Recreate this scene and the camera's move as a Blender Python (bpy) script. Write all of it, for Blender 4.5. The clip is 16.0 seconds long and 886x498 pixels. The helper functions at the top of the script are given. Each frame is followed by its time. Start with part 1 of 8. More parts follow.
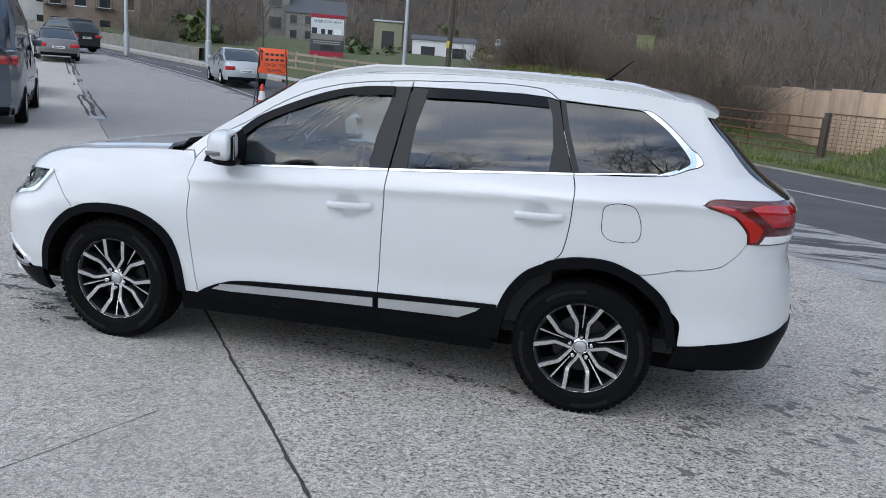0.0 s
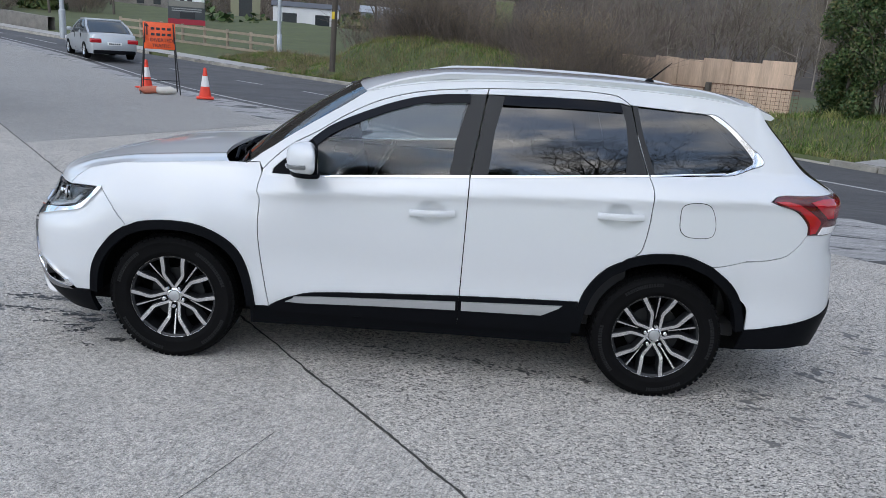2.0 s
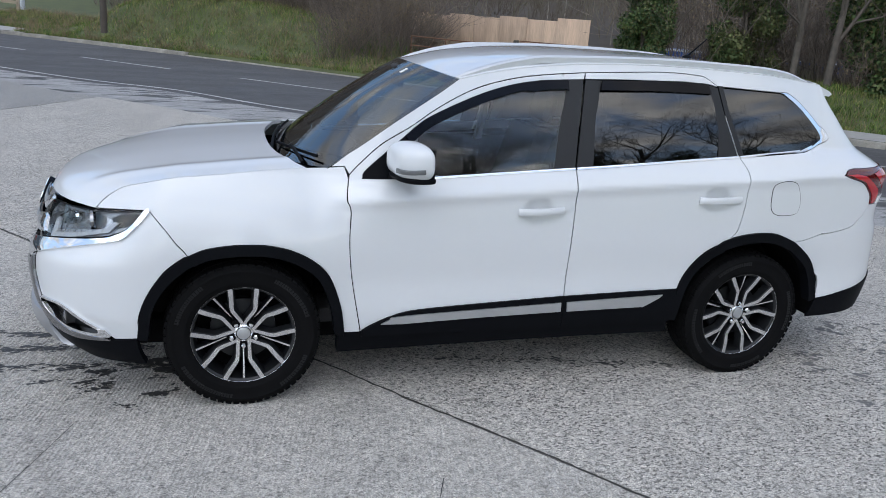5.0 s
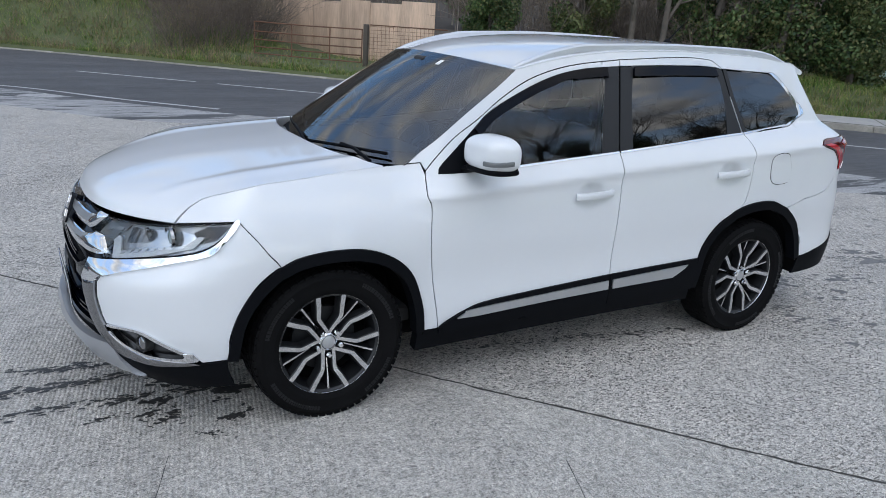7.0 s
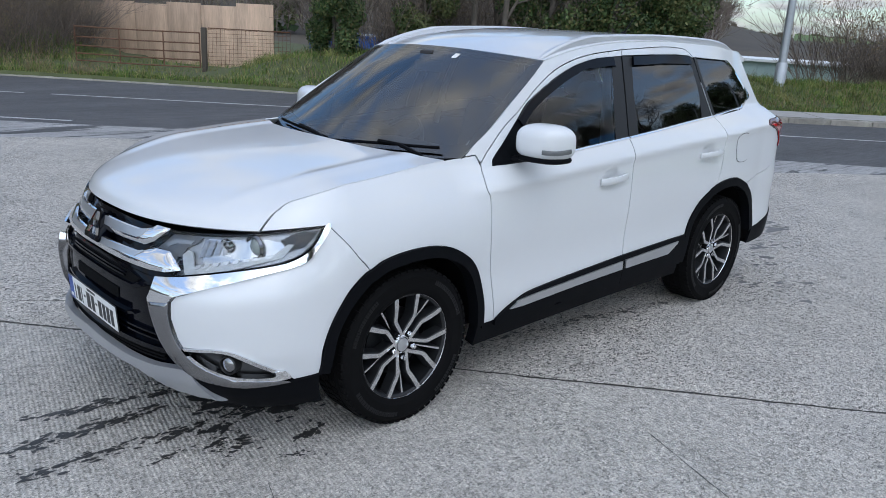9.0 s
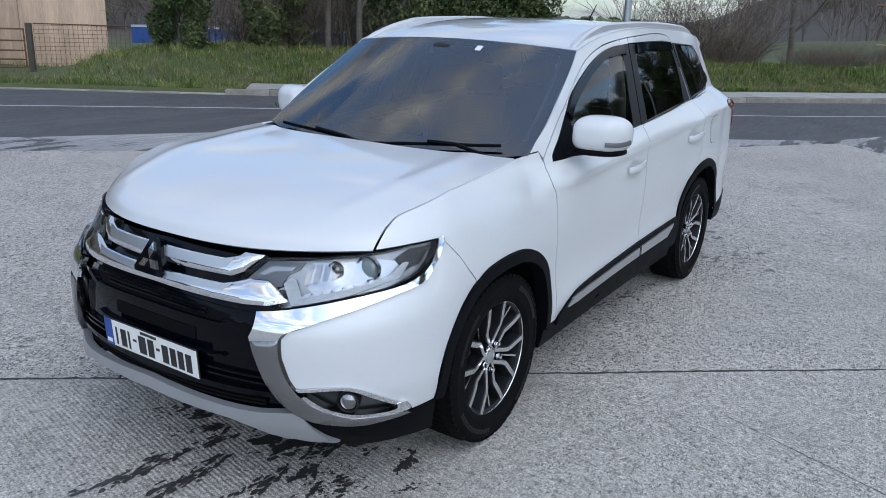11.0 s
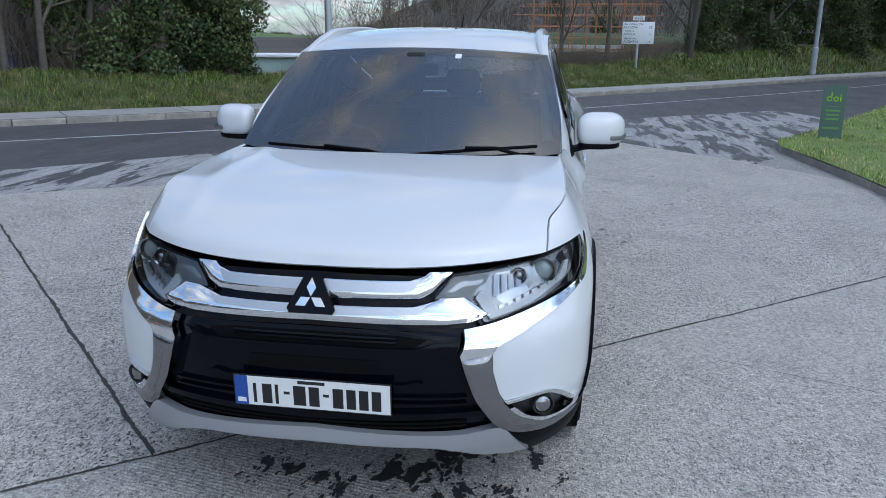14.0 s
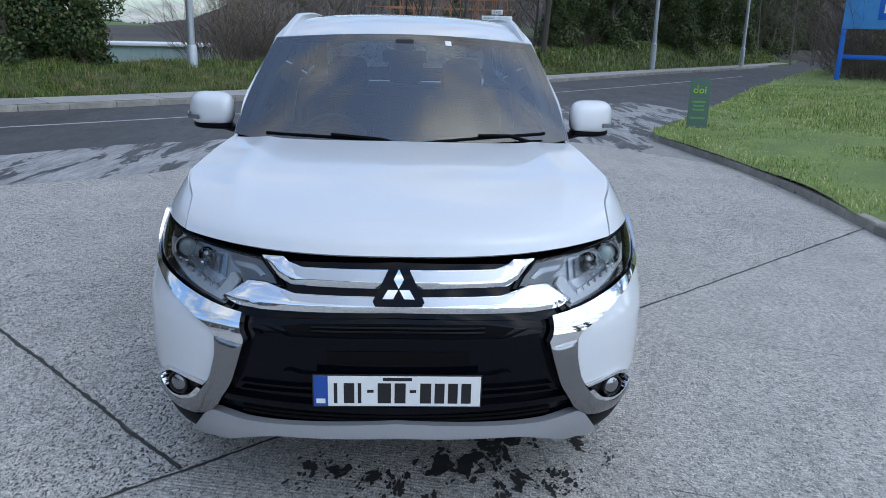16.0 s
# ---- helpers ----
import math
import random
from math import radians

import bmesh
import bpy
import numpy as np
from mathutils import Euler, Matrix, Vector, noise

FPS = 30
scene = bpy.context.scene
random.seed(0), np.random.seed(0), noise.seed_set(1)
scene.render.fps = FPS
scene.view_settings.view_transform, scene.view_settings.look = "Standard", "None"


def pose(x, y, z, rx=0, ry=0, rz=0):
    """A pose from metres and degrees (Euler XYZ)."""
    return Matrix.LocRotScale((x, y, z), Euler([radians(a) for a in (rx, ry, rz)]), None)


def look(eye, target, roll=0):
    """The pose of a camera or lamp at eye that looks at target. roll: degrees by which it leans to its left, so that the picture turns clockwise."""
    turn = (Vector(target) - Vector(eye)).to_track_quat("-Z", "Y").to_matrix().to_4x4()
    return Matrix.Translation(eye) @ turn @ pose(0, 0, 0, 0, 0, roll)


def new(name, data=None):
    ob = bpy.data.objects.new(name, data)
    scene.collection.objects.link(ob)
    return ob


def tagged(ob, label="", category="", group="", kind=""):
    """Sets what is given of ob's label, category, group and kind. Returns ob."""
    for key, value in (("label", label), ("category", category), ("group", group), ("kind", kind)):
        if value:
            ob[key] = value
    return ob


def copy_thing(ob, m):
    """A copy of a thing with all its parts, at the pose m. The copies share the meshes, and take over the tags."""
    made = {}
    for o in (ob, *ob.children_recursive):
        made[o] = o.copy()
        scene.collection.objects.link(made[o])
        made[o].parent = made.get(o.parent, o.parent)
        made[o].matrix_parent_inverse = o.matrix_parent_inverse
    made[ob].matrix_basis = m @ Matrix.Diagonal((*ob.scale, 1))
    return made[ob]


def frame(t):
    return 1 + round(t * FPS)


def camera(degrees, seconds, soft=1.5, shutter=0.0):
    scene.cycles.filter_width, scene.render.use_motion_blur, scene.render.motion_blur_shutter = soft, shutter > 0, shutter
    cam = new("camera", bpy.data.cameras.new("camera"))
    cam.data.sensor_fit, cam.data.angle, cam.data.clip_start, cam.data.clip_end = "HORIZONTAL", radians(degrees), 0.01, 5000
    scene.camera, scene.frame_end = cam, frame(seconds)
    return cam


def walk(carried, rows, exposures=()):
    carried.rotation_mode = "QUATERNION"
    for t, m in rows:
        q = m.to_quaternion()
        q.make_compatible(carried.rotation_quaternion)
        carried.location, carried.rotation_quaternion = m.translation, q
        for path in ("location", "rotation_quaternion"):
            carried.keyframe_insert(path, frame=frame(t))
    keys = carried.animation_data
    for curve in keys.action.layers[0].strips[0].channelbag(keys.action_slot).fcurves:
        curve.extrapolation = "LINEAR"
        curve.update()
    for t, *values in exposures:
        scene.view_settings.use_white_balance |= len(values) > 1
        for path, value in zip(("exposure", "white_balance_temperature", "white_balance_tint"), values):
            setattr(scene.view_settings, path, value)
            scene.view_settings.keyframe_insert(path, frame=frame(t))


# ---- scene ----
cam = camera(59.4, 16.0, soft=0.75)
PATH = [
    (0, (1.395, -4.665, 1.704), (0.99, -2.762, 1.241), 4.5),
    (0.5, (1.133, -4.82, 1.749), (0.819, -2.904, 1.266), 4.6),
    (1, (0.878, -4.909, 1.79), (0.653, -2.984, 1.295), 4.4),
    (1.5, (0.578, -4.903, 1.816), (0.437, -2.974, 1.308), 4.3),
    (2, (0.254, -4.893, 1.841), (0.201, -2.962, 1.321), 4.2),
    (2.5, (-0.044, -4.873, 1.885), (-0.004, -2.946, 1.352), 4.1),
    (3, (-0.339, -4.754, 1.873), (-0.2, -2.835, 1.328), 4.2),
    (3.5, (-0.636, -4.685, 1.872), (-0.398, -2.778, 1.319), 4.3),
    (4, (-0.937, -4.602, 1.89), (-0.596, -2.713, 1.329), 4.5),
    (4.2, (-1.039, -4.538, 1.882), (-0.657, -2.659, 1.314), 4.4),
    (6.3, (-2.142, -3.962, 1.8), (-1.324, -2.234, 1.213), 4.1),
    (6.5, (-2.269, -3.934, 1.796), (-1.41, -2.227, 1.207), 4.0),
    (7, (-2.52, -3.83, 1.811), (-1.557, -2.181, 1.218), 3.6),
    (7.5, (-2.742, -3.663, 1.745), (-1.673, -2.076, 1.164), 3.9),
    (8, (-2.965, -3.505, 1.727), (-1.807, -1.98, 1.153), 3.6),
    (8.2, (-3.059, -3.445, 1.725), (-1.865, -1.945, 1.155), 3.5),
    (10.3, (-3.722, -2.589, 1.671), (-2.203, -1.42, 1.101), 2.1),
    (10.5, (-3.758, -2.478, 1.676), (-2.217, -1.339, 1.104), 2.0),
    (11, (-3.892, -2.266, 1.672), (-2.287, -1.216, 1.103), 2.0),
    (11.5, (-4.076, -2.017, 1.64), (-2.408, -1.067, 1.08), 1.8),
    (12, (-4.178, -1.77, 1.621), (-2.443, -0.94, 1.073), 1.5),
    (12.5, (-4.294, -1.514, 1.632), (-2.496, -0.819, 1.095), 1.2),
    (13, (-4.423, -1.27, 1.641), (-2.574, -0.718, 1.113), 0.9),
    (13.5, (-4.457, -1.012, 1.614), (-2.571, -0.599, 1.093), 0.8),
    (14, (-4.521, -0.751, 1.619), (-2.611, -0.465, 1.098), 0.6),
    (14.5, (-4.582, -0.529, 1.617), (-2.658, -0.36, 1.095), 0.7),
    (15, (-4.546, -0.337, 1.594), (-2.617, -0.275, 1.07), 0.8),
    (15.5, (-4.529, -0.162, 1.589), (-2.6, -0.191, 1.062), 1.2),
    (16, (-4.527, -0.018, 1.581), (-2.601, -0.115, 1.049), 1.6),
]
walk(cam, [(t, look(eye, target, roll)) for t, eye, target, roll in PATH],
     exposures=[(0.0, 0.14, 6480.0, 10.0), (4.0, 0.14, 6480.0, 10.0), (7.0, 0.11, 6350.0, 9.0), (10.5, 0.05, 6180.0, 9.0), (13.5, 0.0, 5950.0, 8.0), (16.0, 0.0, 5850.0, 8.0)])

# ---- light ----
SUN_TURN, SUN_HIGH = 245.0, 56.0  # where the sun stands: degrees round from +x, degrees above the horizon
world = bpy.data.worlds.new("sky")
scene.world = world
world.use_nodes = True
wn, wl = world.node_tree.nodes, world.node_tree.links
wn.clear()
sky = wn.new("ShaderNodeTexSky")
sky.sky_type, sky.sun_disc = "NISHITA", False
sky.sun_elevation, sky.sun_rotation = radians(SUN_HIGH), radians(90 - SUN_TURN)
sky.air_density, sky.dust_density, sky.ozone_density = 1.0, 1.5, 1.2
# broken winter cloud over the blue
coords = wn.new("ShaderNodeTexCoord")
flat = wn.new("ShaderNodeSeparateXYZ")
wl.new(coords.outputs["Generated"], flat.inputs[0])
lift = wn.new("ShaderNodeMath")
lift.operation, lift.inputs[1].default_value = "ADD", 0.16
wl.new(flat.outputs["Z"], lift.inputs[0])
keep = wn.new("ShaderNodeMath")
keep.operation, keep.inputs[1].default_value = "MAXIMUM", 0.06
wl.new(lift.outputs[0], keep.inputs[0])
plane = wn.new("ShaderNodeCombineXYZ")
for axis in ("X", "Y"):
    div = wn.new("ShaderNodeMath")
    div.operation = "DIVIDE"
    wl.new(flat.outputs[axis], div.inputs[0])
    wl.new(keep.outputs[0], div.inputs[1])
    wl.new(div.outputs[0], plane.inputs[axis])
cloud = wn.new("ShaderNodeTexNoise")
cloud.inputs["Scale"].default_value, cloud.inputs["Detail"].default_value, cloud.inputs["Roughness"].default_value = 2.5, 6.0, 0.50
cloud.inputs["Distortion"].default_value = 0.35
wl.new(plane.outputs[0], cloud.inputs["Vector"])
cover = wn.new("ShaderNodeValToRGB")
cover.color_ramp.elements[0].position, cover.color_ramp.elements[1].position = 0.44, 0.60
wl.new(cloud.outputs["Fac"], cover.inputs["Fac"])
thick = wn.new("ShaderNodeTexNoise")
thick.inputs["Scale"].default_value, thick.inputs["Detail"].default_value = 3.2, 6.0
wl.new(plane.outputs[0], thick.inputs["Vector"])
grey = wn.new("ShaderNodeValToRGB")
grey.color_ramp.elements[0].position, grey.color_ramp.elements[1].position = 0.32, 0.68
grey.color_ramp.elements[0].color, grey.color_ramp.elements[1].color = (4.4, 4.8, 5.6, 1), (15.5, 15.3, 14.9, 1)
wl.new(thick.outputs["Fac"], grey.inputs["Fac"])
over = wn.new("ShaderNodeMix")
over.data_type = "RGBA"
wl.new(cover.outputs["Color"], over.inputs["Factor"])
# cloud glows towards the hidden sun
aim = wn.new("ShaderNodeVectorMath")
aim.operation = "DOT_PRODUCT"
aim.inputs[1].default_value = (math.cos(radians(SUN_TURN)) * 0.90, math.sin(radians(SUN_TURN)) * 0.90, 0.26)
wl.new(coords.outputs["Generated"], aim.inputs[0])
glow = wn.new("ShaderNodeMapRange")
glow.interpolation_type = "SMOOTHSTEP"
glow.inputs["From Min"].default_value, glow.inputs["From Max"].default_value = 0.15, 0.95
glow.inputs["To Min"].default_value, glow.inputs["To Max"].default_value = 0.62, 2.6
wl.new(aim.outputs["Value"], glow.inputs["Value"])
lit = wn.new("ShaderNodeVectorMath")
lit.operation = "SCALE"
wl.new(grey.outputs["Color"], lit.inputs[0])
wl.new(glow.outputs[0], lit.inputs["Scale"])
blue = wn.new("ShaderNodeVectorMath")
blue.operation, blue.inputs[1].default_value = "MULTIPLY", (2.05, 2.3, 2.45)
wl.new(sky.outputs["Color"], blue.inputs[0])
wl.new(blue.outputs[0], over.inputs["A"])
wl.new(lit.outputs[0], over.inputs["B"])
back = wn.new("ShaderNodeBackground")
back.inputs["Strength"].default_value = 0.0945
wl.new(over.outputs["Result"], back.inputs["Color"])
wout = wn.new("ShaderNodeOutputWorld")
wl.new(back.outputs[0], wout.inputs["Surface"])

sun = new("sun", bpy.data.lights.new("sun", "SUN"))
sun.data.energy, sun.data.angle, sun.data.color = 0.5, radians(170), (1.0, 0.95, 0.88)
sx, sy, sz = math.cos(radians(SUN_TURN)) * math.cos(radians(SUN_HIGH)), math.sin(radians(SUN_TURN)) * math.cos(radians(SUN_HIGH)), math.sin(radians(SUN_HIGH))
sun.matrix_world = look((sx * 50, sy * 50, sz * 50), (0, 0, 0))
scene.view_settings.exposure = 0.0

# ---- materials ----
def shader(name):
    m = bpy.data.materials.new(name)
    m.use_nodes = True
    t = m.node_tree
    return m, t.nodes, t.links, t.nodes["Principled BSDF"]


def noise_of(n, l, scale, detail=6.0, rough=0.6, vector=None, distort=0.0):
    k = n.new("ShaderNodeTexNoise")
    k.inputs["Scale"].default_value, k.inputs["Detail"].default_value = scale, detail
    k.inputs["Roughness"].default_value, k.inputs["Distortion"].default_value = rough, distort
    if vector is not None:
        l.new(vector, k.inputs["Vector"])
    return k.outputs["Fac"]


def ramp_of(n, l, fac, stops):
    r = n.new("ShaderNodeValToRGB")
    e = r.color_ramp.elements
    while len(e) < len(stops):
        e.new(0.5)
    for i, (p, c) in enumerate(stops):
        e[i].position = p
        e[i].color = (c, c, c, 1) if isinstance(c, (int, float)) else (*c, 1)
    l.new(fac, r.inputs["Fac"])
    return r.outputs["Color"]


def mix_of(n, l, fac, a, b, how="MIX"):
    k = n.new("ShaderNodeMix")
    k.data_type, k.blend_type = "RGBA", how
    for sock, v in (("Factor", fac), ("A", a), ("B", b)):
        if isinstance(v, (int, float)):
            k.inputs[sock].default_value = v if sock == "Factor" else (v, v, v, 1)
        elif isinstance(v, tuple):
            k.inputs[sock].default_value = (*v, 1)
        else:
            l.new(v, k.inputs[sock])
    return k.outputs["Result"]


def bump_of(n, l, b, height, strength, distance=0.01):
    k = n.new("ShaderNodeBump")
    k.inputs["Strength"].default_value, k.inputs["Distance"].default_value = strength, distance
    l.new(height, k.inputs["Height"])
    l.new(k.outputs["Normal"], b.inputs["Normal"])
    return k


def where(n, world_space=True):
    if world_space:
        return n.new("ShaderNodeNewGeometry").outputs["Position"]
    return n.new("ShaderNodeTexCoord").outputs["Object"]


def plain(name, color, rough=0.5, metal=0.0, coat=0.0, vary=0.12, scale=6.0, fine=90.0, bump=0.0, spec=0.5, emit=0.0, per_object=0.0, island=0.0, stretch=None):
    """A surface of one substance: two scales of variation in colour and gloss, fine relief."""
    m, n, l, b = shader(name)
    at = where(n, False)
    if stretch:
        pull = n.new("ShaderNodeMapping")
        pull.inputs["Scale"].default_value = stretch
        l.new(at, pull.inputs["Vector"])
        at = pull.outputs[0]
    big = noise_of(n, l, scale, 5, 0.6, at)
    small = noise_of(n, l, fine, 3, 0.6, at)
    both = mix_of(n, l, 0.4, big, small)
    dark, light = tuple(c * (1 - vary) for c in color), tuple(min(1, c * (1 + vary)) for c in color)
    col = ramp_of(n, l, both, [(0.3, dark), (0.7, light)])
    if per_object or island:
        src = n.new("ShaderNodeObjectInfo").outputs["Random"] if per_object else n.new("ShaderNodeNewGeometry").outputs["Random Per Island"]
        k = per_object or island
        col = mix_of(n, l, 1.0, col, ramp_of(n, l, src, [(0, 1 - k), (1, 1 + k)]), "MULTIPLY")
    l.new(col, b.inputs["Base Color"])
    l.new(ramp_of(n, l, both, [(0.25, max(0.02, rough * 0.85)), (0.75, min(1, rough * 1.15))]), b.inputs["Roughness"])
    b.inputs["Metallic"].default_value = metal
    b.inputs["Coat Weight"].default_value, b.inputs["Coat Roughness"].default_value = coat, 0.03
    b.inputs["Specular IOR Level"].default_value = spec
    if bump:
        bump_of(n, l, b, both, bump)
    if emit:
        b.inputs["Emission Color"].default_value, b.inputs["Emission Strength"].default_value = (*color, 1), emit
    return m


def glass(name, tint, gloss=1.5, rough=0.0):
    """Window glass: see-through with a tint, and the mirror image that glass has."""
    m, n, l, b = shader(name)
    n.remove(b)
    see = n.new("ShaderNodeBsdfTransparent")
    see.inputs["Color"].default_value = (*tint, 1)
    mir = n.new("ShaderNodeBsdfGlossy")
    mir.inputs["Roughness"].default_value = rough
    fr = n.new("ShaderNodeFresnel")
    fr.inputs["IOR"].default_value = gloss
    mixer = n.new("ShaderNodeMixShader")
    l.new(fr.outputs[0], mixer.inputs[0])
    l.new(see.outputs[0], mixer.inputs[1])
    l.new(mir.outputs[0], mixer.inputs[2])
    l.new(mixer.outputs[0], n["Material Output"].inputs["Surface"])
    return m


def concrete(name, tone, pits, ribs, rib_turn=0.0):
    """Yard concrete: worn grey, dark pits, oil spots, damp marks; ribs are the drag marks of the broom."""
    m, n, l, b = shader(name)
    at = where(n)
    broad = noise_of(n, l, 0.35, 6, 0.6, at)
    mid = noise_of(n, l, 2.2, 8, 0.68, at, 0.4)
    grain = noise_of(n, l, 120, 4, 0.7, at)
    speck = noise_of(n, l, 300, 2, 0.5, at)
    col = ramp_of(n, l, broad, [(0.3, tuple(c * 0.86 for c in tone)), (0.7, tuple(c * 1.12 for c in tone))])
    col = mix_of(n, l, 0.6, col, ramp_of(n, l, mid, [(0.28, tuple(c * 0.72 for c in tone)), (0.5, tone), (0.75, tuple(c * 1.18 for c in tone))]))
    col = mix_of(n, l, 0.85, col, ramp_of(n, l, grain, [(0.32, 0.35), (0.5, 1.0), (0.7, 1.45)]), "MULTIPLY")
    col = mix_of(n, l, 0.75, col, ramp_of(n, l, speck, [(0.35, 0.55), (0.62, 1.35)]), "MULTIPLY")
    # stones of the mix showing through
    stone = noise_of(n, l, 46, 3, 0.6, at, 0.3)
    col = mix_of(n, l, 0.8, col, ramp_of(n, l, stone, [(0.34, 0.62), (0.5, 1.0), (0.66, 1.30)]), "MULTIPLY")
    # pits with dirt in them
    squash = n.new("ShaderNodeMapping")
    squash.inputs["Rotation"].default_value = (0, 0, radians(-50))
    squash.inputs["Scale"].default_value = (1.0, 1.9, 1.0)
    l.new(at, squash.inputs["Vector"])
    pit = noise_of(n, l, 62, 2.5, 0.5, squash.outputs[0], 0.6)
    thin_out = noise_of(n, l, 0.8, 3, 0.5, at)
    holes = ramp_of(n, l, pit, [(0.645 - 0.065 * pits, 0.0), (0.67 - 0.065 * pits, 1.0)])
    holes = mix_of(n, l, 1.0, holes, ramp_of(n, l, thin_out, [(0.35, 0.40), (0.62, 1.0)]), "MULTIPLY")
    col = mix_of(n, l, mix_of(n, l, 1.0, holes, min(1.0, 0.7 + 0.3 * pits), "MULTIPLY"), col, (0.03, 0.029, 0.028))
    # dabs of damp and old rubber
    dab = noise_of(n, l, 17, 3, 0.55, squash.outputs[0], 0.5)
    few = noise_of(n, l, 1.1, 3, 0.6, at)
    dabs = mix_of(n, l, 1.0, ramp_of(n, l, dab, [(0.665, 0.0), (0.70, 1.0)]), ramp_of(n, l, few, [(0.42, 0.0), (0.58, 1.0)]), "MULTIPLY")
    col = mix_of(n, l, mix_of(n, l, 1.0, dabs, 0.55, "MULTIPLY"), col, (0.06, 0.057, 0.055))
    # oil and damp spots
    spot = noise_of(n, l, 5.5, 4, 0.62, squash.outputs[0], 0.3)
    rare = noise_of(n, l, 0.55, 2, 0.5, at)
    drops = mix_of(n, l, 1.0, ramp_of(n, l, spot, [(0.63, 0.0), (0.70, 1.0)]), ramp_of(n, l, rare, [(0.5, 0.0), (0.6, 1.0)]), "MULTIPLY")
    col = mix_of(n, l, mix_of(n, l, 1.0, drops, 0.6, "MULTIPLY"), col, (0.05, 0.047, 0.045))
    l.new(col, b.inputs["Base Color"])
    l.new(ramp_of(n, l, mid, [(0.3, 0.62), (0.7, 0.85)]), b.inputs["Roughness"])
    b.inputs["Specular IOR Level"].default_value = 0.35
    high = mix_of(n, l, 0.5, mix_of(n, l, 0.5, grain, stone), ramp_of(n, l, pit, [(0.53, 1.0), (0.68, 0.0)]))
    if ribs:
        turn = n.new("ShaderNodeMapping")
        turn.inputs["Rotation"].default_value = (0, 0, radians(rib_turn))
        l.new(at, turn.inputs["Vector"])
        wave = n.new("ShaderNodeTexWave")
        wave.inputs["Scale"].default_value, wave.inputs["Distortion"].default_value, wave.inputs["Detail"].default_value = 16.0, 2.2, 3.0
        wave.inputs["Detail Scale"].default_value = 2.0
        l.new(turn.outputs[0], wave.inputs["Vector"])
        high = mix_of(n, l, ribs, high, wave.outputs["Fac"])
    bump_of(n, l, b, high, 1.0, 0.011)
    return m


def asphalt(name, tone, streak, patch=0.0):
    """Road asphalt, worn along the wheel tracks; patch mixes in pale worn islands."""
    m, n, l, b = shader(name)
    at = where(n)
    turn = n.new("ShaderNodeMapping")
    turn.inputs["Rotation"].default_value = (0, 0, radians(44))
    turn.inputs["Scale"].default_value = (0.12, 1.0, 1.0)
    l.new(at, turn.inputs["Vector"])
    lanes = noise_of(n, l, 1.1, 4, 0.55, turn.outputs[0])
    mid = noise_of(n, l, 0.9, 7, 0.65, at)
    grain = noise_of(n, l, 70, 4, 0.7, at)
    col = ramp_of(n, l, lanes, [(0.3, tuple(c * (1 - streak) for c in tone)), (0.7, tuple(c * (1 + streak) for c in tone))])
    col = mix_of(n, l, 0.5, col, ramp_of(n, l, mid, [(0.3, 0.75), (0.7, 1.25)]), "MULTIPLY")
    if patch:
        wide = n.new("ShaderNodeMapping")
        wide.inputs["Rotation"].default_value = (0, 0, radians(44))
        wide.inputs["Scale"].default_value = (0.20, 1.0, 1.0)
        l.new(at, wide.inputs["Vector"])
        isl = noise_of(n, l, 3.0, 7, 0.68, wide.outputs[0], 0.5)
        pale = ramp_of(n, l, isl, [(0.56 - 0.12 * patch, 0.0), (0.60 - 0.12 * patch, 1.0)])
        col = mix_of(n, l, pale, col, ramp_of(n, l, mid, [(0.3, (0.24, 0.235, 0.23)), (0.7, (0.36, 0.355, 0.35))]))
    col = mix_of(n, l, 0.85, col, ramp_of(n, l, grain, [(0.3, 0.5), (0.7, 1.5)]), "MULTIPLY")
    clot = noise_of(n, l, 14, 5, 0.65, turn.outputs[0])
    col = mix_of(n, l, 0.8, col, ramp_of(n, l, clot, [(0.32, 0.68), (0.68, 1.34)]), "MULTIPLY")
    l.new(col, b.inputs["Base Color"])
    l.new(ramp_of(n, l, mid, [(0.3, 0.6), (0.7, 0.85)]), b.inputs["Roughness"])
    b.inputs["Specular IOR Level"].default_value = 0.4
    bump_of(n, l, b, grain, 0.5, 0.006)
    return m


def blades(name, low, high, dry, spread=0.9):
    """Grass and leaves: each blade its own shade, some dry."""
    m, n, l, b = shader(name)
    each = n.new("ShaderNodeNewGeometry").outputs["Random Per Island"]
    big = noise_of(n, l, spread, 6, 0.65, where(n))
    col = ramp_of(n, l, each, [(0.0, low), (0.65, high), (0.9, dry), (1.0, tuple(c * 1.3 for c in dry))])
    col = mix_of(n, l, ramp_of(n, l, big, [(0.50, 0.0), (0.68, 0.7)]), col, dry)
    col = mix_of(n, l, 0.8, col, ramp_of(n, l, noise_of(n, l, spread * 4, 3, 0.5, where(n)), [(0.3, 0.55), (0.7, 1.4)]), "MULTIPLY")
    l.new(col, b.inputs["Base Color"])
    b.inputs["Roughness"].default_value = 0.6
    b.inputs["Specular IOR Level"].default_value = 0.3
    return m


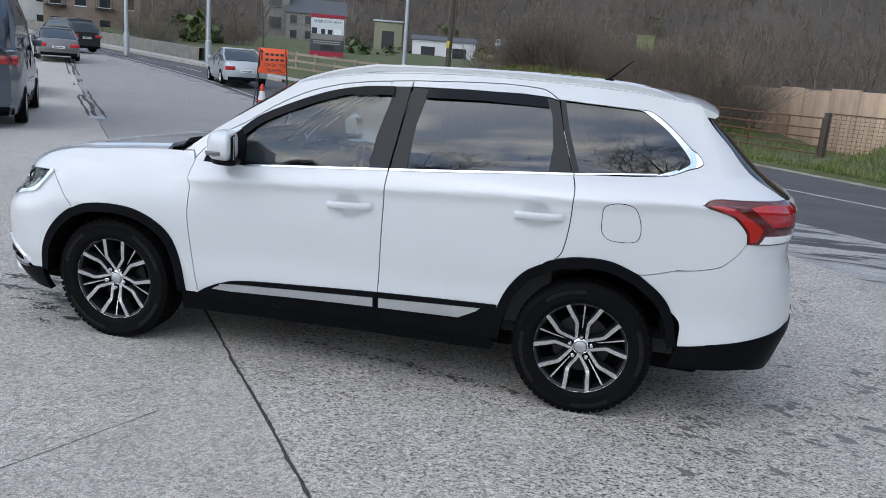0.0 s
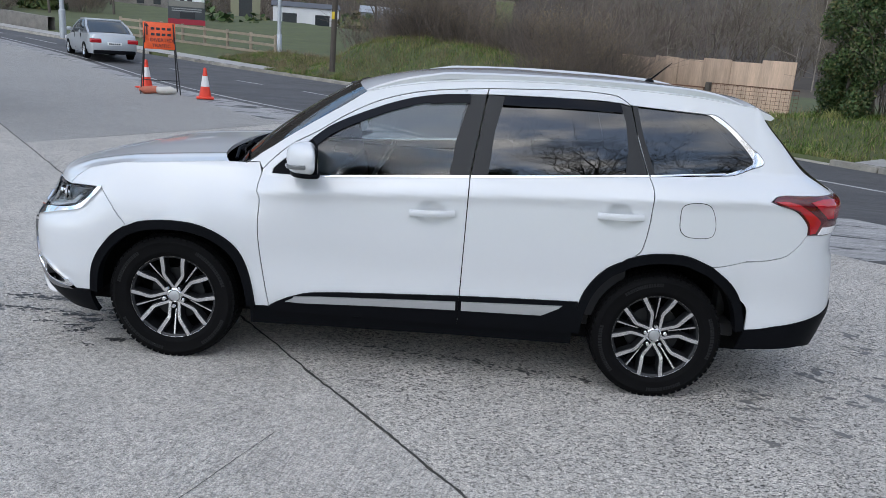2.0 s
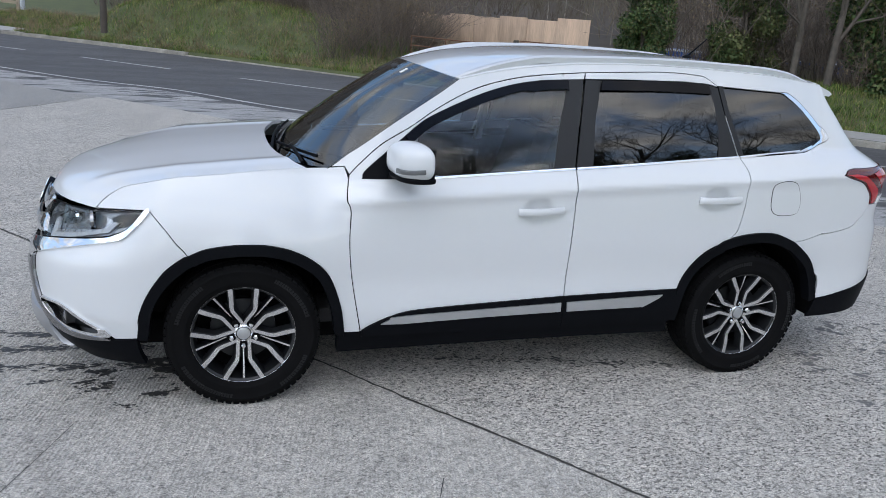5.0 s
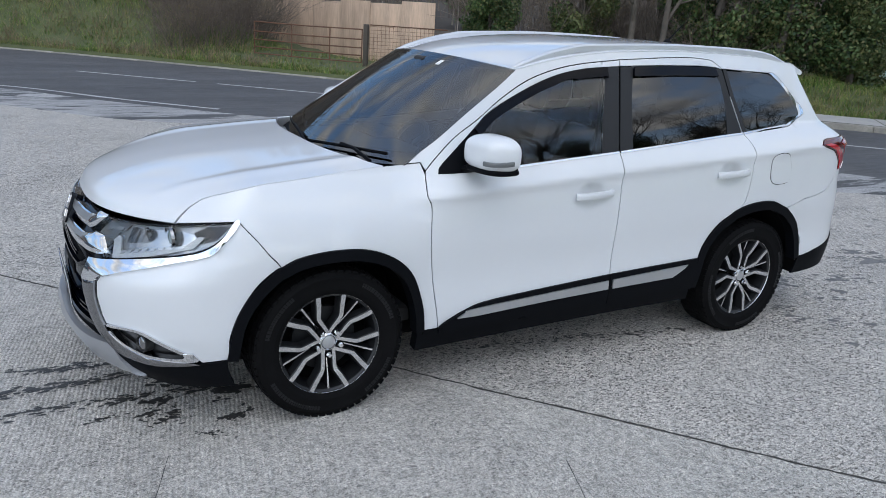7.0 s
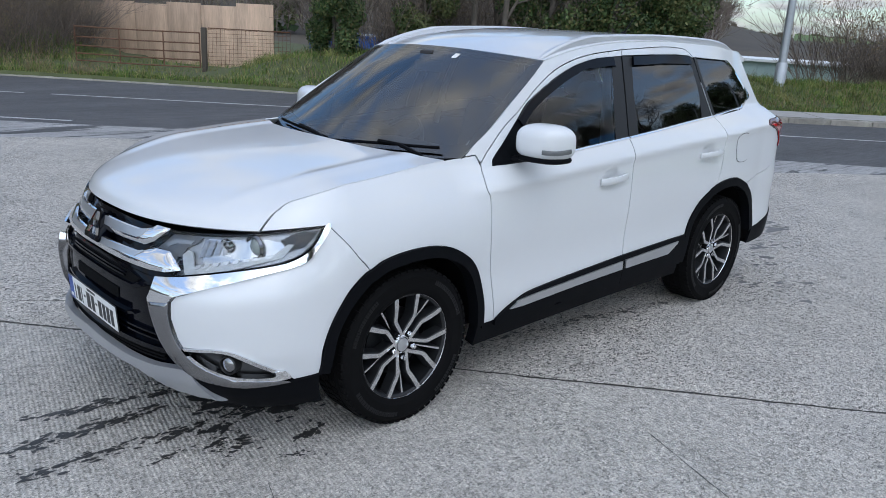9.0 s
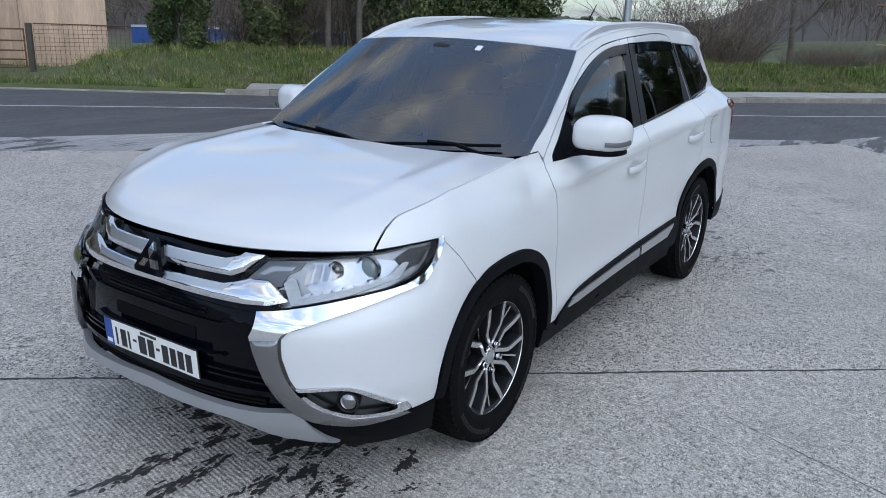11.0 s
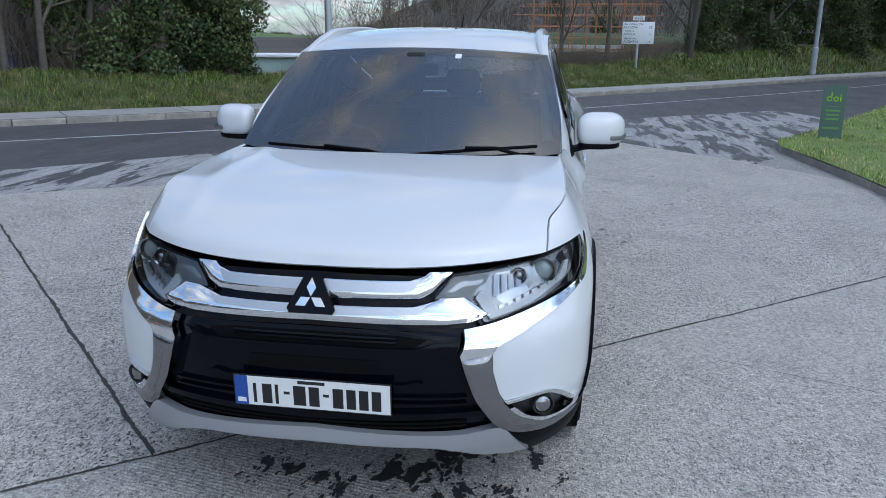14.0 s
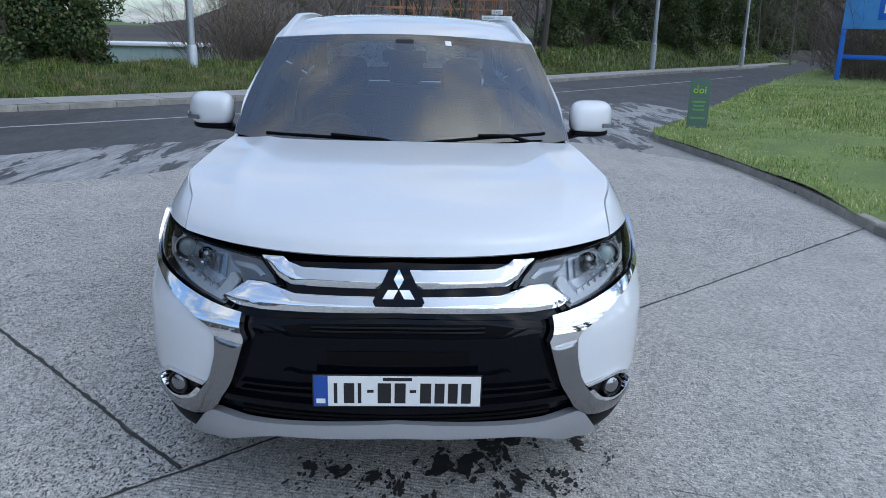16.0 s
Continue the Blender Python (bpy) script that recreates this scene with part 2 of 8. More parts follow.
PAINT = plain("white_paint", (0.645, 0.657, 0.674), 0.35, coat=1.0, vary=0.008, scale=1.5, fine=30)
BLACK_TRIM = plain("black_plastic", (0.004, 0.0045, 0.006), 0.5, vary=0.2, scale=9, bump=0.06, spec=0.06)
SATIN_BLACK = plain("satin_black", (0.016, 0.016, 0.017), 0.38, vary=0.1, spec=0.35)
PIANO = plain("gloss_black", (0.002, 0.0025, 0.005), 0.06, vary=0.1, spec=0.16)
CHROME = plain("chrome", (0.82, 0.83, 0.85), 0.06, metal=1.0, vary=0.03)
SATIN_METAL = plain("satin_silver", (0.56, 0.57, 0.59), 0.32, metal=0.85, vary=0.05)
SILVER_PAINT = plain("silver_paint", (0.37, 0.38, 0.40), 0.3, metal=0.5, coat=0.6, vary=0.04)
RAIL_SILVER = plain("rail_silver", (0.62, 0.63, 0.65), 0.3, metal=0.35, coat=0.5, vary=0.03)
RUBBER_MARK = plain("moulded_rubber", (0.010, 0.010, 0.011), 0.5, vary=0.3, scale=14, spec=0.2)
TRIM_PALE = plain("pale_pillar_trim", (0.42, 0.42, 0.41), 0.85, vary=0.06)
ALLOY = plain("machined_alloy", (0.74, 0.74, 0.75), 0.25, metal=1.0, vary=0.06)
ALLOY_DARK = plain("dark_alloy", (0.016, 0.017, 0.019), 0.4, metal=0.3, vary=0.12)
RUBBER = plain("tyre_rubber", (0.005, 0.005, 0.0054), 0.72, vary=0.3, scale=14, bump=0.15, spec=0.07)
INNER = plain("dark_inner", (0.004, 0.004, 0.0045), 0.9, vary=0.2, spec=0.1)
CABIN = plain("dark_cabin_cloth", (0.03, 0.03, 0.032), 0.85, vary=0.2, bump=0.1)
CABIN_GREY = plain("grey_cabin_plastic", (0.13, 0.135, 0.14), 0.6, vary=0.1)
HEADLINER = plain("pale_headliner", (0.45, 0.45, 0.44), 0.9, vary=0.06)
SCREEN_GLASS = glass("windscreen_glass", (0.36, 0.49, 0.56), 2.6)
SIDE_GLASS = glass("side_glass", (0.70, 0.76, 0.76), 1.85)
DARK_GLASS = glass("privacy_glass", (0.035, 0.038, 0.04), 2.0)
LENS_GLASS = glass("lamp_glass", (0.93, 0.95, 0.96), 1.45)
RED_LENS = plain("red_lens", (0.42, 0.006, 0.012), 0.1, coat=1.0, vary=0.15, scale=40)
DARK_RED = plain("dark_red_lens", (0.09, 0.003, 0.006), 0.1, coat=1.0, vary=0.1)
WHITE_LENS = plain("white_lens", (0.82, 0.82, 0.83), 0.15, coat=1.0, vary=0.15, scale=60)
REFLECTOR = plain("lamp_reflector", (0.50, 0.52, 0.55), 0.16, metal=0.75, vary=0.06, scale=30)
PLATE_WHITE = plain("plate_white", (0.78, 0.78, 0.76), 0.35, vary=0.03)
PLATE_BLUE = plain("plate_blue", (0.02, 0.07, 0.32), 0.35, vary=0.05)
PLATE_INK = plain("plate_ink", (0.012, 0.012, 0.014), 0.4, vary=0.05)
CONCRETE_PIT = concrete("pitted_concrete", (0.505, 0.475, 0.432), 1.0, 0.0)
CONCRETE_RIB = concrete("brushed_concrete", (0.485, 0.458, 0.418), 0.35, 0.2, 12)
CONCRETE_FAR = concrete("plain_concrete", (0.34, 0.33, 0.312), 0.5, 0.0)
KERB_STONE = plain("kerb_concrete", (0.28, 0.26, 0.225), 0.85, vary=0.45, scale=5, fine=60, bump=0.4, per_object=0.15)
PATH_STONE = plain("footpath_concrete", (0.34, 0.33, 0.31), 0.85, vary=0.22, scale=2.5, fine=60, bump=0.3, per_object=0.08)
ASPHALT = asphalt("road_asphalt", (0.074, 0.073, 0.075), 0.18)
ASPHALT_WORN = asphalt("worn_asphalt", (0.085, 0.084, 0.084), 0.2, 0.75)
ASPHALT_EDGE = asphalt("patched_edge", (0.075, 0.075, 0.076), 0.25, 1.0)
JOINT = plain("joint_filler", (0.05, 0.047, 0.042), 0.9, vary=0.35, scale=20, bump=0.5)
OIL = plain("oil_stain", (0.042, 0.041, 0.040), 0.45, vary=0.5, scale=30, fine=160, bump=0.3)
DAMP = plain("damp_stain", (0.17, 0.165, 0.158), 0.6, vary=0.45, scale=25, fine=160, bump=0.3)
PAINT_LINE = plain("road_paint", (0.42, 0.42, 0.41), 0.7, vary=0.35, scale=4, fine=40)
SOIL = plain("earth", (0.075, 0.06, 0.042), 0.95, vary=0.35, scale=2, fine=40, bump=0.6)
TURF = plain("turf_under_grass", (0.075, 0.088, 0.034), 0.95, vary=0.4, scale=1.2, fine=30, bump=0.6)
GRASS = blades("grass_blades", (0.032, 0.068, 0.010), (0.135, 0.215, 0.036), (0.25, 0.22, 0.09))
LAWN = blades("lawn_blades", (0.10, 0.17, 0.03), (0.32, 0.43, 0.10), (0.52, 0.49, 0.24))
LAWN_TURF = plain("lawn_turf", (0.15, 0.20, 0.05), 0.95, vary=0.4, scale=1.2, fine=30, bump=0.6)
IVY = blades("ivy_leaves", (0.018, 0.042, 0.014), (0.072, 0.115, 0.034), (0.12, 0.115, 0.045), 0.5)
TWIG = plain("bare_twigs", (0.15, 0.12, 0.098), 0.9, vary=0.3, island=0.45)
BARK = plain("bark", (0.10, 0.085, 0.07), 0.95, vary=0.4, scale=5, bump=0.6)
STRAW = blades("dead_stems", (0.16, 0.115, 0.07), (0.30, 0.23, 0.13), (0.12, 0.09, 0.06))
LITTER = blades("leaf_litter", (0.05, 0.038, 0.026), (0.14, 0.10, 0.062), (0.09, 0.075, 0.055))
GALVANISED = plain("galvanised_steel", (0.42, 0.44, 0.46), 0.5, metal=0.55, vary=0.12)
RUST = plain("rusty_steel", (0.13, 0.062, 0.036), 0.85, vary=0.4, scale=12, bump=0.3)
TIMBER = plain("weathered_timber", (0.27, 0.22, 0.16), 0.85, vary=0.25, scale=3, fine=40, bump=0.3, per_object=0.15)
# ---- helpers of this scene ----
def mesh_of(name, verts, faces, smooth_faces=True, normals=None):
    me = bpy.data.meshes.new(name)
    me.from_pydata([tuple(v) for v in verts], [], [tuple(f) for f in faces])
    me.update()
    me.polygons.foreach_set("use_smooth", [bool(smooth_faces)] * len(me.polygons))
    return me


def put(name, me, material, parent=None, label=""):
    ob = new(name, me)
    if material is not None and not me.materials:
        me.materials.append(material)
    if parent is not None:
        ob.parent = parent
    if label:
        ob["label"] = label
    return ob


def part(name, bm, material, parent, label="", angle=35):
    """Links a bmesh as one mesh object under a thing or a part."""
    me = bpy.data.meshes.new(name)
    bmesh.ops.recalc_face_normals(bm, faces=bm.faces)
    for e in bm.edges:
        if len(e.link_faces) == 2 and e.calc_face_angle(0) > radians(angle):
            e.smooth = False
    for f in bm.faces:
        f.smooth = True
    bm.to_mesh(me)
    bm.free()
    return put(name, me, material, parent, label)


def thing(name, label, category, group="", at=None, kind=""):
    """An Empty at a thing's base, to carry its parts."""
    ob = new(name)
    ob.empty_display_size = 0.2
    if at is not None:
        ob.matrix_basis = at
    return tagged(ob, label, category, group, kind)


def box(bm, lo, hi, bevel=0.0, m=None, seg=2):
    made = bmesh.ops.create_cube(bm, size=1.0)["verts"]
    c = [(a + b) / 2 for a, b in zip(lo, hi)]
    s = [b - a for a, b in zip(lo, hi)]
    for v in made:
        v.co = Vector((c[0] + v.co.x * s[0], c[1] + v.co.y * s[1], c[2] + v.co.z * s[2]))
    if bevel:
        edges = list({e for v in made for e in v.link_edges})
        made = [v for v in bmesh.ops.bevel(bm, geom=edges, offset=bevel, segments=seg, affect="EDGES", profile=0.5)["verts"]]
    if m is not None:
        bmesh.ops.transform(bm, matrix=m, verts=[v for v in made if v.is_valid])
    return bm


def boxed(lo, hi, bevel=0.0, m=None):
    return box(bmesh.new(), lo, hi, bevel, m)


def revolve(profile, n=48, axis="y", arc=2 * math.pi, closed=False):
    """A bmesh turned from (radius, along) pairs round an axis."""
    bm = bmesh.new()
    rings = []
    full = abs(arc - 2 * math.pi) < 1e-6
    count = n if full else n + 1
    for i in range(count):
        a = arc * i / n
        c, s = math.cos(a), math.sin(a)
        ring = []
        for r, h in profile:
            p = {"y": (r * c, h, r * s), "z": (r * c, r * s, h), "x": (h, r * c, r * s)}[axis]
            ring.append(bm.verts.new(p))
        rings.append(ring)
    k = len(profile)
    for i in range(count if full else count - 1):
        a, b = rings[i], rings[(i + 1) % count]
        for j in range(k if closed else k - 1):
            bm.faces.new((a[j], a[(j + 1) % k], b[(j + 1) % k], b[j]))
    bmesh.ops.remove_doubles(bm, verts=bm.verts, dist=1e-5)
    return bm


def sweep(points, section, bm=None, up=(0, 0, 1), cap=True, scale=None):
    """Sweeps a closed section of (side, up) pairs along 3D points."""
    bm = bm or bmesh.new()
    pts = [Vector(p) for p in points]
    rings = []
    for i, p in enumerate(pts):
        d = (pts[min(i + 1, len(pts) - 1)] - pts[max(i - 1, 0)]).normalized()
        side = d.cross(Vector(up))
        if side.length < 1e-4:
            side = d.cross(Vector((1, 0, 0)))
        side.normalize()
        upv = side.cross(d)
        k = scale[i] if scale else 1.0
        rings.append([bm.verts.new(p + side * (a * k) + upv * (b * k)) for a, b in section])
    n = len(section)
    for a, b in zip(rings, rings[1:]):
        for j in range(n):
            bm.faces.new((a[j], a[(j + 1) % n], b[(j + 1) % n], b[j]))
    if cap and n > 2:
        bm.faces.new(rings[0][::-1])
        bm.faces.new(rings[-1])
    return bm


def ring_section(r, n=8, ry=None):
    return [(r * math.cos(2 * math.pi * k / n), (ry or r) * math.sin(2 * math.pi * k / n)) for k in range(n)]


def spline(points, n=8, closed=False):
    """Catmull-Rom through points of any dimension."""
    pts = [tuple(p) for p in points]
    out = []
    m = len(pts)
    for i in range(m if closed else m - 1):
        p1, p2 = pts[i], pts[(i + 1) % m]
        p0 = pts[i - 1] if (closed or i > 0) else tuple(2 * a - b for a, b in zip(p1, p2))
        p3 = pts[(i + 2) % m] if (closed or i + 2 < m) else tuple(2 * b - a for a, b in zip(p1, p2))
        for k in range(n):
            t = k / n
            out.append(tuple(0.5 * (2 * b + (c - a) * t + (2 * a - 5 * b + 4 * c - d) * t * t + (3 * b - a - 3 * c + d) * t ** 3) for a, b, c, d in zip(p0, p1, p2, p3)))
    if not closed:
        out.append(pts[-1])
    return out


def inside(p, poly):
    x, y = p
    hit = False
    j = len(poly) - 1
    for i in range(len(poly)):
        xi, yi = poly[i]
        xj, yj = poly[j]
        if (yi > y) != (yj > y) and x < (xj - xi) * (y - yi) / (yj - yi) + xi:
            hit = not hit
        j = i
    return hit


def area2(poly):
    return sum(a[0] * b[1] - b[0] * a[1] for a, b in zip(poly, poly[1:] + poly[:1]))


def inset(poly, d):
    """Moves a closed outline inwards by d."""
    sign = 1.0 if area2(poly) > 0 else -1.0
    out = []
    n = len(poly)
    for i in range(n):
        a, b, c = poly[i - 1], poly[i], poly[(i + 1) % n]
        d1 = Vector((b[0] - a[0], b[1] - a[1]))
        d2 = Vector((c[0] - b[0], c[1] - b[1]))
        if d1.length < 1e-9 or d2.length < 1e-9:
            out.append(b)
            continue
        d1.normalize()
        d2.normalize()
        n1, n2 = Vector((-d1.y, d1.x)), Vector((-d2.y, d2.x))
        m = n1 + n2
        if m.length < 1e-4:
            m = n1
        m.normalize()
        k = d / max(0.35, m.dot(n1))
        out.append((b[0] + sign * m.x * k, b[1] + sign * m.y * k))
    return out


def dense(poly, step):
    """Adds points along the sides of a closed outline, and drops doubles."""
    out = []
    n = len(poly)
    for i in range(n):
        a, b = poly[i], poly[(i + 1) % n]
        length = math.hypot(b[0] - a[0], b[1] - a[1])
        if length < 1e-5:
            continue
        k = max(1, int(math.ceil(length / step)))
        for j in range(k):
            out.append((a[0] + (b[0] - a[0]) * j / k, a[1] + (b[1] - a[1]) * j / k))
    return out


def fill2d(outline, holes=(), step=0.03):
    """Triangles of a flat outline with holes and a grid of inner points: points, triangles, rims."""
    loops = [outline] + list(holes)
    pts, edges, rims = [], [], []
    for loop in loops:
        k = len(pts)
        pts += loop
        edges += [(k + i, k + (i + 1) % len(loop)) for i in range(len(loop))]
        rims.append(list(range(k, k + len(loop))))
    xs, ys = [p[0] for p in outline], [p[1] for p in outline]
    edge = np.array(pts)
    x0, y0 = min(xs), min(ys)
    for i in range(int((max(xs) - x0) / step) + 2):
        for j in range(int((max(ys) - y0) / step) + 2):
            q = (x0 + (i + 0.37) * step, y0 + (j + 0.41) * step)
            if inside(q, outline) and not any(inside(q, h) for h in holes):
                if np.min((edge[:, 0] - q[0]) ** 2 + (edge[:, 1] - q[1]) ** 2) > (0.45 * step) ** 2:
                    pts.append(q)
    from mathutils import geometry
    vs, es, fs, vo, eo, fo = geometry.delaunay_2d_cdt([Vector(p) for p in pts], edges, [], 0, 1e-6)
    back = {}
    for i, src in enumerate(vo):
        for o in src:
            back[o] = i
    flat = [(v.x, v.y) for v in vs]
    tris = []
    for f in fs:
        c = (sum(flat[i][0] for i in f) / 3, sum(flat[i][1] for i in f) / 3)
        if inside(c, outline) and not any(inside(c, h) for h in holes):
            tris.append(tuple(f))
    return flat, tris, [[back[i] for i in rim] for rim in rims]


def skin(name, outline, surface, material, parent=None, label="", gap=0.0, step=0.035, holes=(), out=0.0, depth=0.012, flip=False, crown=None):
    """A panel: a flat outline laid on surface(a, b), moved outwards by out, with its rim turned in by depth. flip mirrors it to y > 0."""
    loop = dense([tuple(p) for p in outline], step)
    if gap:
        loop = inset(loop, gap)
    hs = [inset(dense([tuple(p) for p in h], step), -gap) if gap else dense([tuple(p) for p in h], step) for h in holes]
    flat, tris, rims = fill2d(loop, hs, step)
    e = 2e-3
    verts, norms = [], []
    rim_pts = np.array([p for h in [loop] + hs for p in h])

    def edge_gap(a, b):
        return math.sqrt(float(np.min((rim_pts[:, 0] - a) ** 2 + (rim_pts[:, 1] - b) ** 2)))

    for a, b in flat:
        p = Vector(surface(a, b))
        da = Vector(surface(a + e, b)) - Vector(surface(a - e, b))
        db = Vector(surface(a, b + e)) - Vector(surface(a, b - e))
        n = da.cross(db)
        n = n.normalized() if n.length > 1e-12 else Vector((0, -1, 0))
        o = out(a, b) if callable(out) else out
        if crown:
            o += crown[0] * (1 - math.exp(-edge_gap(a, b) / crown[1]))
        verts.append(p + n * o)
        norms.append(n)
    faces = []
    for t in tris:
        a, b, c = (verts[i] for i in t)
        faces.append(t if (b - a).cross(c - a).dot(norms[t[0]]) > 0 else t[::-1])
    top = len(faces)
    if depth:
        for r, rim in enumerate(rims):
            k = len(verts)
            m = len(rim)
            verts += [verts[i] for i in rim] + [verts[i] - norms[i] * depth for i in rim]
            ccw = area2([flat[i] for i in rim]) > 0
            for i in range(m):
                j = (i + 1) % m
                q = (k + i, k + m + i, k + m + j, k + j)
                faces.append(q if ccw == (r == 0) else q[::-1])
    if flip:
        verts = [Vector((v.x, -v.y, v.z)) for v in verts]
        norms = [Vector((v.x, -v.y, v.z)) for v in norms]
        faces = [f[::-1] for f in faces]
    me = bpy.data.meshes.new(name)
    me.from_pydata([tuple(v) for v in verts], [], faces)
    me.update()
    me.polygons.foreach_set("use_smooth", [i < top for i in range(len(faces))])
    per = []
    for i, f in enumerate(faces):
        for v in f:
            per.append(tuple(norms[v]) if i < top else (0.0, 0.0, 0.0))
    if not crown:
        me.normals_split_custom_set(per)
    return put(name, me, material, parent, label)


def merged(meshes):
    """One (verts, faces) from several."""
    verts, faces = [], []
    for v, f in meshes:
        k = len(verts)
        verts += list(v)
        faces += [tuple(i + k for i in t) for t in f]
    return verts, faces


# ---- the white car: its outer surface, as a function ----
# Nose towards -x, left flank towards -y, wheels on z = 0. The surface is written in (u, z): along the flanks u is x,
# round the nose and the tail u goes on as the angle of a superellipse.
NOSE_X, TAIL_X, TAIL_N = -1.6, 1.75, 3.6


def tab(x, pts):
    """Smooth interpolation through (x, value) pairs (cubic Hermite, clamped ends)."""
    if x <= pts[0][0]:
        return pts[0][1]
    if x >= pts[-1][0]:
        return pts[-1][1]
    for i in range(len(pts) - 1):
        x0, y0 = pts[i]
        x1, y1 = pts[i + 1]
        if x <= x1:
            d = (y1 - y0) / (x1 - x0)
            da = (y0 - pts[i - 1][1]) / (x0 - pts[i - 1][0]) if i > 0 else d
            db = (pts[i + 2][1] - y1) / (pts[i + 2][0] - x1) if i + 2 < len(pts) else d
            m0 = 0.0 if da * d <= 0 else 2 * da * d / (da + d)
            m1 = 0.0 if db * d <= 0 else 2 * db * d / (db + d)
            h = x1 - x0
            s = (x - x0) / h
            return ((1 + 2 * s) * (1 - s) ** 2 * y0 + s * (1 - s) ** 2 * h * m0 + s * s * (3 - 2 * s) * y1 + s * s * (s - 1) * h * m1)


def smooth(a, b, x):
    s = min(1.0, max(0.0, (x - a) / (b - a)))
    return s * s * (3 - 2 * s)


WIDE = [(-1.6, 0.9), (-1.335, 0.908), (-0.8, 0.884), (0.0, 0.877), (0.9, 0.886), (1.335, 0.906), (1.6, 0.9), (1.75, 0.888)]
ROLL = [(-0.9, 0.06), (0.26, 0.058), (1.2, 0.108), (1.75, 0.152)]
NOSE_N = [(0.2, 2.3), (0.3, 2.4), (0.4, 2.5), (0.47, 2.7), (0.68, 2.75), (0.75, 2.45), (0.82, 2.15), (0.9, 2.08)]
A_NOSE = [(0.16, 0.50), (0.22, 0.60), (0.3, 0.705), (0.36, 0.725), (0.45, 0.722), (0.6, 0.726), (0.7, 0.714), (0.8, 0.68), (0.9, 0.64), (0.96, 0.595), (1.02, 0.50), (1.1, 0.30)]
A_TAIL = [(0.2, 0.50), (0.35, 0.575), (0.45, 0.61), (0.55, 0.64), (0.75, 0.615), (0.83, 0.60), (0.90, 0.572), (0.96, 0.57), (1.05, 0.585), (1.12, 0.585), (1.17, 0.565), (1.21, 0.51), (1.28, 0.405), (1.43, 0.24), (1.58, 0.085), (1.7, 0.04)]


def half_width(x, z):
    """Half the car's width at x and height z."""
    x = min(max(x, NOSE_X), TAIL_X)
    w = tab(x, WIDE)
    f = smooth(-0.7, -1.05, x)  # 1 on the front wing, 0 on the doors
    # lower tuck and the shallow hollow of the doors
    if z < 0.5:
        w -= 0.035 * ((0.5 - z) / 0.25) ** 2
    w -= (1 - f) * 0.012 * math.exp(-((z - 0.6) / 0.13) ** 2)
    zc, zb = 1.041 + 0.0605 * x, 1.132 + 0.0765 * x
    # doors: rolls in from the crease to the belt, straight above it
    r = tab(x, ROLL)
    if z <= zb:
        s = 0.005 * math.log1p(math.exp((z - zc) / 0.005)) / (zb - zc)
        door = r * (0.6 * s + 0.4 * s * s)
        if z < zc:
            door += 0.014 * (1 - math.exp(-((zc - z) / 0.035) ** 2)) * math.exp(-(zc - z) / 0.13)
    else:
        door = r + 0.335 * (z - zb) + 0.03 * (z - zb) ** 2
    wing = 0.0
    if z > 0.74:
        s = (z - 0.74) / 0.36
        wing = 0.135 * min(s, 1.0) ** 1.9 + (0.335 * (z - 1.10) if z > 1.10 else 0.0)
    return w - (1 - f) * door - f * wing


def flank(u, z):
    """The point of the left flank (y < 0) at (u, z)."""
    if u < NOSE_X:
        th = min(NOSE_X - u, math.pi / 2)
        n, a = tab(z, NOSE_N), tab(z, A_NOSE)
        c, s = max(math.cos(th), 0.0), math.sin(th)
        return (NOSE_X - a * s ** (2 / n), -half_width(NOSE_X, z) * c ** (2 / n), z)
    if u > TAIL_X:
        th = min(u - TAIL_X, math.pi / 2)
        n, a = TAIL_N, tab(z, A_TAIL)
        c, s = max(math.cos(th), 0.0), math.sin(th)
        return (TAIL_X + a * s ** (2 / n), -half_width(TAIL_X, z) * c ** (2 / n), z)
    return (u, -half_width(u, z), z)


def by_x(x, z):
    """(u, z) of the flank point with this x."""
    if x < NOSE_X:
        s = min(1.0, ((NOSE_X - x) / tab(z, A_NOSE)) ** (tab(z, NOSE_N) / 2))
        return (NOSE_X - math.asin(s), z)
    if x > TAIL_X:
        s = min(1.0, ((x - TAIL_X) / tab(z, A_TAIL)) ** (TAIL_N / 2))
        return (TAIL_X + math.asin(s), z)
    return (x, z)


def by_y(y, z):
    """(u, z) of the nose point with this distance from the middle."""
    c = min(1.0, (abs(y) / half_width(NOSE_X, z)) ** (tab(z, NOSE_N) / 2))
    return (NOSE_X - math.acos(c), z)


def by_y_tail(y, z):
    c = min(1.0, (abs(y) / half_width(TAIL_X, z)) ** (TAIL_N / 2))
    return (TAIL_X + math.acos(c), z)


# ---- ground, yard, road ----
def rise(x, y):
    """The land climbs gently away to the north-west, along the road."""
    d = -0.62 * x + 0.78 * y - 25.0
    return 0.0 if d <= -4 else (0.035 * d if d >= 4 else 0.035 * (d + 4) ** 2 / 16)


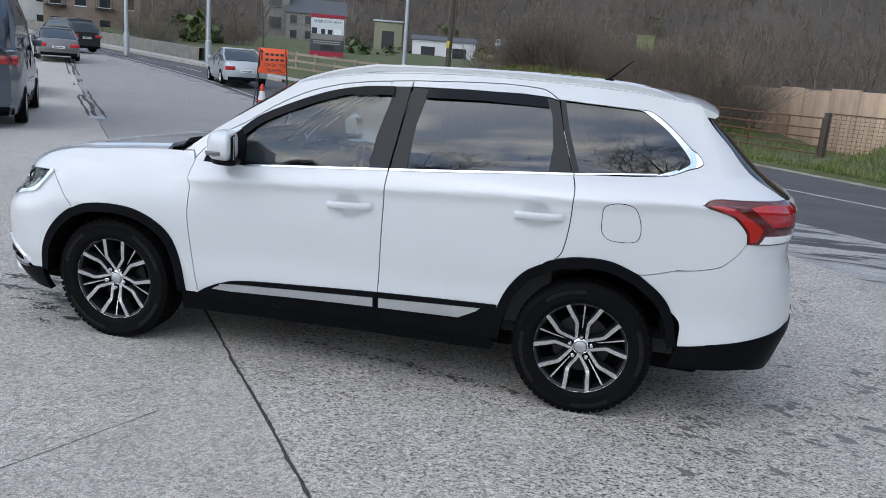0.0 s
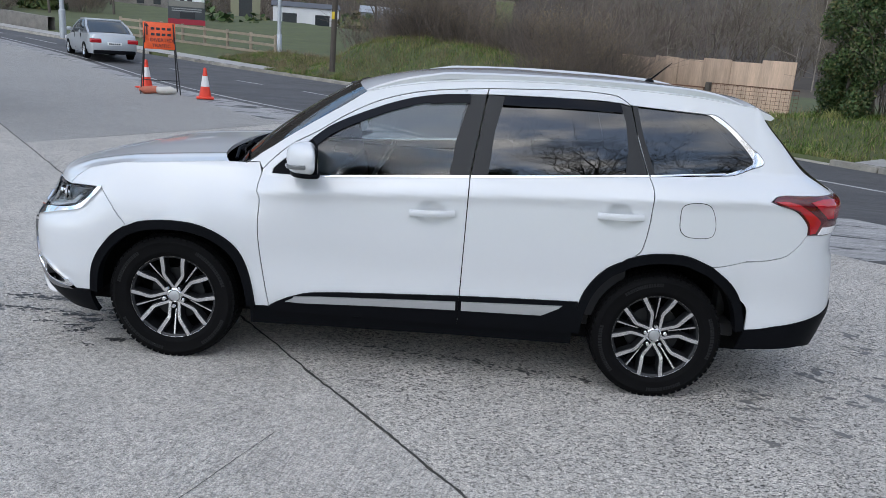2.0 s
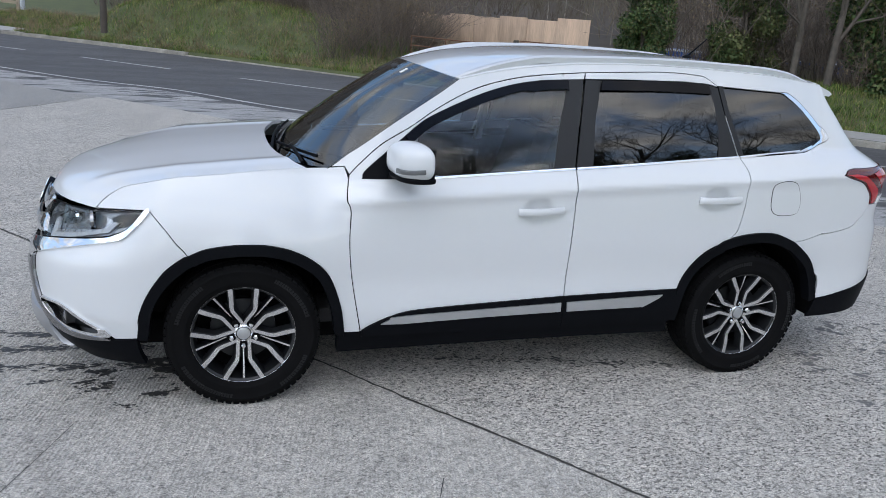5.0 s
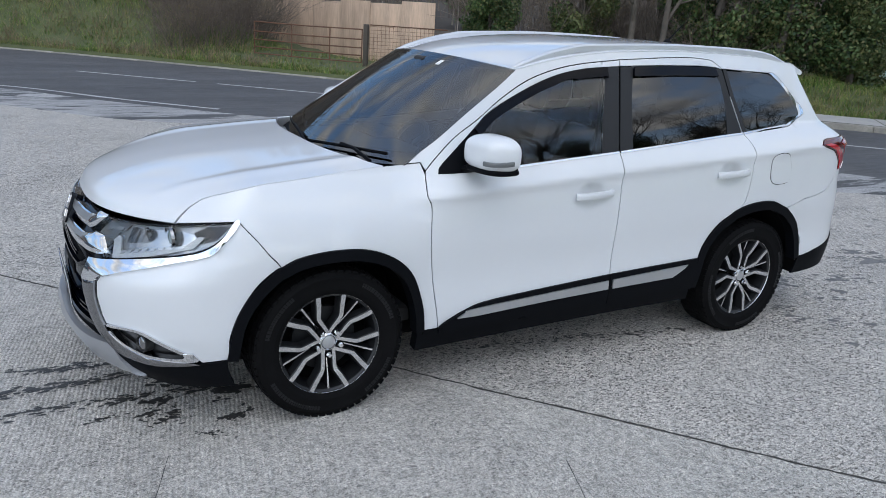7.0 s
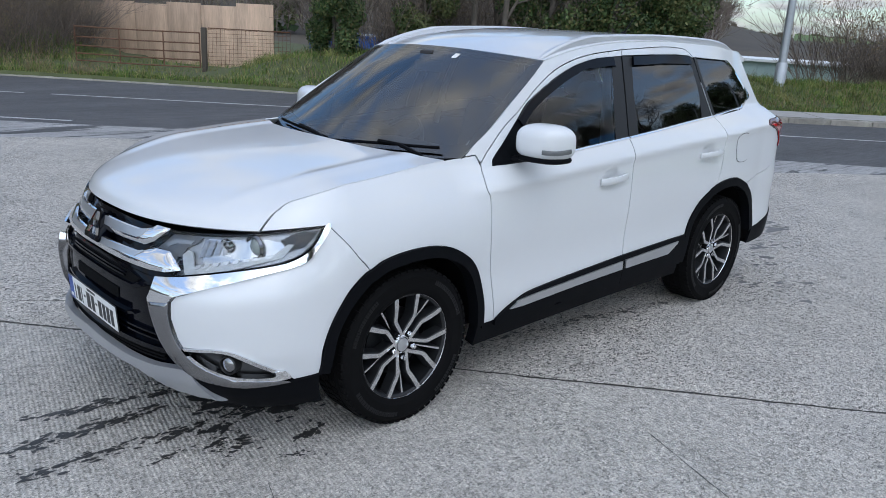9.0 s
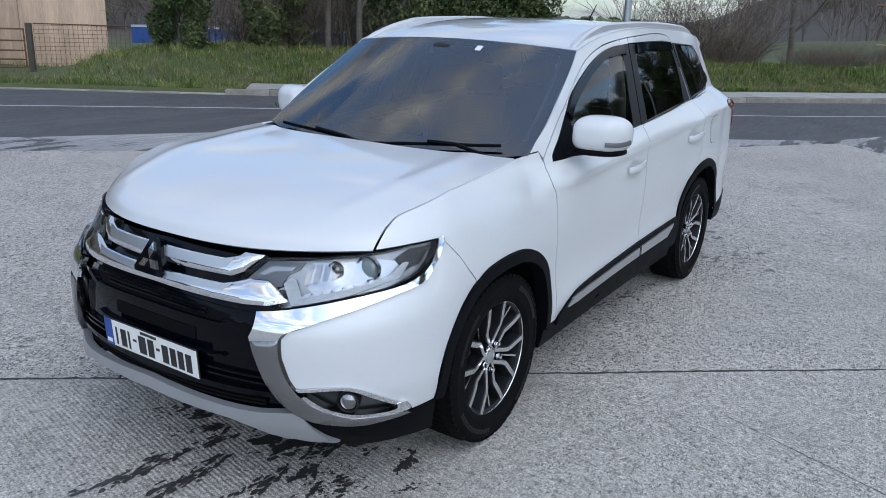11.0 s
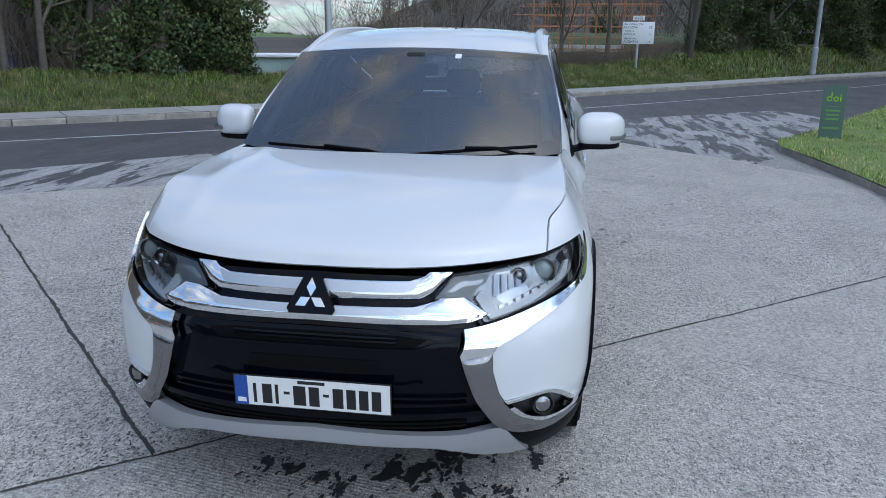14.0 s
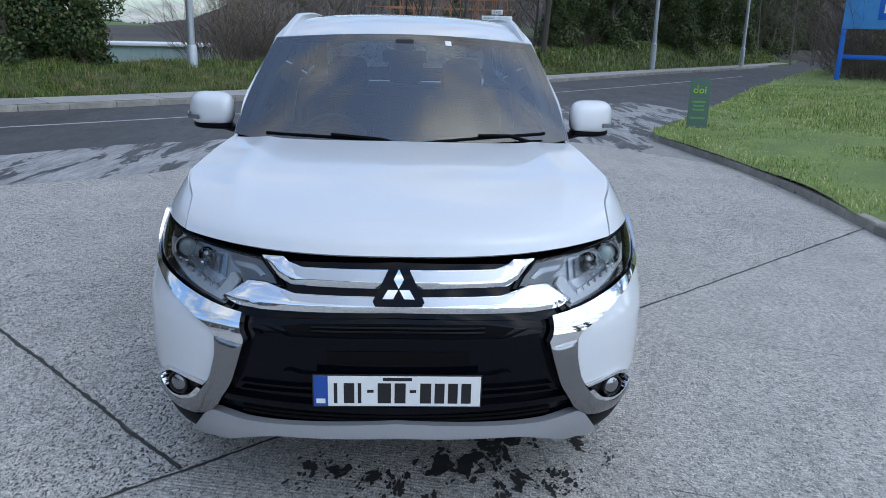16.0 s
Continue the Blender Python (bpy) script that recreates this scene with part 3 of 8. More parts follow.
def lay(name, poly, z, material, parent=None, label="", thick=0.0, step=None):
    """A flat sheet from a plan outline, following the rise of the land."""
    loop = dense(poly, step or 6.0)
    flat, tris, rims = fill2d(loop, (), step or 6.0)
    verts = [(x, y, z + rise(x, y)) for x, y in flat]
    faces = [t if area2([flat[i] for i in t]) > 0 else t[::-1] for t in tris]
    if thick:
        k = len(verts)
        rim = rims[0]
        verts += [verts[i] for i in rim] + [(verts[i][0], verts[i][1], verts[i][2] - thick) for i in rim]
        m = len(rim)
        ccw = area2([flat[i] for i in rim]) > 0
        for i in range(m):
            j = (i + 1) % m
            q = (k + i, k + m + i, k + m + j, k + j)
            faces.append(q if ccw else q[::-1])
    return put(name, mesh_of(name, verts, faces, False), material, parent, label)


def clip(poly, n, c, side):
    """The part of an outline where side * (n . p - c) >= 0."""
    out = []
    f = [side * (n[0] * p[0] + n[1] * p[1] - c) for p in poly]
    for i, p in enumerate(poly):
        q, a, b = poly[(i + 1) % len(poly)], f[i], f[(i + 1) % len(poly)]
        if a >= 0:
            out.append(p)
        if (a > 0) != (b > 0) and abs(a - b) > 1e-12:
            t = a / (a - b)
            out.append((p[0] + (q[0] - p[0]) * t, p[1] + (q[1] - p[1]) * t))
    return out


def along(line, off):
    """A plan line moved to its far side by off."""
    out = []
    for i, p in enumerate(line):
        a, b = line[max(0, i - 1)], line[min(len(line) - 1, i + 1)]
        d = Vector((b[0] - a[0], b[1] - a[1])).normalized()
        out.append((p[0] - d.y * off, p[1] + d.x * off))
    return out


FAR_KERB = spline([(-140, 118), (-62, 62.5), (-33.0, 42.6), (-20.6, 34.4), (-15.3, 30.9), (-10.0, 27.6), (-6.0, 24.9), (-1.9, 21.0), (1.8, 17.1), (4.6, 13.95), (6.55, 11.4), (8.85, 8.75), (12.8, 4.5), (17.4, 0.45), (24.0, -5.0), (30.4, -9.9), (35.6, -13.9), (46.2, -22.3), (62.0, -33.0), (90.0, -47.0)], 6)
NEAR_EDGE = spline([(-140, 112), (-60, 58.0), (-32.0, 39.0), (-20.5, 30.0), (-14.1, 24.1), (-8.2, 17.0), (-4.6, 13.4), (-2.46, 11.9), (-0.9, 10.1), (1.3, 8.05), (3.5, 6.6), (4.6, 5.5), (6.3, 3.9), (7.0, 2.8), (9.7, -0.4)], 5)
YARD_EDGE = spline([(-140, 111), (-60, 57.0), (-32.0, 38.0), (-20.5, 29.0), (-14.0, 23.1), (-8.2, 16.2), (-4.85, 11.9), (-2.5, 9.75), (-1.1, 8.2), (0.7, 7.1), (2.3, 5.5), (3.2, 4.2), (4.2, 2.8), (6.8, 1.2), (9.65, -0.75)], 5)
ISLE_KERB = spline([(8.85, -4.45), (8.5, -4.17), (7.9, -4.08), (6.6, -4.17), (5.35, -4.26), (4.2, -4.28), (3.14, -4.24), (2.3, -4.15), (1.6, -4.10), (0.9, -4.22), (0.2, -4.65), (-0.8, -5.7), (-1.6, -8.0), (-2.0, -14.0), (-2.0, -40.0)], 6)
ISLE_FAR = spline([(8.85, -4.45), (12.8, -6.95), (17.2, -9.75), (23.0, -13.6), (28.0, -17.2), (40.0, -27.5), (60.0, -41.0), (90.0, -58.0)], 4)

ground = tagged(put("ground", mesh_of("ground", [(-900, -900, -0.08), (900, -900, -0.08), (900, 900, -0.08), (-900, 900, -0.08)], [(0, 1, 2, 3)], False), SOIL), "bare winter earth and rough land under everything", "ground", kind="structure")
road = tagged(lay("road", FAR_KERB + [(90, -58)] + ISLE_FAR[::-1] + [(6.9, -3.2)] + NEAR_EDGE[::-1], 0.0, ASPHALT, step=3.0), "grey asphalt road with worn dashed centre line", "road", kind="structure")
lay("worn_patch", [(9.7, -0.5), (12.5, -1.8), (16.0, -6.0), (13.0, -6.9), (8.9, -4.25), (8.3, -4.0), (7.2, -3.8), (6.6, -3.3)], 0.006, ASPHALT_WORN, road, "broken asphalt with pale worn islands", step=2.0)
lay("edge_strip", NEAR_EDGE + YARD_EDGE[::-1], 0.006, ASPHALT_EDGE, road, "patched strip between road and concrete yard", step=1.5)

# yard: slabs parted by open joints
pavement = tagged(new("pavement"), "worn grey concrete yard in large slabs", "pavement", kind="structure")
yard = YARD_EDGE + [(6.9, -3.25), (5.4, -4.25)] + [p for p in ISLE_KERB if p[0] < 5.3] + [(-60, -40), (-140, 60)]
NA, CA = (0.775, 0.632), -1.01
NB = (-0.694, 0.72)
CB = NB[0] * -1.94 + NB[1] * 0.80
NC = (-0.87, 0.49)
CC = NC[0] * -5.57 + NC[1] * 6.81
GAP = 0.0065
road_side = clip(yard, NA, CA + GAP, 1)
near_side = clip(yard, NA, CA - GAP, -1)
slab_east = clip(road_side, NB, CB - GAP, -1)
slab_mid = clip(clip(road_side, NB, CB + GAP, 1), NC, CC - GAP * 0.5, -1)
slab_west = clip(clip(road_side, NB, CB + GAP, 1), NC, CC + GAP * 0.5, 1)
for outline, stuff_ in ((slab_east, CONCRETE_PIT), (slab_mid, CONCRETE_PIT), (slab_west, CONCRETE_FAR), (near_side, CONCRETE_RIB)):
    lay("slab", outline, 0.008, stuff_, pavement, thick=0.05, step=5.0)
lay("joint_bed", [(-13.0, 14.0), (-3.0, 9.2), (2.6, 5.0), (2.0, -4.0), (-1.0, -3.5)], -0.006, JOINT, pavement, "dirt packed in the joints", step=8.0)


def ragged(name, a, b, width, z, material, parent, seed, step=0.03, label=""):
    """A thin ragged ribbon from a to b, as dirt, moss or a crack draws it."""
    rng = random.Random(seed)
    n = max(2, int(math.hypot(b[0] - a[0], b[1] - a[1]) / step))
    d = Vector((b[0] - a[0], b[1] - a[1])).normalized()
    s = Vector((-d.y, d.x))
    verts, faces = [], []
    wob = 0.0
    for i in range(n + 1):
        t = i / n
        p = Vector(a) * (1 - t) + Vector(b) * t
        wob = 0.8 * wob + rng.uniform(-0.3, 0.3) * width
        l_, r_ = width * rng.uniform(0.25, 0.75), width * rng.uniform(0.25, 0.75)
        for o in (wob + l_, wob - r_):
            q = p + s * o
            verts.append((q.x, q.y, z + rise(q.x, q.y)))
        if i:
            k = 2 * i
            faces.append((k - 2, k - 1, k + 1, k))
    return put(name, mesh_of(name, verts, faces, False), material, parent, label)


def on_a(t):
    return (CA * NA[0] - NA[1] * t, CA * NA[1] + NA[0] * t)


ragged("joint_dirt", on_a(-6.0), on_a(12.4), 0.014, 0.0095, JOINT, pavement, 3)
ragged("joint_dirt", (-1.94, 0.80), (2.4, 4.98), 0.017, 0.0095, JOINT, pavement, 4)
ragged("crack", (-5.57, 6.81), (-3.7, 10.07), 0.016, 0.0095, JOINT, pavement, 5)
for k, (a, b, w) in enumerate([((-0.84, -2.33), (-0.56, -1.62), 0.004), ((-2.3, -1.6), (-2.05, -0.93), 0.003), ((-2.6, 1.9), (-2.0, 1.45), 0.005)]):
    ragged("crack", a, b, w, 0.0098, OIL, pavement, 20 + k, 0.02)

# drain channel in the line of the long joint
ch0, ch1 = on_a(13.9), on_a(40.0)
for side in (-0.16, 0.16):
    a = (ch0[0] + NA[0] * side, ch0[1] + NA[1] * side)
    b = (ch1[0] + NA[0] * side, ch1[1] + NA[1] * side)
    ragged("drain_edge", a, b, 0.06, 0.012, JOINT, pavement, 7, 0.25)
ragged("drain_slot", ch0, ch1, 0.10, 0.012, JOINT, pavement, 8, 0.4)
put("drain_cover", mesh_of("drain_cover", [(ch0[0] + NA[0] * a - NA[1] * b, ch0[1] + NA[1] * a + NA[0] * b, 0.018) for a, b in ((-0.17, -0.3), (0.17, -0.3), (0.17, 0.3), (-0.17, 0.3))], [(0, 1, 2, 3)], False), GALVANISED, pavement, "pale steel drain cover")


def blot(x, y, r, rng, z=0.0104, stretch=1.0, turn=0.0):
    """A stain with an uneven outline: verts and faces."""
    n = 18
    ph = [rng.uniform(0, 6.28) for _ in range(4)]
    pts = []
    for i in range(n):
        a = 2 * math.pi * i / n
        f = 0.8 + 0.16 * math.sin(2 * a + ph[0]) + 0.12 * math.sin(3 * a + ph[1]) + 0.08 * math.sin(5 * a + ph[2]) + rng.uniform(-0.12, 0.12)
        q = Vector((r * f * math.cos(a) * stretch, r * f * math.sin(a)))
        q.rotate(Matrix.Rotation(turn, 2))
        pts.append((x + q.x, y + q.y, z))
    return pts + [(x, y, z)], [(i, (i + 1) % n, n) for i in range(n)]


rs = random.Random(11)


def stain(name, blots):
    """One stain of the yard out of many blots."""
    return put(name, mesh_of(name, *merged(blots), False), DAMP if name == "damp_spot" else OIL, pavement)


def spatter(name, x, y, r, many, spread, turn, stretch=1.8):
    """A broken patch with its drops round it."""
    blots = []
    for k in range(many):
        a, d = rs.uniform(0, 6.28), abs(rs.gauss(0, 1))
        size = r * (rs.uniform(0.25, 0.55) if k < many // 4 else rs.uniform(0.06, 0.26))
        d *= spread * (0.45 if k < many // 4 else 1.1)
        ox, oy = math.cos(a) * d * 1.6, math.sin(a) * d
        c, s = math.cos(turn), math.sin(turn)
        blots.append(blot(x + ox * c - oy * s, y + ox * s + oy * c, size, rs, 0.0102 + 0.00002 * k, rs.uniform(1, stretch), turn + rs.uniform(-0.5, 0.5)))
    stain(name, blots)


# oil under the nose
for x, y, r in ((-1.92, -0.16, 0.055), (-1.88, -0.27, 0.06), (-1.75, -0.37, 0.045), (-1.69, -0.47, 0.05), (-2.0, -0.44, 0.03), (-1.96, 0.22, 0.03), (-1.92, 0.33, 0.035), (-2.0, 0.09, 0.03), (-1.96, -0.59, 0.02), (-2.02, -0.63, 0.025), (-1.73, -0.72, 0.03), (-2.07, -0.55, 0.025), (-1.86, -0.82, 0.016), (-2.27, -0.52, 0.016)):
    spatter("oil_stain", x, y, r * 1.15, 36, 0.055 if r > 0.03 else 0.04, rs.uniform(-0.6, 0.3), 2.4)
# trails that run from the nose over the yard
for x0, y0, x1, y1 in ((-2.75, -0.33, -1.75, -0.40), (-2.75, -0.13, -2.1, -0.12), (-2.6, 0.10, -1.95, -0.02)):
    blots = []
    for k in range(120):
        t = rs.random()
        blots.append(blot(x0 + (x1 - x0) * t, y0 + (y1 - y0) * t + rs.gauss(0, 0.022), rs.uniform(0.003, 0.013), rs, 0.0102 + 0.00001 * k, rs.uniform(1.2, 3.5), rs.uniform(-0.3, 0.2)))
    stain("oil_trail", blots)
# drips along the sill
blots = []
for k in range(110):
    t = rs.random()
    blots.append(blot(-0.3 + 1.35 * t, -0.50 - 0.24 * t + rs.gauss(0, 0.022), rs.choice((0.003, 0.005, 0.008, 0.013)), rs, 0.0102 + 0.00001 * k, rs.uniform(1, 2.6), rs.uniform(-0.5, 0.2)))
stain("oil_trail", blots)
# damp spots behind the car
for x, y, r in ((1.96, -0.71, 0.04), (1.91, -0.92, 0.05), (2.43, -0.41, 0.06), (2.54, -0.29, 0.04), (2.91, -0.47, 0.08), (2.53, -0.75, 0.05), (1.89, -1.33, 0.04), (2.31, -1.15, 0.04), (2.1, -1.01, 0.05), (3.05, 0.43, 0.07), (3.03, 0.15, 0.06), (3.77, -0.05, 0.12), (3.68, -0.26, 0.12), (3.07, -0.42, 0.06), (2.7, -0.68, 0.05)):
    spatter("damp_spot", x, y, r, 22, 0.07 + 0.5 * r, -0.5, 2.4)
for i in range(60):
    spatter("damp_spot", rs.uniform(1.6, 6.0), rs.uniform(-3.2, 2.2), rs.choice((0.02, 0.035, 0.05)), 9, 0.04, -0.7 + rs.uniform(-0.4, 0.4), 2.4)
for i in range(40):
    spatter("damp_spot", rs.uniform(-4.6, 0.2), rs.uniform(-2.6, 2.8), rs.choice((0.012, 0.018, 0.026)), 7, 0.035, rs.uniform(0, 3), 2.2)

# road paint
CENTRE = spline([(-32.5, 40.8), (-20.5, 32.2), (-12.5, 25.6), (-6.3, 20.3), (-2.97, 17.1), (1.86, 12.55), (4.7, 9.75), (6.4, 8.0), (9.3, 4.75), (12.4, 1.55), (15.0, -0.95), (24.0, -8.7), (34.0, -16.6)], 12)


def stripe(line, a, b, width, seed):
    """A painted line between two lengths along a plan line."""
    rng = random.Random(seed)
    run, verts, faces = 0.0, [], []
    for p, q in zip(line, line[1:]):
        length = math.hypot(q[0] - p[0], q[1] - p[1])
        d = Vector((q[0] - p[0], q[1] - p[1])).normalized()
        s = Vector((-d.y, d.x))
        k = max(1, int(length / 0.3))
        for i in range(k):
            at_ = run + length * i / k
            if a <= at_ <= b:
                c = Vector(p) + d * (length * i / k)
                w = width * rng.uniform(0.75, 1.1)
                for o in (w / 2, -w / 2):
                    e = c + s * o
                    verts.append((e.x, e.y, 0.005 + rise(e.x, e.y)))
        run += length
    faces = [(k, k + 1, k + 3, k + 2) for k in range(0, len(verts) - 2, 2)]
    return put("road_line", mesh_of("road_line", verts, faces, False), PAINT_LINE, road, "worn white road paint")


total = sum(math.hypot(q[0] - p[0], q[1] - p[1]) for p, q in zip(CENTRE, CENTRE[1:]))
first = sum(math.hypot(q[0] - p[0], q[1] - p[1]) for p, q in zip(CENTRE, CENTRE[1:]) if p[0] < 1.5)
for k in range(9):
    stripe(CENTRE, 2 + k * 5.5, 5.5 + k * 5.5, 0.11, k) if 5.5 + k * 5.5 < first else None
stripe(CENTRE, first, total, 0.11, 99)
edge_line = along(NEAR_EDGE, 0.35)
stripe(edge_line, 60, sum(math.hypot(q[0] - p[0], q[1] - p[1]) for p, q in zip(edge_line, edge_line[1:]) if p[0] < 0.3), 0.10, 77)

# far kerb, footpath and bank
run = [0.0]
for p, q in zip(FAR_KERB, FAR_KERB[1:]):
    run.append(run[-1] + math.hypot(q[0] - p[0], q[1] - p[1]))


def on_kerb(s):
    s = min(max(s, 0.0), run[-1] - 1e-3)
    i = min(int(np.searchsorted(run, s, side="right")) - 1, len(FAR_KERB) - 2)
    t = (s - run[i]) / (run[i + 1] - run[i])
    p, q = Vector(FAR_KERB[i]), Vector(FAR_KERB[i + 1])
    d = (q - p).normalized()
    return p + (q - p) * t, d, Vector((-d.y, d.x))


KERB_XS = [p[0] for p in FAR_KERB]


def kerb_at_x(x):
    return float(np.interp(x, KERB_XS, run))


BANK = [(-140, 0.7), (-30, 0.6), (-19, 0.5), (-12.0, 0.40), (-7.4, 0.5), (-6.2, 1.4), (-4.5, 1.75), (-1.5, 1.50), (0.2, 1.25), (1.1, 0.70), (1.8, 0.28), (2.6, 0.14), (4.5, 0.14), (5.3, 0.60), (7.0, 0.78), (9.0, 0.74), (11.5, 0.62), (17.0, 0.56), (23.0, 0.62), (30.0, 0.85), (40.0, 1.2), (60.0, 1.4)]


def bank_height(s, off):
    """Height over the road of the land beyond the far kerb, off metres behind it."""
    p, d, n = on_kerb(s)
    path = 0.35 + 0.9 * max(smooth(6.2, 7.6, p.x), smooth(-7.4, -8.8, p.x))
    top = tab(p.x, BANK)
    k = smooth(path, path + 2.6, off)
    bumps = 0.10 * noise.noise(Vector((p.x * 0.7, p.y * 0.7, off * 0.9))) + 0.05 * noise.noise(Vector((p.x * 2.1, p.y * 2.1, off * 2.3)))
    q = p + n * off
    if p.x < 2.6:
        k *= 1 - 0.9 * smooth(4.2, 8.0, off) * smooth(2.6, 1.2, p.x)
    elif p.x > 6.0:
        k *= 1 - 0.85 * smooth(5.0, 10.0, off) * smooth(6.0, 7.0, p.x) * smooth(34.0, 28.0, p.x)
    return rise(q.x, q.y) + 0.10 + (top - 0.10) * k + bumps * smooth(path, path + 0.8, off) + (0.05 * max(0.0, off - 6) if p.x < -8 or p.x > 40 else 0.0)


verts, faces = [], []
offs = [0.11, 0.14, 0.7, 1.2, 1.5, 1.9, 2.4, 2.9, 3.4, 4.0, 5.0, 7.0, 10.0, 16.0, 26.0]
steps = [k * 1.0 for k in range(int(run[-1]))]
for s in steps:
    p, d, n = on_kerb(s)
    for o in offs:
        q = p + n * o
        verts.append((q.x, q.y, bank_height(s, o) if o > 0.12 else rise(q.x, q.y) - 0.05))
m_ = len(offs)
faces = [(i * m_ + j, (i + 1) * m_ + j, (i + 1) * m_ + j + 1, i * m_ + j + 1) for i in range(len(steps) - 1) for j in range(m_ - 1)]
tagged(put("bank", mesh_of("bank", verts, faces), TURF), "grassy bank rising behind the far kerb", "bank", kind="structure")

# island of grass beside the yard, with a gutter along it
lay("gutter", along(ISLE_KERB[:60], -0.7) + along(ISLE_KERB[:60], 0.3)[::-1], 0.004, CONCRETE_FAR, pavement, "stained concrete along the kerb", step=3.0)
def isle_height(x, y):
    return 0.11 + 0.02 * max(0.0, x - 8) + 0.12 * smooth(1.0, 6.0, -y - 4.5) + 0.05 * noise.noise(Vector((x * 0.6, y * 0.6, 3.0)))


isle = ISLE_KERB[::-1] + ISLE_FAR[1:] + [(90, -120), (-2, -120)]
loop = dense(isle, 3.0)
flat, tris, rims = fill2d(loop, (), 3.0)
tagged(put("lawn", mesh_of("lawn", [(x, y, isle_height(x, y)) for x, y in flat], [t if area2([flat[i] for i in t]) > 0 else t[::-1] for t in tris]), LAWN_TURF), "rough mown grass beside the yard", "lawn", kind="structure")
# ---- the white car: its panels ----
LAMP_GREY = plain("lamp_housing_silver", (0.40, 0.41, 0.43), 0.25, metal=0.5, vary=0.15, scale=25)
LAMP_GUIDE = plain("lamp_light_guide", (0.58, 0.60, 0.62), 0.2, vary=0.15, scale=60, coat=0.5)
LAMP_DARK = plain("lamp_housing_dark", (0.15, 0.155, 0.165), 0.3, metal=0.2, vary=0.12, scale=25)
PROJECTOR = plain("projector_lens", (0.34, 0.40, 0.40), 0.05, coat=1.0, vary=0.2)
SHIELD_METAL = plain("smoked_chrome", (0.30, 0.30, 0.31), 0.13, metal=1.0, vary=0.04)
car = thing("car", "white family off-roader with chrome nose, parked on the concrete yard", "car")

A_GAP = [(-0.86, 1.10), (-0.806, 1.158), (-0.71, 1.242), (-0.572, 1.322), (-0.433, 1.413), (-0.263, 1.50), (-0.09, 1.553), (0.085, 1.583), (0.322, 1.606)]
DOOR_FRONT = [(-0.794, 0.352), (-0.843, 0.62), (-0.861, 0.80), (-0.857, 0.945), (-0.874, 1.0), (-0.86, 1.10)]
B_GAP = [(0.322, 1.606), (0.258, 1.158), (0.250, 0.50), (0.247, 0.352)]
WIN_TOP_F = [(-0.802, 1.088), (-0.776, 1.133), (-0.599, 1.280), (-0.488, 1.363), (-0.262, 1.466), (-0.09, 1.524), (0.071, 1.555), (0.225, 1.567), (0.3135, 1.573)]
R_TOP = [(0.322, 1.606), (0.745, 1.627), (0.964, 1.621), (1.027, 1.605), (1.085, 1.568)]
R_BACK = [(1.085, 1.568), (1.122, 1.434), (1.196, 1.229), (1.217, 1.163), (1.217, 1.10), (1.213, 0.989), (1.199, 0.882), (1.175, 0.823), (1.095, 0.772)]
ARCH_R = [(1.095, 0.772), (1.013, 0.718), (0.938, 0.620), (0.893, 0.505), (0.868, 0.352)]
ARCH_R2 = [(1.095, 0.772), (1.14, 0.800), (1.27, 0.832), (1.427, 0.832), (1.571, 0.782)]
ARCH_R3 = [(1.571, 0.782), (1.692, 0.689), (1.755, 0.591), (1.792, 0.445)]
ARCH_F = [(-0.872, 0.352), (-0.897, 0.50), (-0.956, 0.649), (-1.054, 0.738), (-1.191, 0.791), (-1.347, 0.802), (-1.488, 0.785), (-1.57, 0.752)]
ARCH_F2 = [(-1.57, 0.752), (-1.60, 0.737), (-1.697, 0.648), (-1.765, 0.528), (-1.792, 0.366)]
WS_EDGE = [(-0.96, 1.128), (-0.823, 1.219), (-0.713, 1.296), (-0.575, 1.386), (-0.436, 1.474), (-0.33, 1.547)]
ROOF_EDGE = [(-0.33, 1.547), (-0.15, 1.588), (0.083, 1.625), (0.32, 1.646), (0.745, 1.660), (1.373, 1.644), (1.70, 1.612)]


def X(pts):
    return [by_x(*p) for p in pts]


def Y(pts):
    return [by_y(*p) for p in pts]


def belt(x):
    return 1.1318 + 0.0757 * x


def sp(pts, n=6):
    return spline(pts, n)


SEAM_F = X([(-1.57, 0.752), (-1.60, 0.79), (-1.66, 0.865), (-1.725, 0.943)])
HOOD_GAP = X([(-1.95, 0.926), (-1.915, 0.965), (-1.87, 1.0), (-1.81, 1.030), (-1.67, 1.066), (-1.5, 1.086), (-1.24, 1.110), (-1.05, 1.124)])
HL_TOP = X([(-1.725, 0.943), (-1.84, 0.937), (-1.95, 0.926)])
SEAM_R = X([(1.571, 0.782), (1.65, 0.797), (1.877, 0.846), (1.952, 0.875), (2.015, 0.942), (2.042, 0.987)])
TAIL_FRONT = X([(2.042, 0.987), (2.030, 1.042), (1.966, 1.106), (1.873, 1.134), (1.822, 1.152)])
TAIL_TOP = X([(1.822, 1.152), (1.872, 1.180), (2.0, 1.186)]) + [by_y_tail(0.66, 1.19)]
D_EDGE = [by_y_tail(0.66, 1.19), by_y_tail(0.645, 1.30), by_y_tail(0.63, 1.43), by_y_tail(0.625, 1.56), (1.80, 1.606)]

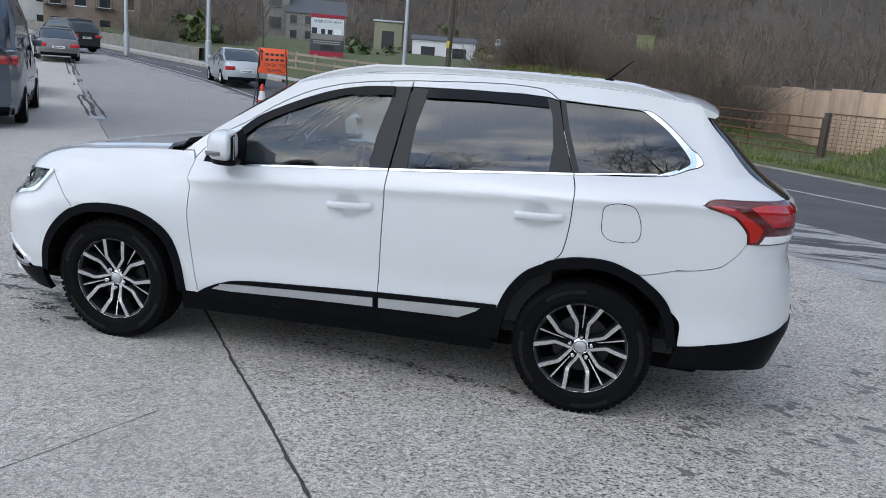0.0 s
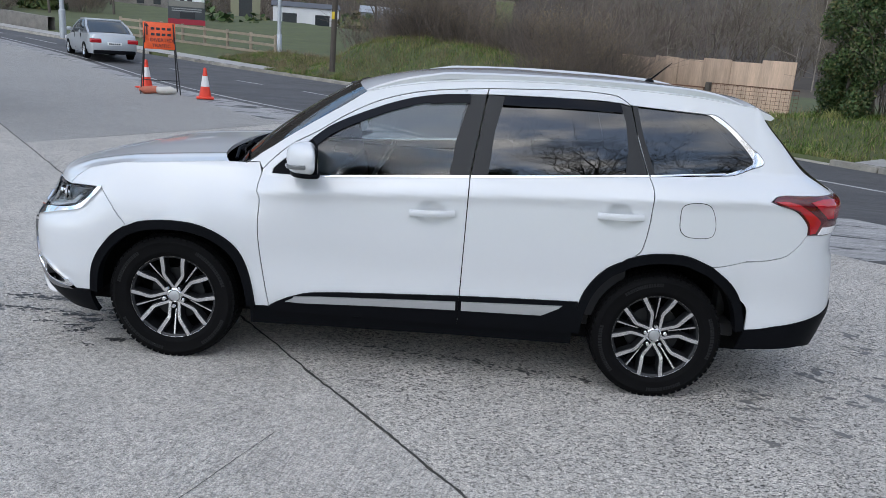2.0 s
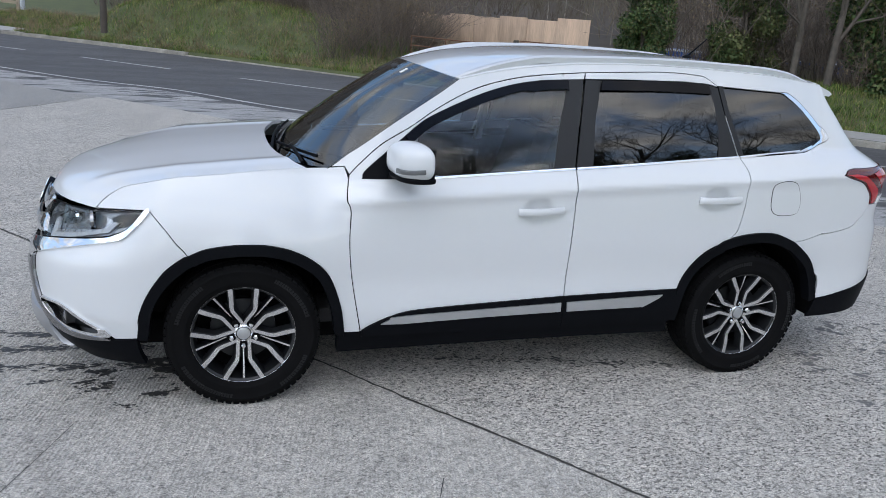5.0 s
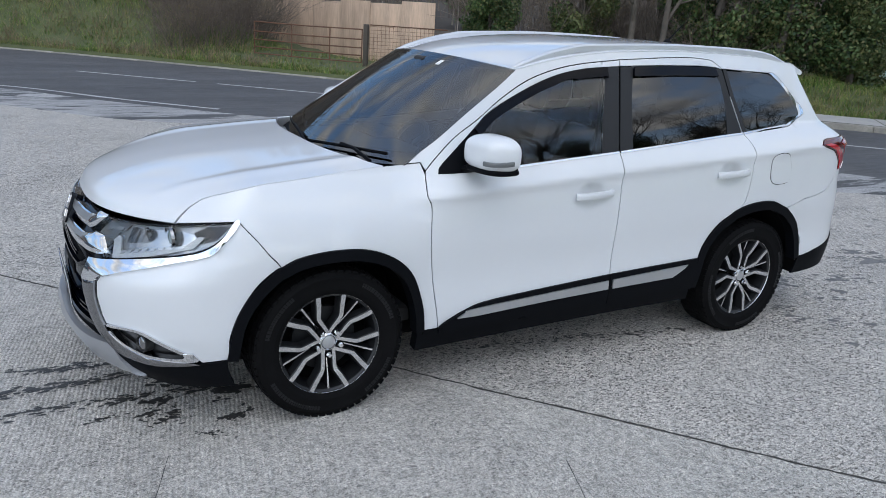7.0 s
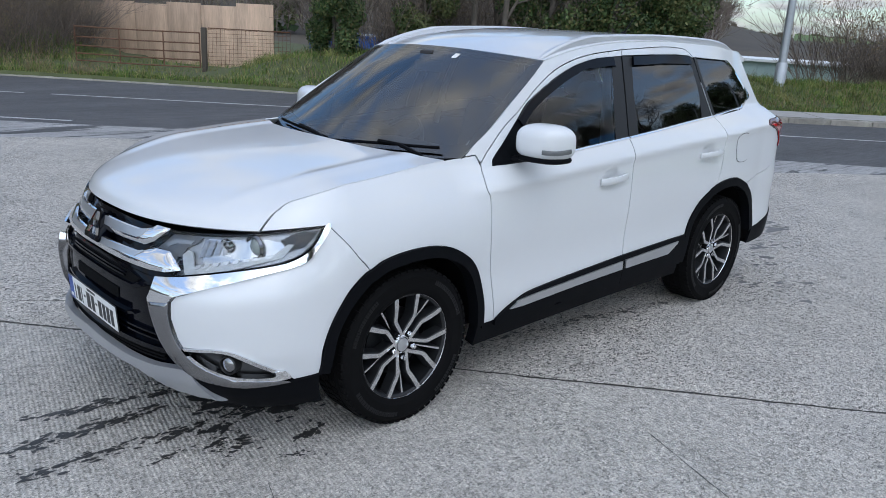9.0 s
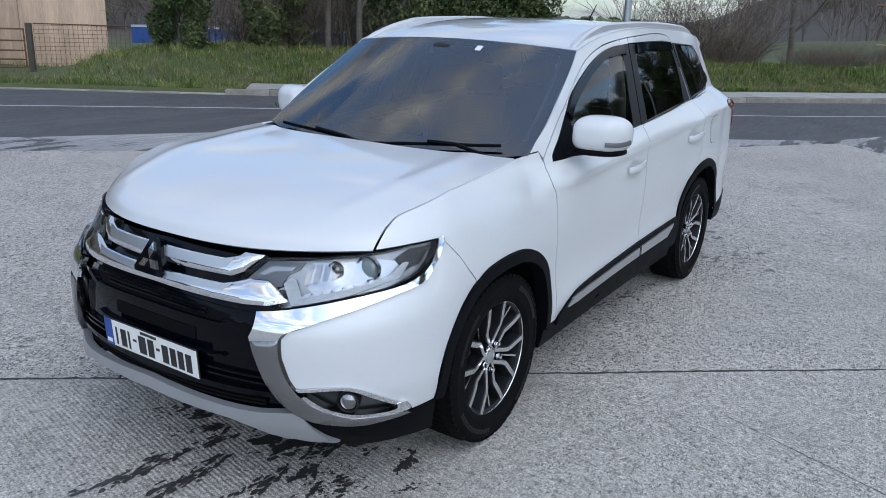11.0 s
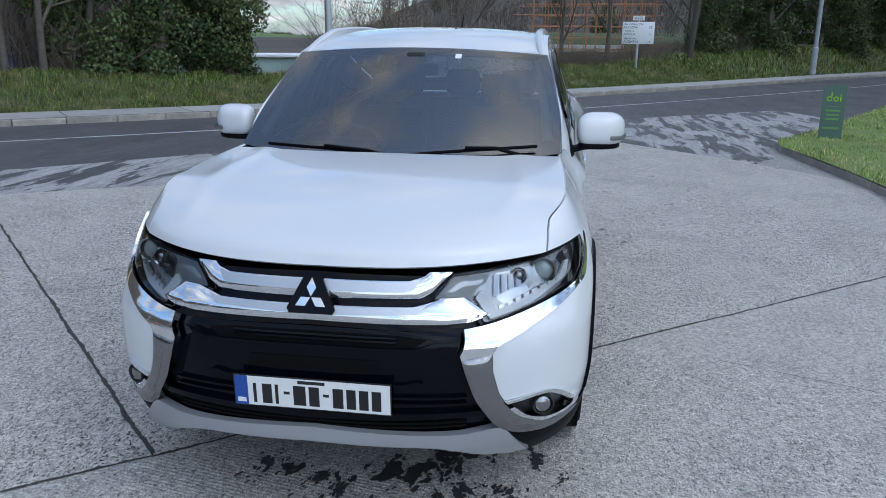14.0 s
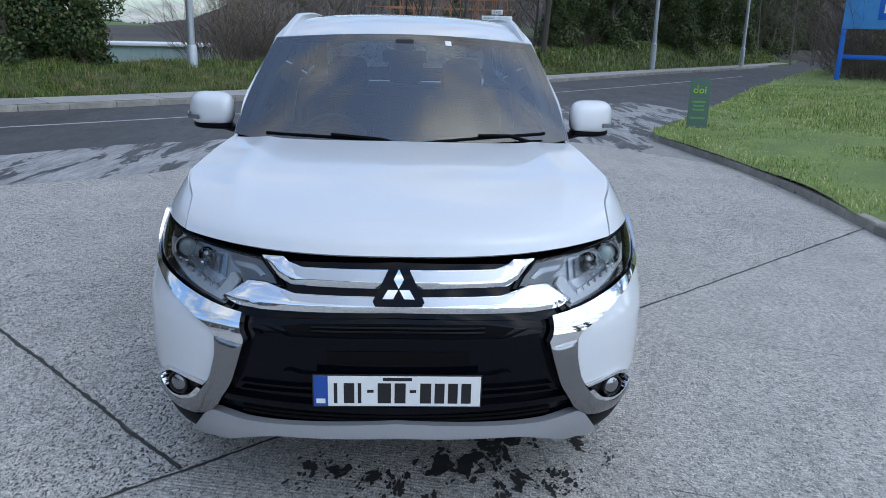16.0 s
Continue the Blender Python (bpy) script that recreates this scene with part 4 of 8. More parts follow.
# panels of both flanks
wing_loop = sp(DOOR_FRONT)[:-1] + [(-0.88, 1.135), (-0.96, 1.128)] + sp(HOOD_GAP[::-1]) + sp(HL_TOP[::-1])[1:] + sp(SEAM_F[::-1])[1:] + sp(ARCH_F[::-1])[1:]
door_loop = sp(DOOR_FRONT) + sp(A_GAP)[1:] + sp(WIN_TOP_F[::-1]) + [(-0.5, belt(-0.5) - 0.001), (0.2565, belt(0.2565) - 0.001)] + B_GAP[2:]
door_r_loop = [(0.247, 0.352), (0.250, 0.50), (0.2575, belt(0.2575) - 0.001), (1.197, belt(1.197) - 0.001)] + sp(R_BACK)[12:] + sp(ARCH_R)[1:]
frame_r_loop = sp(R_TOP) + [(1.03, 1.580), (0.9, 1.586), (0.6, 1.583), (0.318, 1.575)]
side_loop = (sp(WS_EDGE) + sp(ROOF_EDGE)[1:] + sp(D_EDGE[::-1]) + sp(TAIL_TOP[::-1])[1:] + sp(TAIL_FRONT[::-1])[1:] + sp(SEAM_R[::-1])[1:] + sp(ARCH_R2[::-1])[1:]
             + sp(R_BACK[::-1])[1:43] + [(1.20, belt(1.20)), (1.58, 1.249)] + sp([(1.58, 1.249), (1.666, 1.262), (1.762, 1.306), (1.783, 1.347), (1.665, 1.463), (1.545, 1.547), (1.46, 1.556)])[1:] + [(1.088, 1.572)]
             + sp(R_TOP[::-1])[1:] + sp(A_GAP[::-1])[1:] + [(-0.88, 1.135)])
bumper_f_loop = (sp(SEAM_F) + X([(-1.733, 0.928), (-1.792, 0.862)]) + Y([(0.844, 0.815), (0.803, 0.785), (0.735, 0.751), (0.655, 0.716), (0.590, 0.689), (0.571, 0.662), (0.574, 0.598), (0.595, 0.52), (0.612, 0.490)]) + sp(Y([(0.612, 0.490), (0.735, 0.499), (0.792, 0.471), (0.836, 0.405), (0.85, 0.358)]))[1:]
                 + sp(ARCH_F2 and X(ARCH_F2[::-1])))
bumper_r_loop = (sp(SEAM_R) + [by_y_tail(0.66, 0.985), by_y_tail(0.60, 0.80), by_y_tail(0.0, 0.80), by_y_tail(0.0, 0.56), by_y_tail(0.66, 0.575)] + X([(2.19, 0.53), (2.09, 0.504), (1.95, 0.475), (1.792, 0.445)]) + sp(X(ARCH_R3[::-1])))
lower_r_loop = X([(1.792, 0.445), (1.95, 0.475), (2.09, 0.504), (2.19, 0.53)]) + [by_y_tail(0.66, 0.575), by_y_tail(0.0, 0.56), by_y_tail(0.0, 0.30), by_y_tail(0.70, 0.34)] + X([(2.12, 0.36), (1.95, 0.345), (1.764, 0.335)])
lower_f_loop = Y([(0.59, 0.386), (0.65, 0.352), (0.70, 0.345), (0.80, 0.352), (0.85, 0.357)]) + X([(-1.792, 0.366), (-1.76, 0.235)]) + Y([(0.80, 0.235), (0.70, 0.222), (0.62, 0.25)])
fuel_loop = spline([(1.362, 1.04), (1.372, 1.10), (1.44, 1.121), (1.51, 1.108), (1.545, 1.045), (1.553, 0.975), (1.524, 0.938), (1.42, 0.934), (1.372, 0.967)], 6, True)


def ring(center, outer, inner):
    """The band between two chains, as one outline."""
    return outer + inner[::-1]


ARCH_F_ALL = sp(ARCH_F) + sp(ARCH_F2)[1:]
ARCH_R_ALL = sp(ARCH_R[::-1]) + sp(ARCH_R2)[1:] + sp(ARCH_R3)[1:]


def shrink(chain, cx, cz, k, lift=0.0):
    return [(cx + (x - cx) * k, cz + (z - cz) * k + lift) for x, z in chain]


arch_f_loop = X(ARCH_F_ALL + shrink(ARCH_F_ALL, -1.33, 0.36, 0.905, -0.006)[::-1])
arch_r_loop = X(ARCH_R_ALL + shrink(ARCH_R_ALL, 1.335, 0.36, 0.905, -0.006)[::-1])
MOULD_TOP = [(-0.79, 0.362), (-0.74, 0.392), (-0.65, 0.430), (-0.505, 0.460), (0.0, 0.490), (0.247, 0.503)]
mould_f_loop = sp(MOULD_TOP) + [(0.247, 0.334), (-0.79, 0.330)]
mould_r_loop = [(0.250, 0.503), (0.6, 0.517), (0.892, 0.527), (0.874, 0.345), (0.250, 0.332)]
silver_f_loop = sp([(-0.70, 0.396), (-0.66, 0.416), (-0.607, 0.432), (-0.2, 0.452), (0.232, 0.472)]) + [(0.234, 0.425), (-0.2, 0.411), (-0.6, 0.394)]
silver_r_loop = [(0.264, 0.474), (0.55, 0.487), (0.81, 0.499), (0.79, 0.482), (0.70, 0.437), (0.266, 0.425)]
sill_loop = [(-0.90, 0.350), (-0.79, 0.346), (0.247, 0.356), (0.88, 0.376), (0.88, 0.27), (0.25, 0.262), (-0.9, 0.24)]
HL_LOOP = sp(Y([(0.432, 0.897), (0.50, 0.902), (0.60, 0.908), (0.68, 0.915)]) + X([(-1.95, 0.922), (-1.85, 0.936), (-1.735, 0.947)]), 4) + X([(-1.79, 0.880)]) + sp(X([(-1.79, 0.880), (-1.845, 0.842)]) + Y([(0.80, 0.812), (0.68, 0.778), (0.55, 0.748)]), 4)[1:] + Y([(0.538, 0.752), (0.50, 0.800), (0.45, 0.815), (0.37, 0.821), (0.388, 0.852)])
ARM_LOOP = Y([(0.478, 0.736), (0.53, 0.742)]) + sp(Y([(0.54, 0.743), (0.68, 0.772), (0.80, 0.806)]) + X([(-1.85, 0.836), (-1.795, 0.875), (-1.737, 0.945), (-1.722, 0.935), (-1.79, 0.858)]) + Y([(0.846, 0.812), (0.80, 0.780), (0.735, 0.748), (0.655, 0.713), (0.585, 0.685), (0.566, 0.662)]), 4)[1:] + Y([(0.474, 0.648), (0.470, 0.662)])
SHIELD_LOOP = sp(Y([(0.474, 0.648), (0.495, 0.58), (0.525, 0.50), (0.57, 0.425), (0.635, 0.368), (0.74, 0.342), (0.80, 0.345), (0.845, 0.354)]), 4) + sp(Y([(0.84, 0.364), (0.79, 0.368), (0.735, 0.376), (0.675, 0.410), (0.628, 0.462), (0.590, 0.52), (0.569, 0.598), (0.566, 0.662)]), 4)
FOG_LOOP = sp(Y([(0.622, 0.484), (0.735, 0.493), (0.786, 0.467), (0.830, 0.403)]), 4) + sp(Y([(0.838, 0.372), (0.79, 0.372), (0.735, 0.380), (0.678, 0.413), (0.632, 0.466)]), 4)
FOG_TRIM = sp(Y([(0.612, 0.490), (0.735, 0.501), (0.793, 0.473), (0.838, 0.405)]), 4) + sp(Y([(0.827, 0.402), (0.784, 0.463), (0.733, 0.490), (0.620, 0.481)]), 4)
FOG_LIP = sp(Y([(0.846, 0.408), (0.846, 0.370), (0.79, 0.366), (0.733, 0.374), (0.674, 0.408), (0.624, 0.464)]), 4) + sp(Y([(0.640, 0.468), (0.684, 0.421), (0.737, 0.390), (0.79, 0.382), (0.826, 0.384), (0.830, 0.406)]), 4)
SHIELD_FLANGE = Y([(0.600, 0.692), (0.579, 0.662), (0.582, 0.598), (0.603, 0.52), (0.622, 0.486), (0.590, 0.486), (0.570, 0.52), (0.549, 0.598), (0.546, 0.662), (0.570, 0.692)])
TAIL_LOOP = sp(TAIL_FRONT)[:-1] + sp(TAIL_TOP) + [by_y_tail(0.63, 1.16), by_y_tail(0.63, 1.02), by_y_tail(0.66, 0.985)]


def pane_fit():
    """The smooth sheet nearest to the flank above the belt."""
    rows, want = [], []
    for i in range(24):
        x = -0.55 + 2.3 * i / 23
        for j in range(6):
            z = belt(x) + 0.02 + 0.36 * j / 5
            rows.append((1, x, x * x, z, z * z))
            want.append(half_width(x, z))
    return np.linalg.lstsq(np.array(rows), np.array(want), rcond=None)[0]


PANE = [float(k) for k in pane_fit()]


def pane(u, z):
    """A side window: one curved sheet, barrelled from belt to roof."""
    y = PANE[0] + PANE[1] * u + PANE[2] * u * u + PANE[3] * z + PANE[4] * z * z
    return (u, -(y + 0.26 * (0.2 ** 2 - (z - belt(u) - 0.2) ** 2)), z)



GLASS_F = [(-0.560, belt(-0.56) + 0.006)] + [(-0.575, 1.276)] + sp(WIN_TOP_F[2:-1])[1:] + [(0.2215, 1.54), (0.166, 1.32), (0.149, belt(0.149) + 0.006)]
SAIL = [(-0.80, 1.083)] + sp(WIN_TOP_F[:3]) + [(-0.572, 1.27), (-0.556, belt(-0.556) + 0.004)]
PILLAR_F = [(0.2215, 1.567), (0.3105, 1.573), (0.2525, belt(0.2525) + 0.004), (0.145, belt(0.145) + 0.004), (0.166, 1.32), (0.2195, 1.53)]
GLASS_R = [(0.349, belt(0.349) + 0.006), (0.370, 1.393), (0.405, 1.572), (0.7, 1.583), (1.026, 1.578), (1.058, 1.49), (1.082, 1.345), (1.078, belt(1.078) + 0.006)]
PILLAR_R = [(0.263, belt(0.263) + 0.004), (0.3225, 1.573), (0.408, 1.572), (0.372, 1.393), (0.351, belt(0.351) + 0.004)]
PILLAR_C = [(1.076, belt(1.076) + 0.004), (1.080, 1.345), (1.056, 1.49), (1.022, 1.578), (1.082, 1.564), (1.119, 1.432), (1.190, belt(1.190) + 0.004)]
GLASS_Q = sp([(1.205, belt(1.205) + 0.006), (1.4, 1.247), (1.62, 1.258), (1.718, 1.302), (1.742, 1.346), (1.622, 1.470), (1.508, 1.550)], 4) + [(1.25, 1.560), (1.092, 1.566), (1.128, 1.434)]
Q_CHROME = sp([(1.60, 1.257), (1.716, 1.302), (1.740, 1.346), (1.620, 1.470), (1.500, 1.550)], 4) + sp([(1.475, 1.555), (1.545, 1.545), (1.664, 1.461), (1.781, 1.347), (1.760, 1.307), (1.664, 1.262), (1.58, 1.249)], 4)
BELT_F = [(-0.56, belt(-0.56) + 0.006), (0.2525, belt(0.2525) + 0.006), (0.2525, belt(0.2525) - 0.006), (-0.56, belt(-0.56) - 0.005)]
BELT_R = [(0.263, belt(0.263) + 0.006), (1.193, belt(1.193) + 0.006), (1.195, belt(1.195) - 0.006), (0.263, belt(0.263) - 0.006)]
BELT_Q = [(1.203, belt(1.203) + 0.006), (1.4, 1.247), (1.60, 1.263), (1.60, 1.252), (1.4, 1.239), (1.205, belt(1.205) - 0.006)]


def band(top, width):
    """A band hanging below a chain of window-top points."""
    return top + [(x, z - width) for x, z in top[::-1]]


VISOR_F = sp(WIN_TOP_F[2:8]) + [(0.228, 1.515)] + [(x + 0.026 - 0.012 * (x > -0.1), z - 0.034 - 0.010 * (x > 0.0)) for x, z in sp(WIN_TOP_F[2:8])[::-1]][1:]
VISOR_R = [(0.408, 1.570), (0.7, 1.580), (1.02, 1.576), (1.038, 1.53), (0.7, 1.533), (0.400, 1.524)]


def dome(depth, cx, cz, rx, rz):
    """A hollow for a hand behind a door handle."""
    def out(u, z):
        d = ((u - cx) / rx) ** 2 + ((z - cz) / rz) ** 2
        return -depth * max(0.0, 1 - d) ** 0.5 if d < 1 else 0.0
    return out


def handle(parent, cx, cz, flip, tilt=0.045):
    """A pull handle with its key end cap."""
    s = 1.0 if flip else -1.0
    pts = []
    for k in range(13):
        t = k / 12
        x = cx - 0.118 + 0.236 * t
        z = cz + tilt * (x - cx)
        y = half_width(x, z) + 0.004 + 0.024 * math.sin(math.pi * min(1, max(0, t * 0.96 + 0.02))) ** 0.45
        pts.append((x, s * y, z))
    sec = [(0.009 * a, 0.0175 * b) for a, b in ((-1, -0.6), (-0.4, -1), (0.6, -0.9), (1, -0.3), (1, 0.4), (0.5, 1), (-0.5, 1), (-1, 0.5))]
    part("door_handle", sweep(pts, sec, up=(0, 0, 1)), PAINT, parent, "white pull handle")


for flip in (False, True):
    fl = dict(flip=flip)
    skin("front_wing", wing_loop, flank, PAINT, car, gap=0.0025, step=0.022, **fl)
    fd = skin("front_door", door_loop, flank, PAINT, car, gap=0.0025, out=dome(0.042, 0.066, 0.948, 0.078, 0.066), step=0.018, **fl)
    rd = skin("rear_door", door_r_loop, flank, PAINT, car, gap=0.0025, out=dome(0.042, 1.052, 1.012, 0.078, 0.066), step=0.018, **fl)
    skin("door_frame", frame_r_loop, flank, PAINT, rd, gap=0.002, **fl)
    skin("body_side", side_loop, flank, PAINT, car, gap=0.0025, step=0.022, **fl)
    handle(fd, 0.072, 0.951, flip)
    handle(rd, 1.058, 1.015, flip)
    if not flip:
        skin("flap_gap", fuel_loop, flank, INNER, skin("fuel_flap", fuel_loop, flank, PAINT, car, gap=0.0035, out=0.0035, depth=0.004), out=0.0012, depth=0.0, step=0.02)
    skin("front_bumper", bumper_f_loop, flank, PAINT, car, gap=0.002, **fl)
    skin("rear_bumper", bumper_r_loop, flank, PAINT, car, gap=0.002, **fl)
    skin("rear_valance", lower_r_loop, flank, BLACK_TRIM, car, out=0.006, **fl)
    skin("front_corner", lower_f_loop, flank, BLACK_TRIM, car, out=0.008, depth=0.03, **fl)
    skin("arch_trim", arch_f_loop, flank, BLACK_TRIM, car, "matt black wheel arch trim", out=0.011, depth=0.06, **fl)
    skin("arch_trim", arch_r_loop, flank, BLACK_TRIM, car, "matt black wheel arch trim", out=0.011, depth=0.06, **fl)
    skin("door_moulding", mould_f_loop, flank, BLACK_TRIM, fd, out=0.012, depth=0.02, **fl)
    skin("door_moulding", mould_r_loop, flank, BLACK_TRIM, rd, out=0.012, depth=0.02, **fl)
    skin("moulding_strip", silver_f_loop, flank, SATIN_METAL, fd, "satin silver strip", out=0.02, depth=0.012, **fl)
    skin("moulding_strip", silver_r_loop, flank, SATIN_METAL, rd, "satin silver strip", out=0.02, depth=0.012, **fl)
    skin("sill", sill_loop, flank, BLACK_TRIM, car, out=-0.004, depth=0.05, **fl)
    skin("window", GLASS_F, pane, SIDE_GLASS, fd, "clear door window", out=-0.010, depth=0.004, **fl)
    skin("mirror_sail", SAIL, flank, BLACK_TRIM, fd, out=-0.001, depth=0.01, **fl)
    skin("pillar_cover", PILLAR_F, flank, SATIN_BLACK, fd, out=-0.002, **fl)
    skin("window", GLASS_R, pane, DARK_GLASS, rd, "dark privacy glass", out=-0.010, depth=0.004, **fl)
    skin("pillar_cover", PILLAR_R, flank, SATIN_BLACK, rd, out=-0.002, **fl)
    skin("pillar_cover", PILLAR_C, flank, SATIN_BLACK, rd, out=-0.002, **fl)
    skin("quarter_window", GLASS_Q, pane, DARK_GLASS, car, "dark privacy glass", out=-0.008, depth=0.004, **fl)
    skin("window_seal", [(1.086, 1.574), (1.112, 1.574), (1.150, 1.434), (1.228, belt(1.228) + 0.004), (1.196, belt(1.196) + 0.004), (1.122, 1.434)], flank, SATIN_BLACK, car, out=0.001, depth=0.012, **fl)
    skin("window_trim", Q_CHROME, flank, CHROME, car, out=0.002, depth=0.012, **fl)
    skin("belt_trim", BELT_F, flank, CHROME, fd, out=0.004, **fl)
    skin("belt_trim", BELT_R, flank, CHROME, rd, out=0.004, **fl)
    skin("belt_trim", BELT_Q, flank, CHROME, car, out=0.004, **fl)
    skin("wind_deflector", VISOR_F, flank, PIANO, fd, "smoked plastic wind deflector", out=0.012, depth=0.012, **fl)
    skin("wind_deflector", VISOR_R, flank, PIANO, rd, "smoked plastic wind deflector", out=0.012, depth=0.012, **fl)
    lamp = skin("tail_lamp", TAIL_LOOP, flank, DARK_RED, car, "red tail lamp wrapping round the corner", out=0.004, gap=0.002, **fl)
    skin("lamp_blade", X([(1.838, 1.152), (1.90, 1.156), (1.965, 1.146), (2.035, 1.112), (2.098, 1.066), (2.102, 1.05), (2.082, 1.0), (2.052, 0.994), (2.042, 1.045), (1.976, 1.114), (1.880, 1.143)]), flank, RED_LENS, lamp, "bright red light blade", out=0.007, depth=0.004, step=0.015, **fl)
    skin("brake_lens", X([(2.03, 1.158), (2.10, 1.172), (2.16, 1.172)]) + [by_y_tail(0.645, 1.165), by_y_tail(0.645, 1.075)] + X([(2.15, 1.072), (2.118, 1.098)]), flank, RED_LENS, lamp, "bright red brake lens", out=0.006, depth=0.003, step=0.015, **fl)
    skin("reversing_lens", X([(2.098, 0.992), (2.16, 0.992)]) + [by_y_tail(0.66, 1.0), by_y_tail(0.65, 1.03)] + X([(2.12, 1.03)]), flank, WHITE_LENS, lamp, "clear reversing lens", out=0.008, depth=0.004, step=0.015, **fl)
    # headlamp: housing, reflector bowls, projector, light guide, cover
    hl = skin("headlamp", HL_LOOP, flank, LAMP_GREY, car, "clear headlamp with a chrome bowl and projector", out=-0.036, depth=-0.03, **fl)
    skin("reflector", Y([(0.575, 0.893), (0.66, 0.898), (0.75, 0.902), (0.795, 0.892), (0.80, 0.845), (0.72, 0.815), (0.62, 0.795), (0.585, 0.815)]), flank, REFLECTOR, hl, out=-0.034, depth=0.006, **fl)
    skin("light_guide", Y([(0.528, 0.842), (0.545, 0.838), (0.580, 0.793), (0.68, 0.812), (0.785, 0.850), (0.80, 0.886), (0.812, 0.884), (0.805, 0.838), (0.69, 0.793), (0.565, 0.765), (0.512, 0.822)]), flank, LAMP_GUIDE, hl, out=-0.018, depth=0.01, **fl)
    for k in range(8):
        y0 = 0.585 + 0.026 * k
        skin("light_step", Y([(y0, 0.797 + 0.0065 * k), (y0 + 0.018, 0.802 + 0.0065 * k), (y0 + 0.016, 0.790 + 0.0065 * k), (y0 + 0.002, 0.786 + 0.0065 * k)]), flank, SATIN_METAL, hl, out=-0.014, depth=0.006, **fl)
    skin("indicator", X([(-1.76, 0.930), (-1.84, 0.928), (-1.90, 0.90), (-1.88, 0.858), (-1.82, 0.875)]), flank, SATIN_BLACK, hl, out=-0.03, depth=0.01, **fl)
    skin("lamp_mask", Y([(0.385, 0.826), (0.44, 0.890), (0.555, 0.893), (0.545, 0.868), (0.515, 0.850), (0.505, 0.815), (0.45, 0.818)]), flank, LAMP_DARK, hl, "dark inner corner of the lamp", out=-0.026, depth=0.01, **fl)
    skin("mask_ledge", Y([(0.425, 0.848), (0.46, 0.874), (0.535, 0.876), (0.525, 0.862), (0.47, 0.858), (0.44, 0.842)]), flank, LAMP_GREY, hl, out=-0.021, depth=0.006, **fl)
    for k in range(4):
        y0 = 0.572 + 0.024 * k
        skin("reflector_facet", Y([(y0, 0.822 + 0.006 * k), (y0 - 0.004, 0.886), (y0 + 0.012, 0.889), (y0 + 0.014, 0.826 + 0.006 * k)]), flank, SHIELD_METAL, hl, out=-0.028 + 0.004 * (k % 2), depth=0.008, **fl)
    s = 1.0 if flip else -1.0
    for nm, (py, pz), r in (("projector", (0.712, 0.866), 0.036), ("bowl", (0.632, 0.862), 0.022)):
        p = Vector(flank(*by_y(py, pz)))
        p.x += 0.050
        m = look((p.x, s * abs(p.y), p.z), (p.x + 1.0, s * (abs(p.y) - 0.12), p.z + 0.02))
        bm = revolve([(r * 1.32, 0.010), (r * 1.25, 0.022), (r * 1.08, 0.020), (r * 1.0, 0.0)], 28, "z")
        bmesh.ops.transform(bm, matrix=m, verts=bm.verts)
        part("lamp_ring", bm, SHIELD_METAL if nm == "projector" else CHROME, hl)
        bm = revolve([(r, 0.002), (r * 0.85, 0.012), (r * 0.55, 0.019), (0.0, 0.022)], 28, "z")
        bmesh.ops.transform(bm, matrix=m, verts=bm.verts)
        part("lamp_lens", bm, PROJECTOR if nm == "projector" else SHIELD_METAL, hl)
    skin("lamp_cover", HL_LOOP, flank, LENS_GLASS, hl, "clear cover", out=0.002, depth=0.003, gap=0.003, **fl)
    skin("lamp_frame", HL_LOOP, flank, BLACK_TRIM, hl, out=-0.002, depth=0.03, holes=[inset(dense(HL_LOOP, 0.03), 0.006)], step=0.03, **fl)
    skin("nose_arm", ARM_LOOP, flank, CHROME, car, "chrome bar under the headlamp", out=0.013, depth=0.03, step=0.012, **fl)
    skin("nose_shield", SHIELD_LOOP, flank, SHIELD_METAL, car, "satin chrome blade beside the grille", out=0.012, depth=0.04, crown=(0.006, 0.010), step=0.012, **fl)
    fog = skin("fog_pocket", FOG_LOOP, flank, SATIN_BLACK, car, out=-0.03, depth=-0.03, **fl)
    skin("fog_trim", FOG_TRIM, flank, CHROME, fog, out=0.008, depth=0.015, **fl)
    skin("fog_lip", FOG_LIP, flank, CHROME, fog, "bright lower lip", out=0.010, depth=0.03, step=0.012, **fl)
    skin("shield_flange", SHIELD_FLANGE, flank, SHIELD_METAL, car, out=-0.002, depth=0.01, step=0.012, **fl)
    p = Vector(flank(*by_y(0.74, 0.434)))
    m = look((p.x + 0.006, s * (abs(p.y) - 0.004), p.z), (p.x + 1.0, s * (abs(p.y) - 0.42), p.z))
    bm = revolve([(0.038, -0.03), (0.038, 0.004), (0.034, 0.008), (0.031, 0.002)], 24, "z")
    bmesh.ops.transform(bm, matrix=m, verts=bm.verts)
    part("fog_ring", bm, SATIN_BLACK, fog)
    bm = revolve([(0.031, 0.0), (0.022, 0.007), (0.0, 0.010)], 24, "z")
    bmesh.ops.transform(bm, matrix=m, verts=bm.verts)
    part("fog_lens", bm, SHIELD_METAL, fog)


# middle of the nose, wide panels across both sides
def nose(y, z):
    """Across the nose: y from -0.9 to 0.9."""
    u, _ = by_y(abs(y), z)
    p = flank(u, z)
    return (p[0], y, z)


def nose_rev(a, b):
    return nose(-a, b)


def both(pts):
    """A right half outline, from the top middle to the bottom middle, mirrored to a whole one."""
    return pts + [(-y, z) for y, z in pts[::-1] if abs(y) > 1e-6]


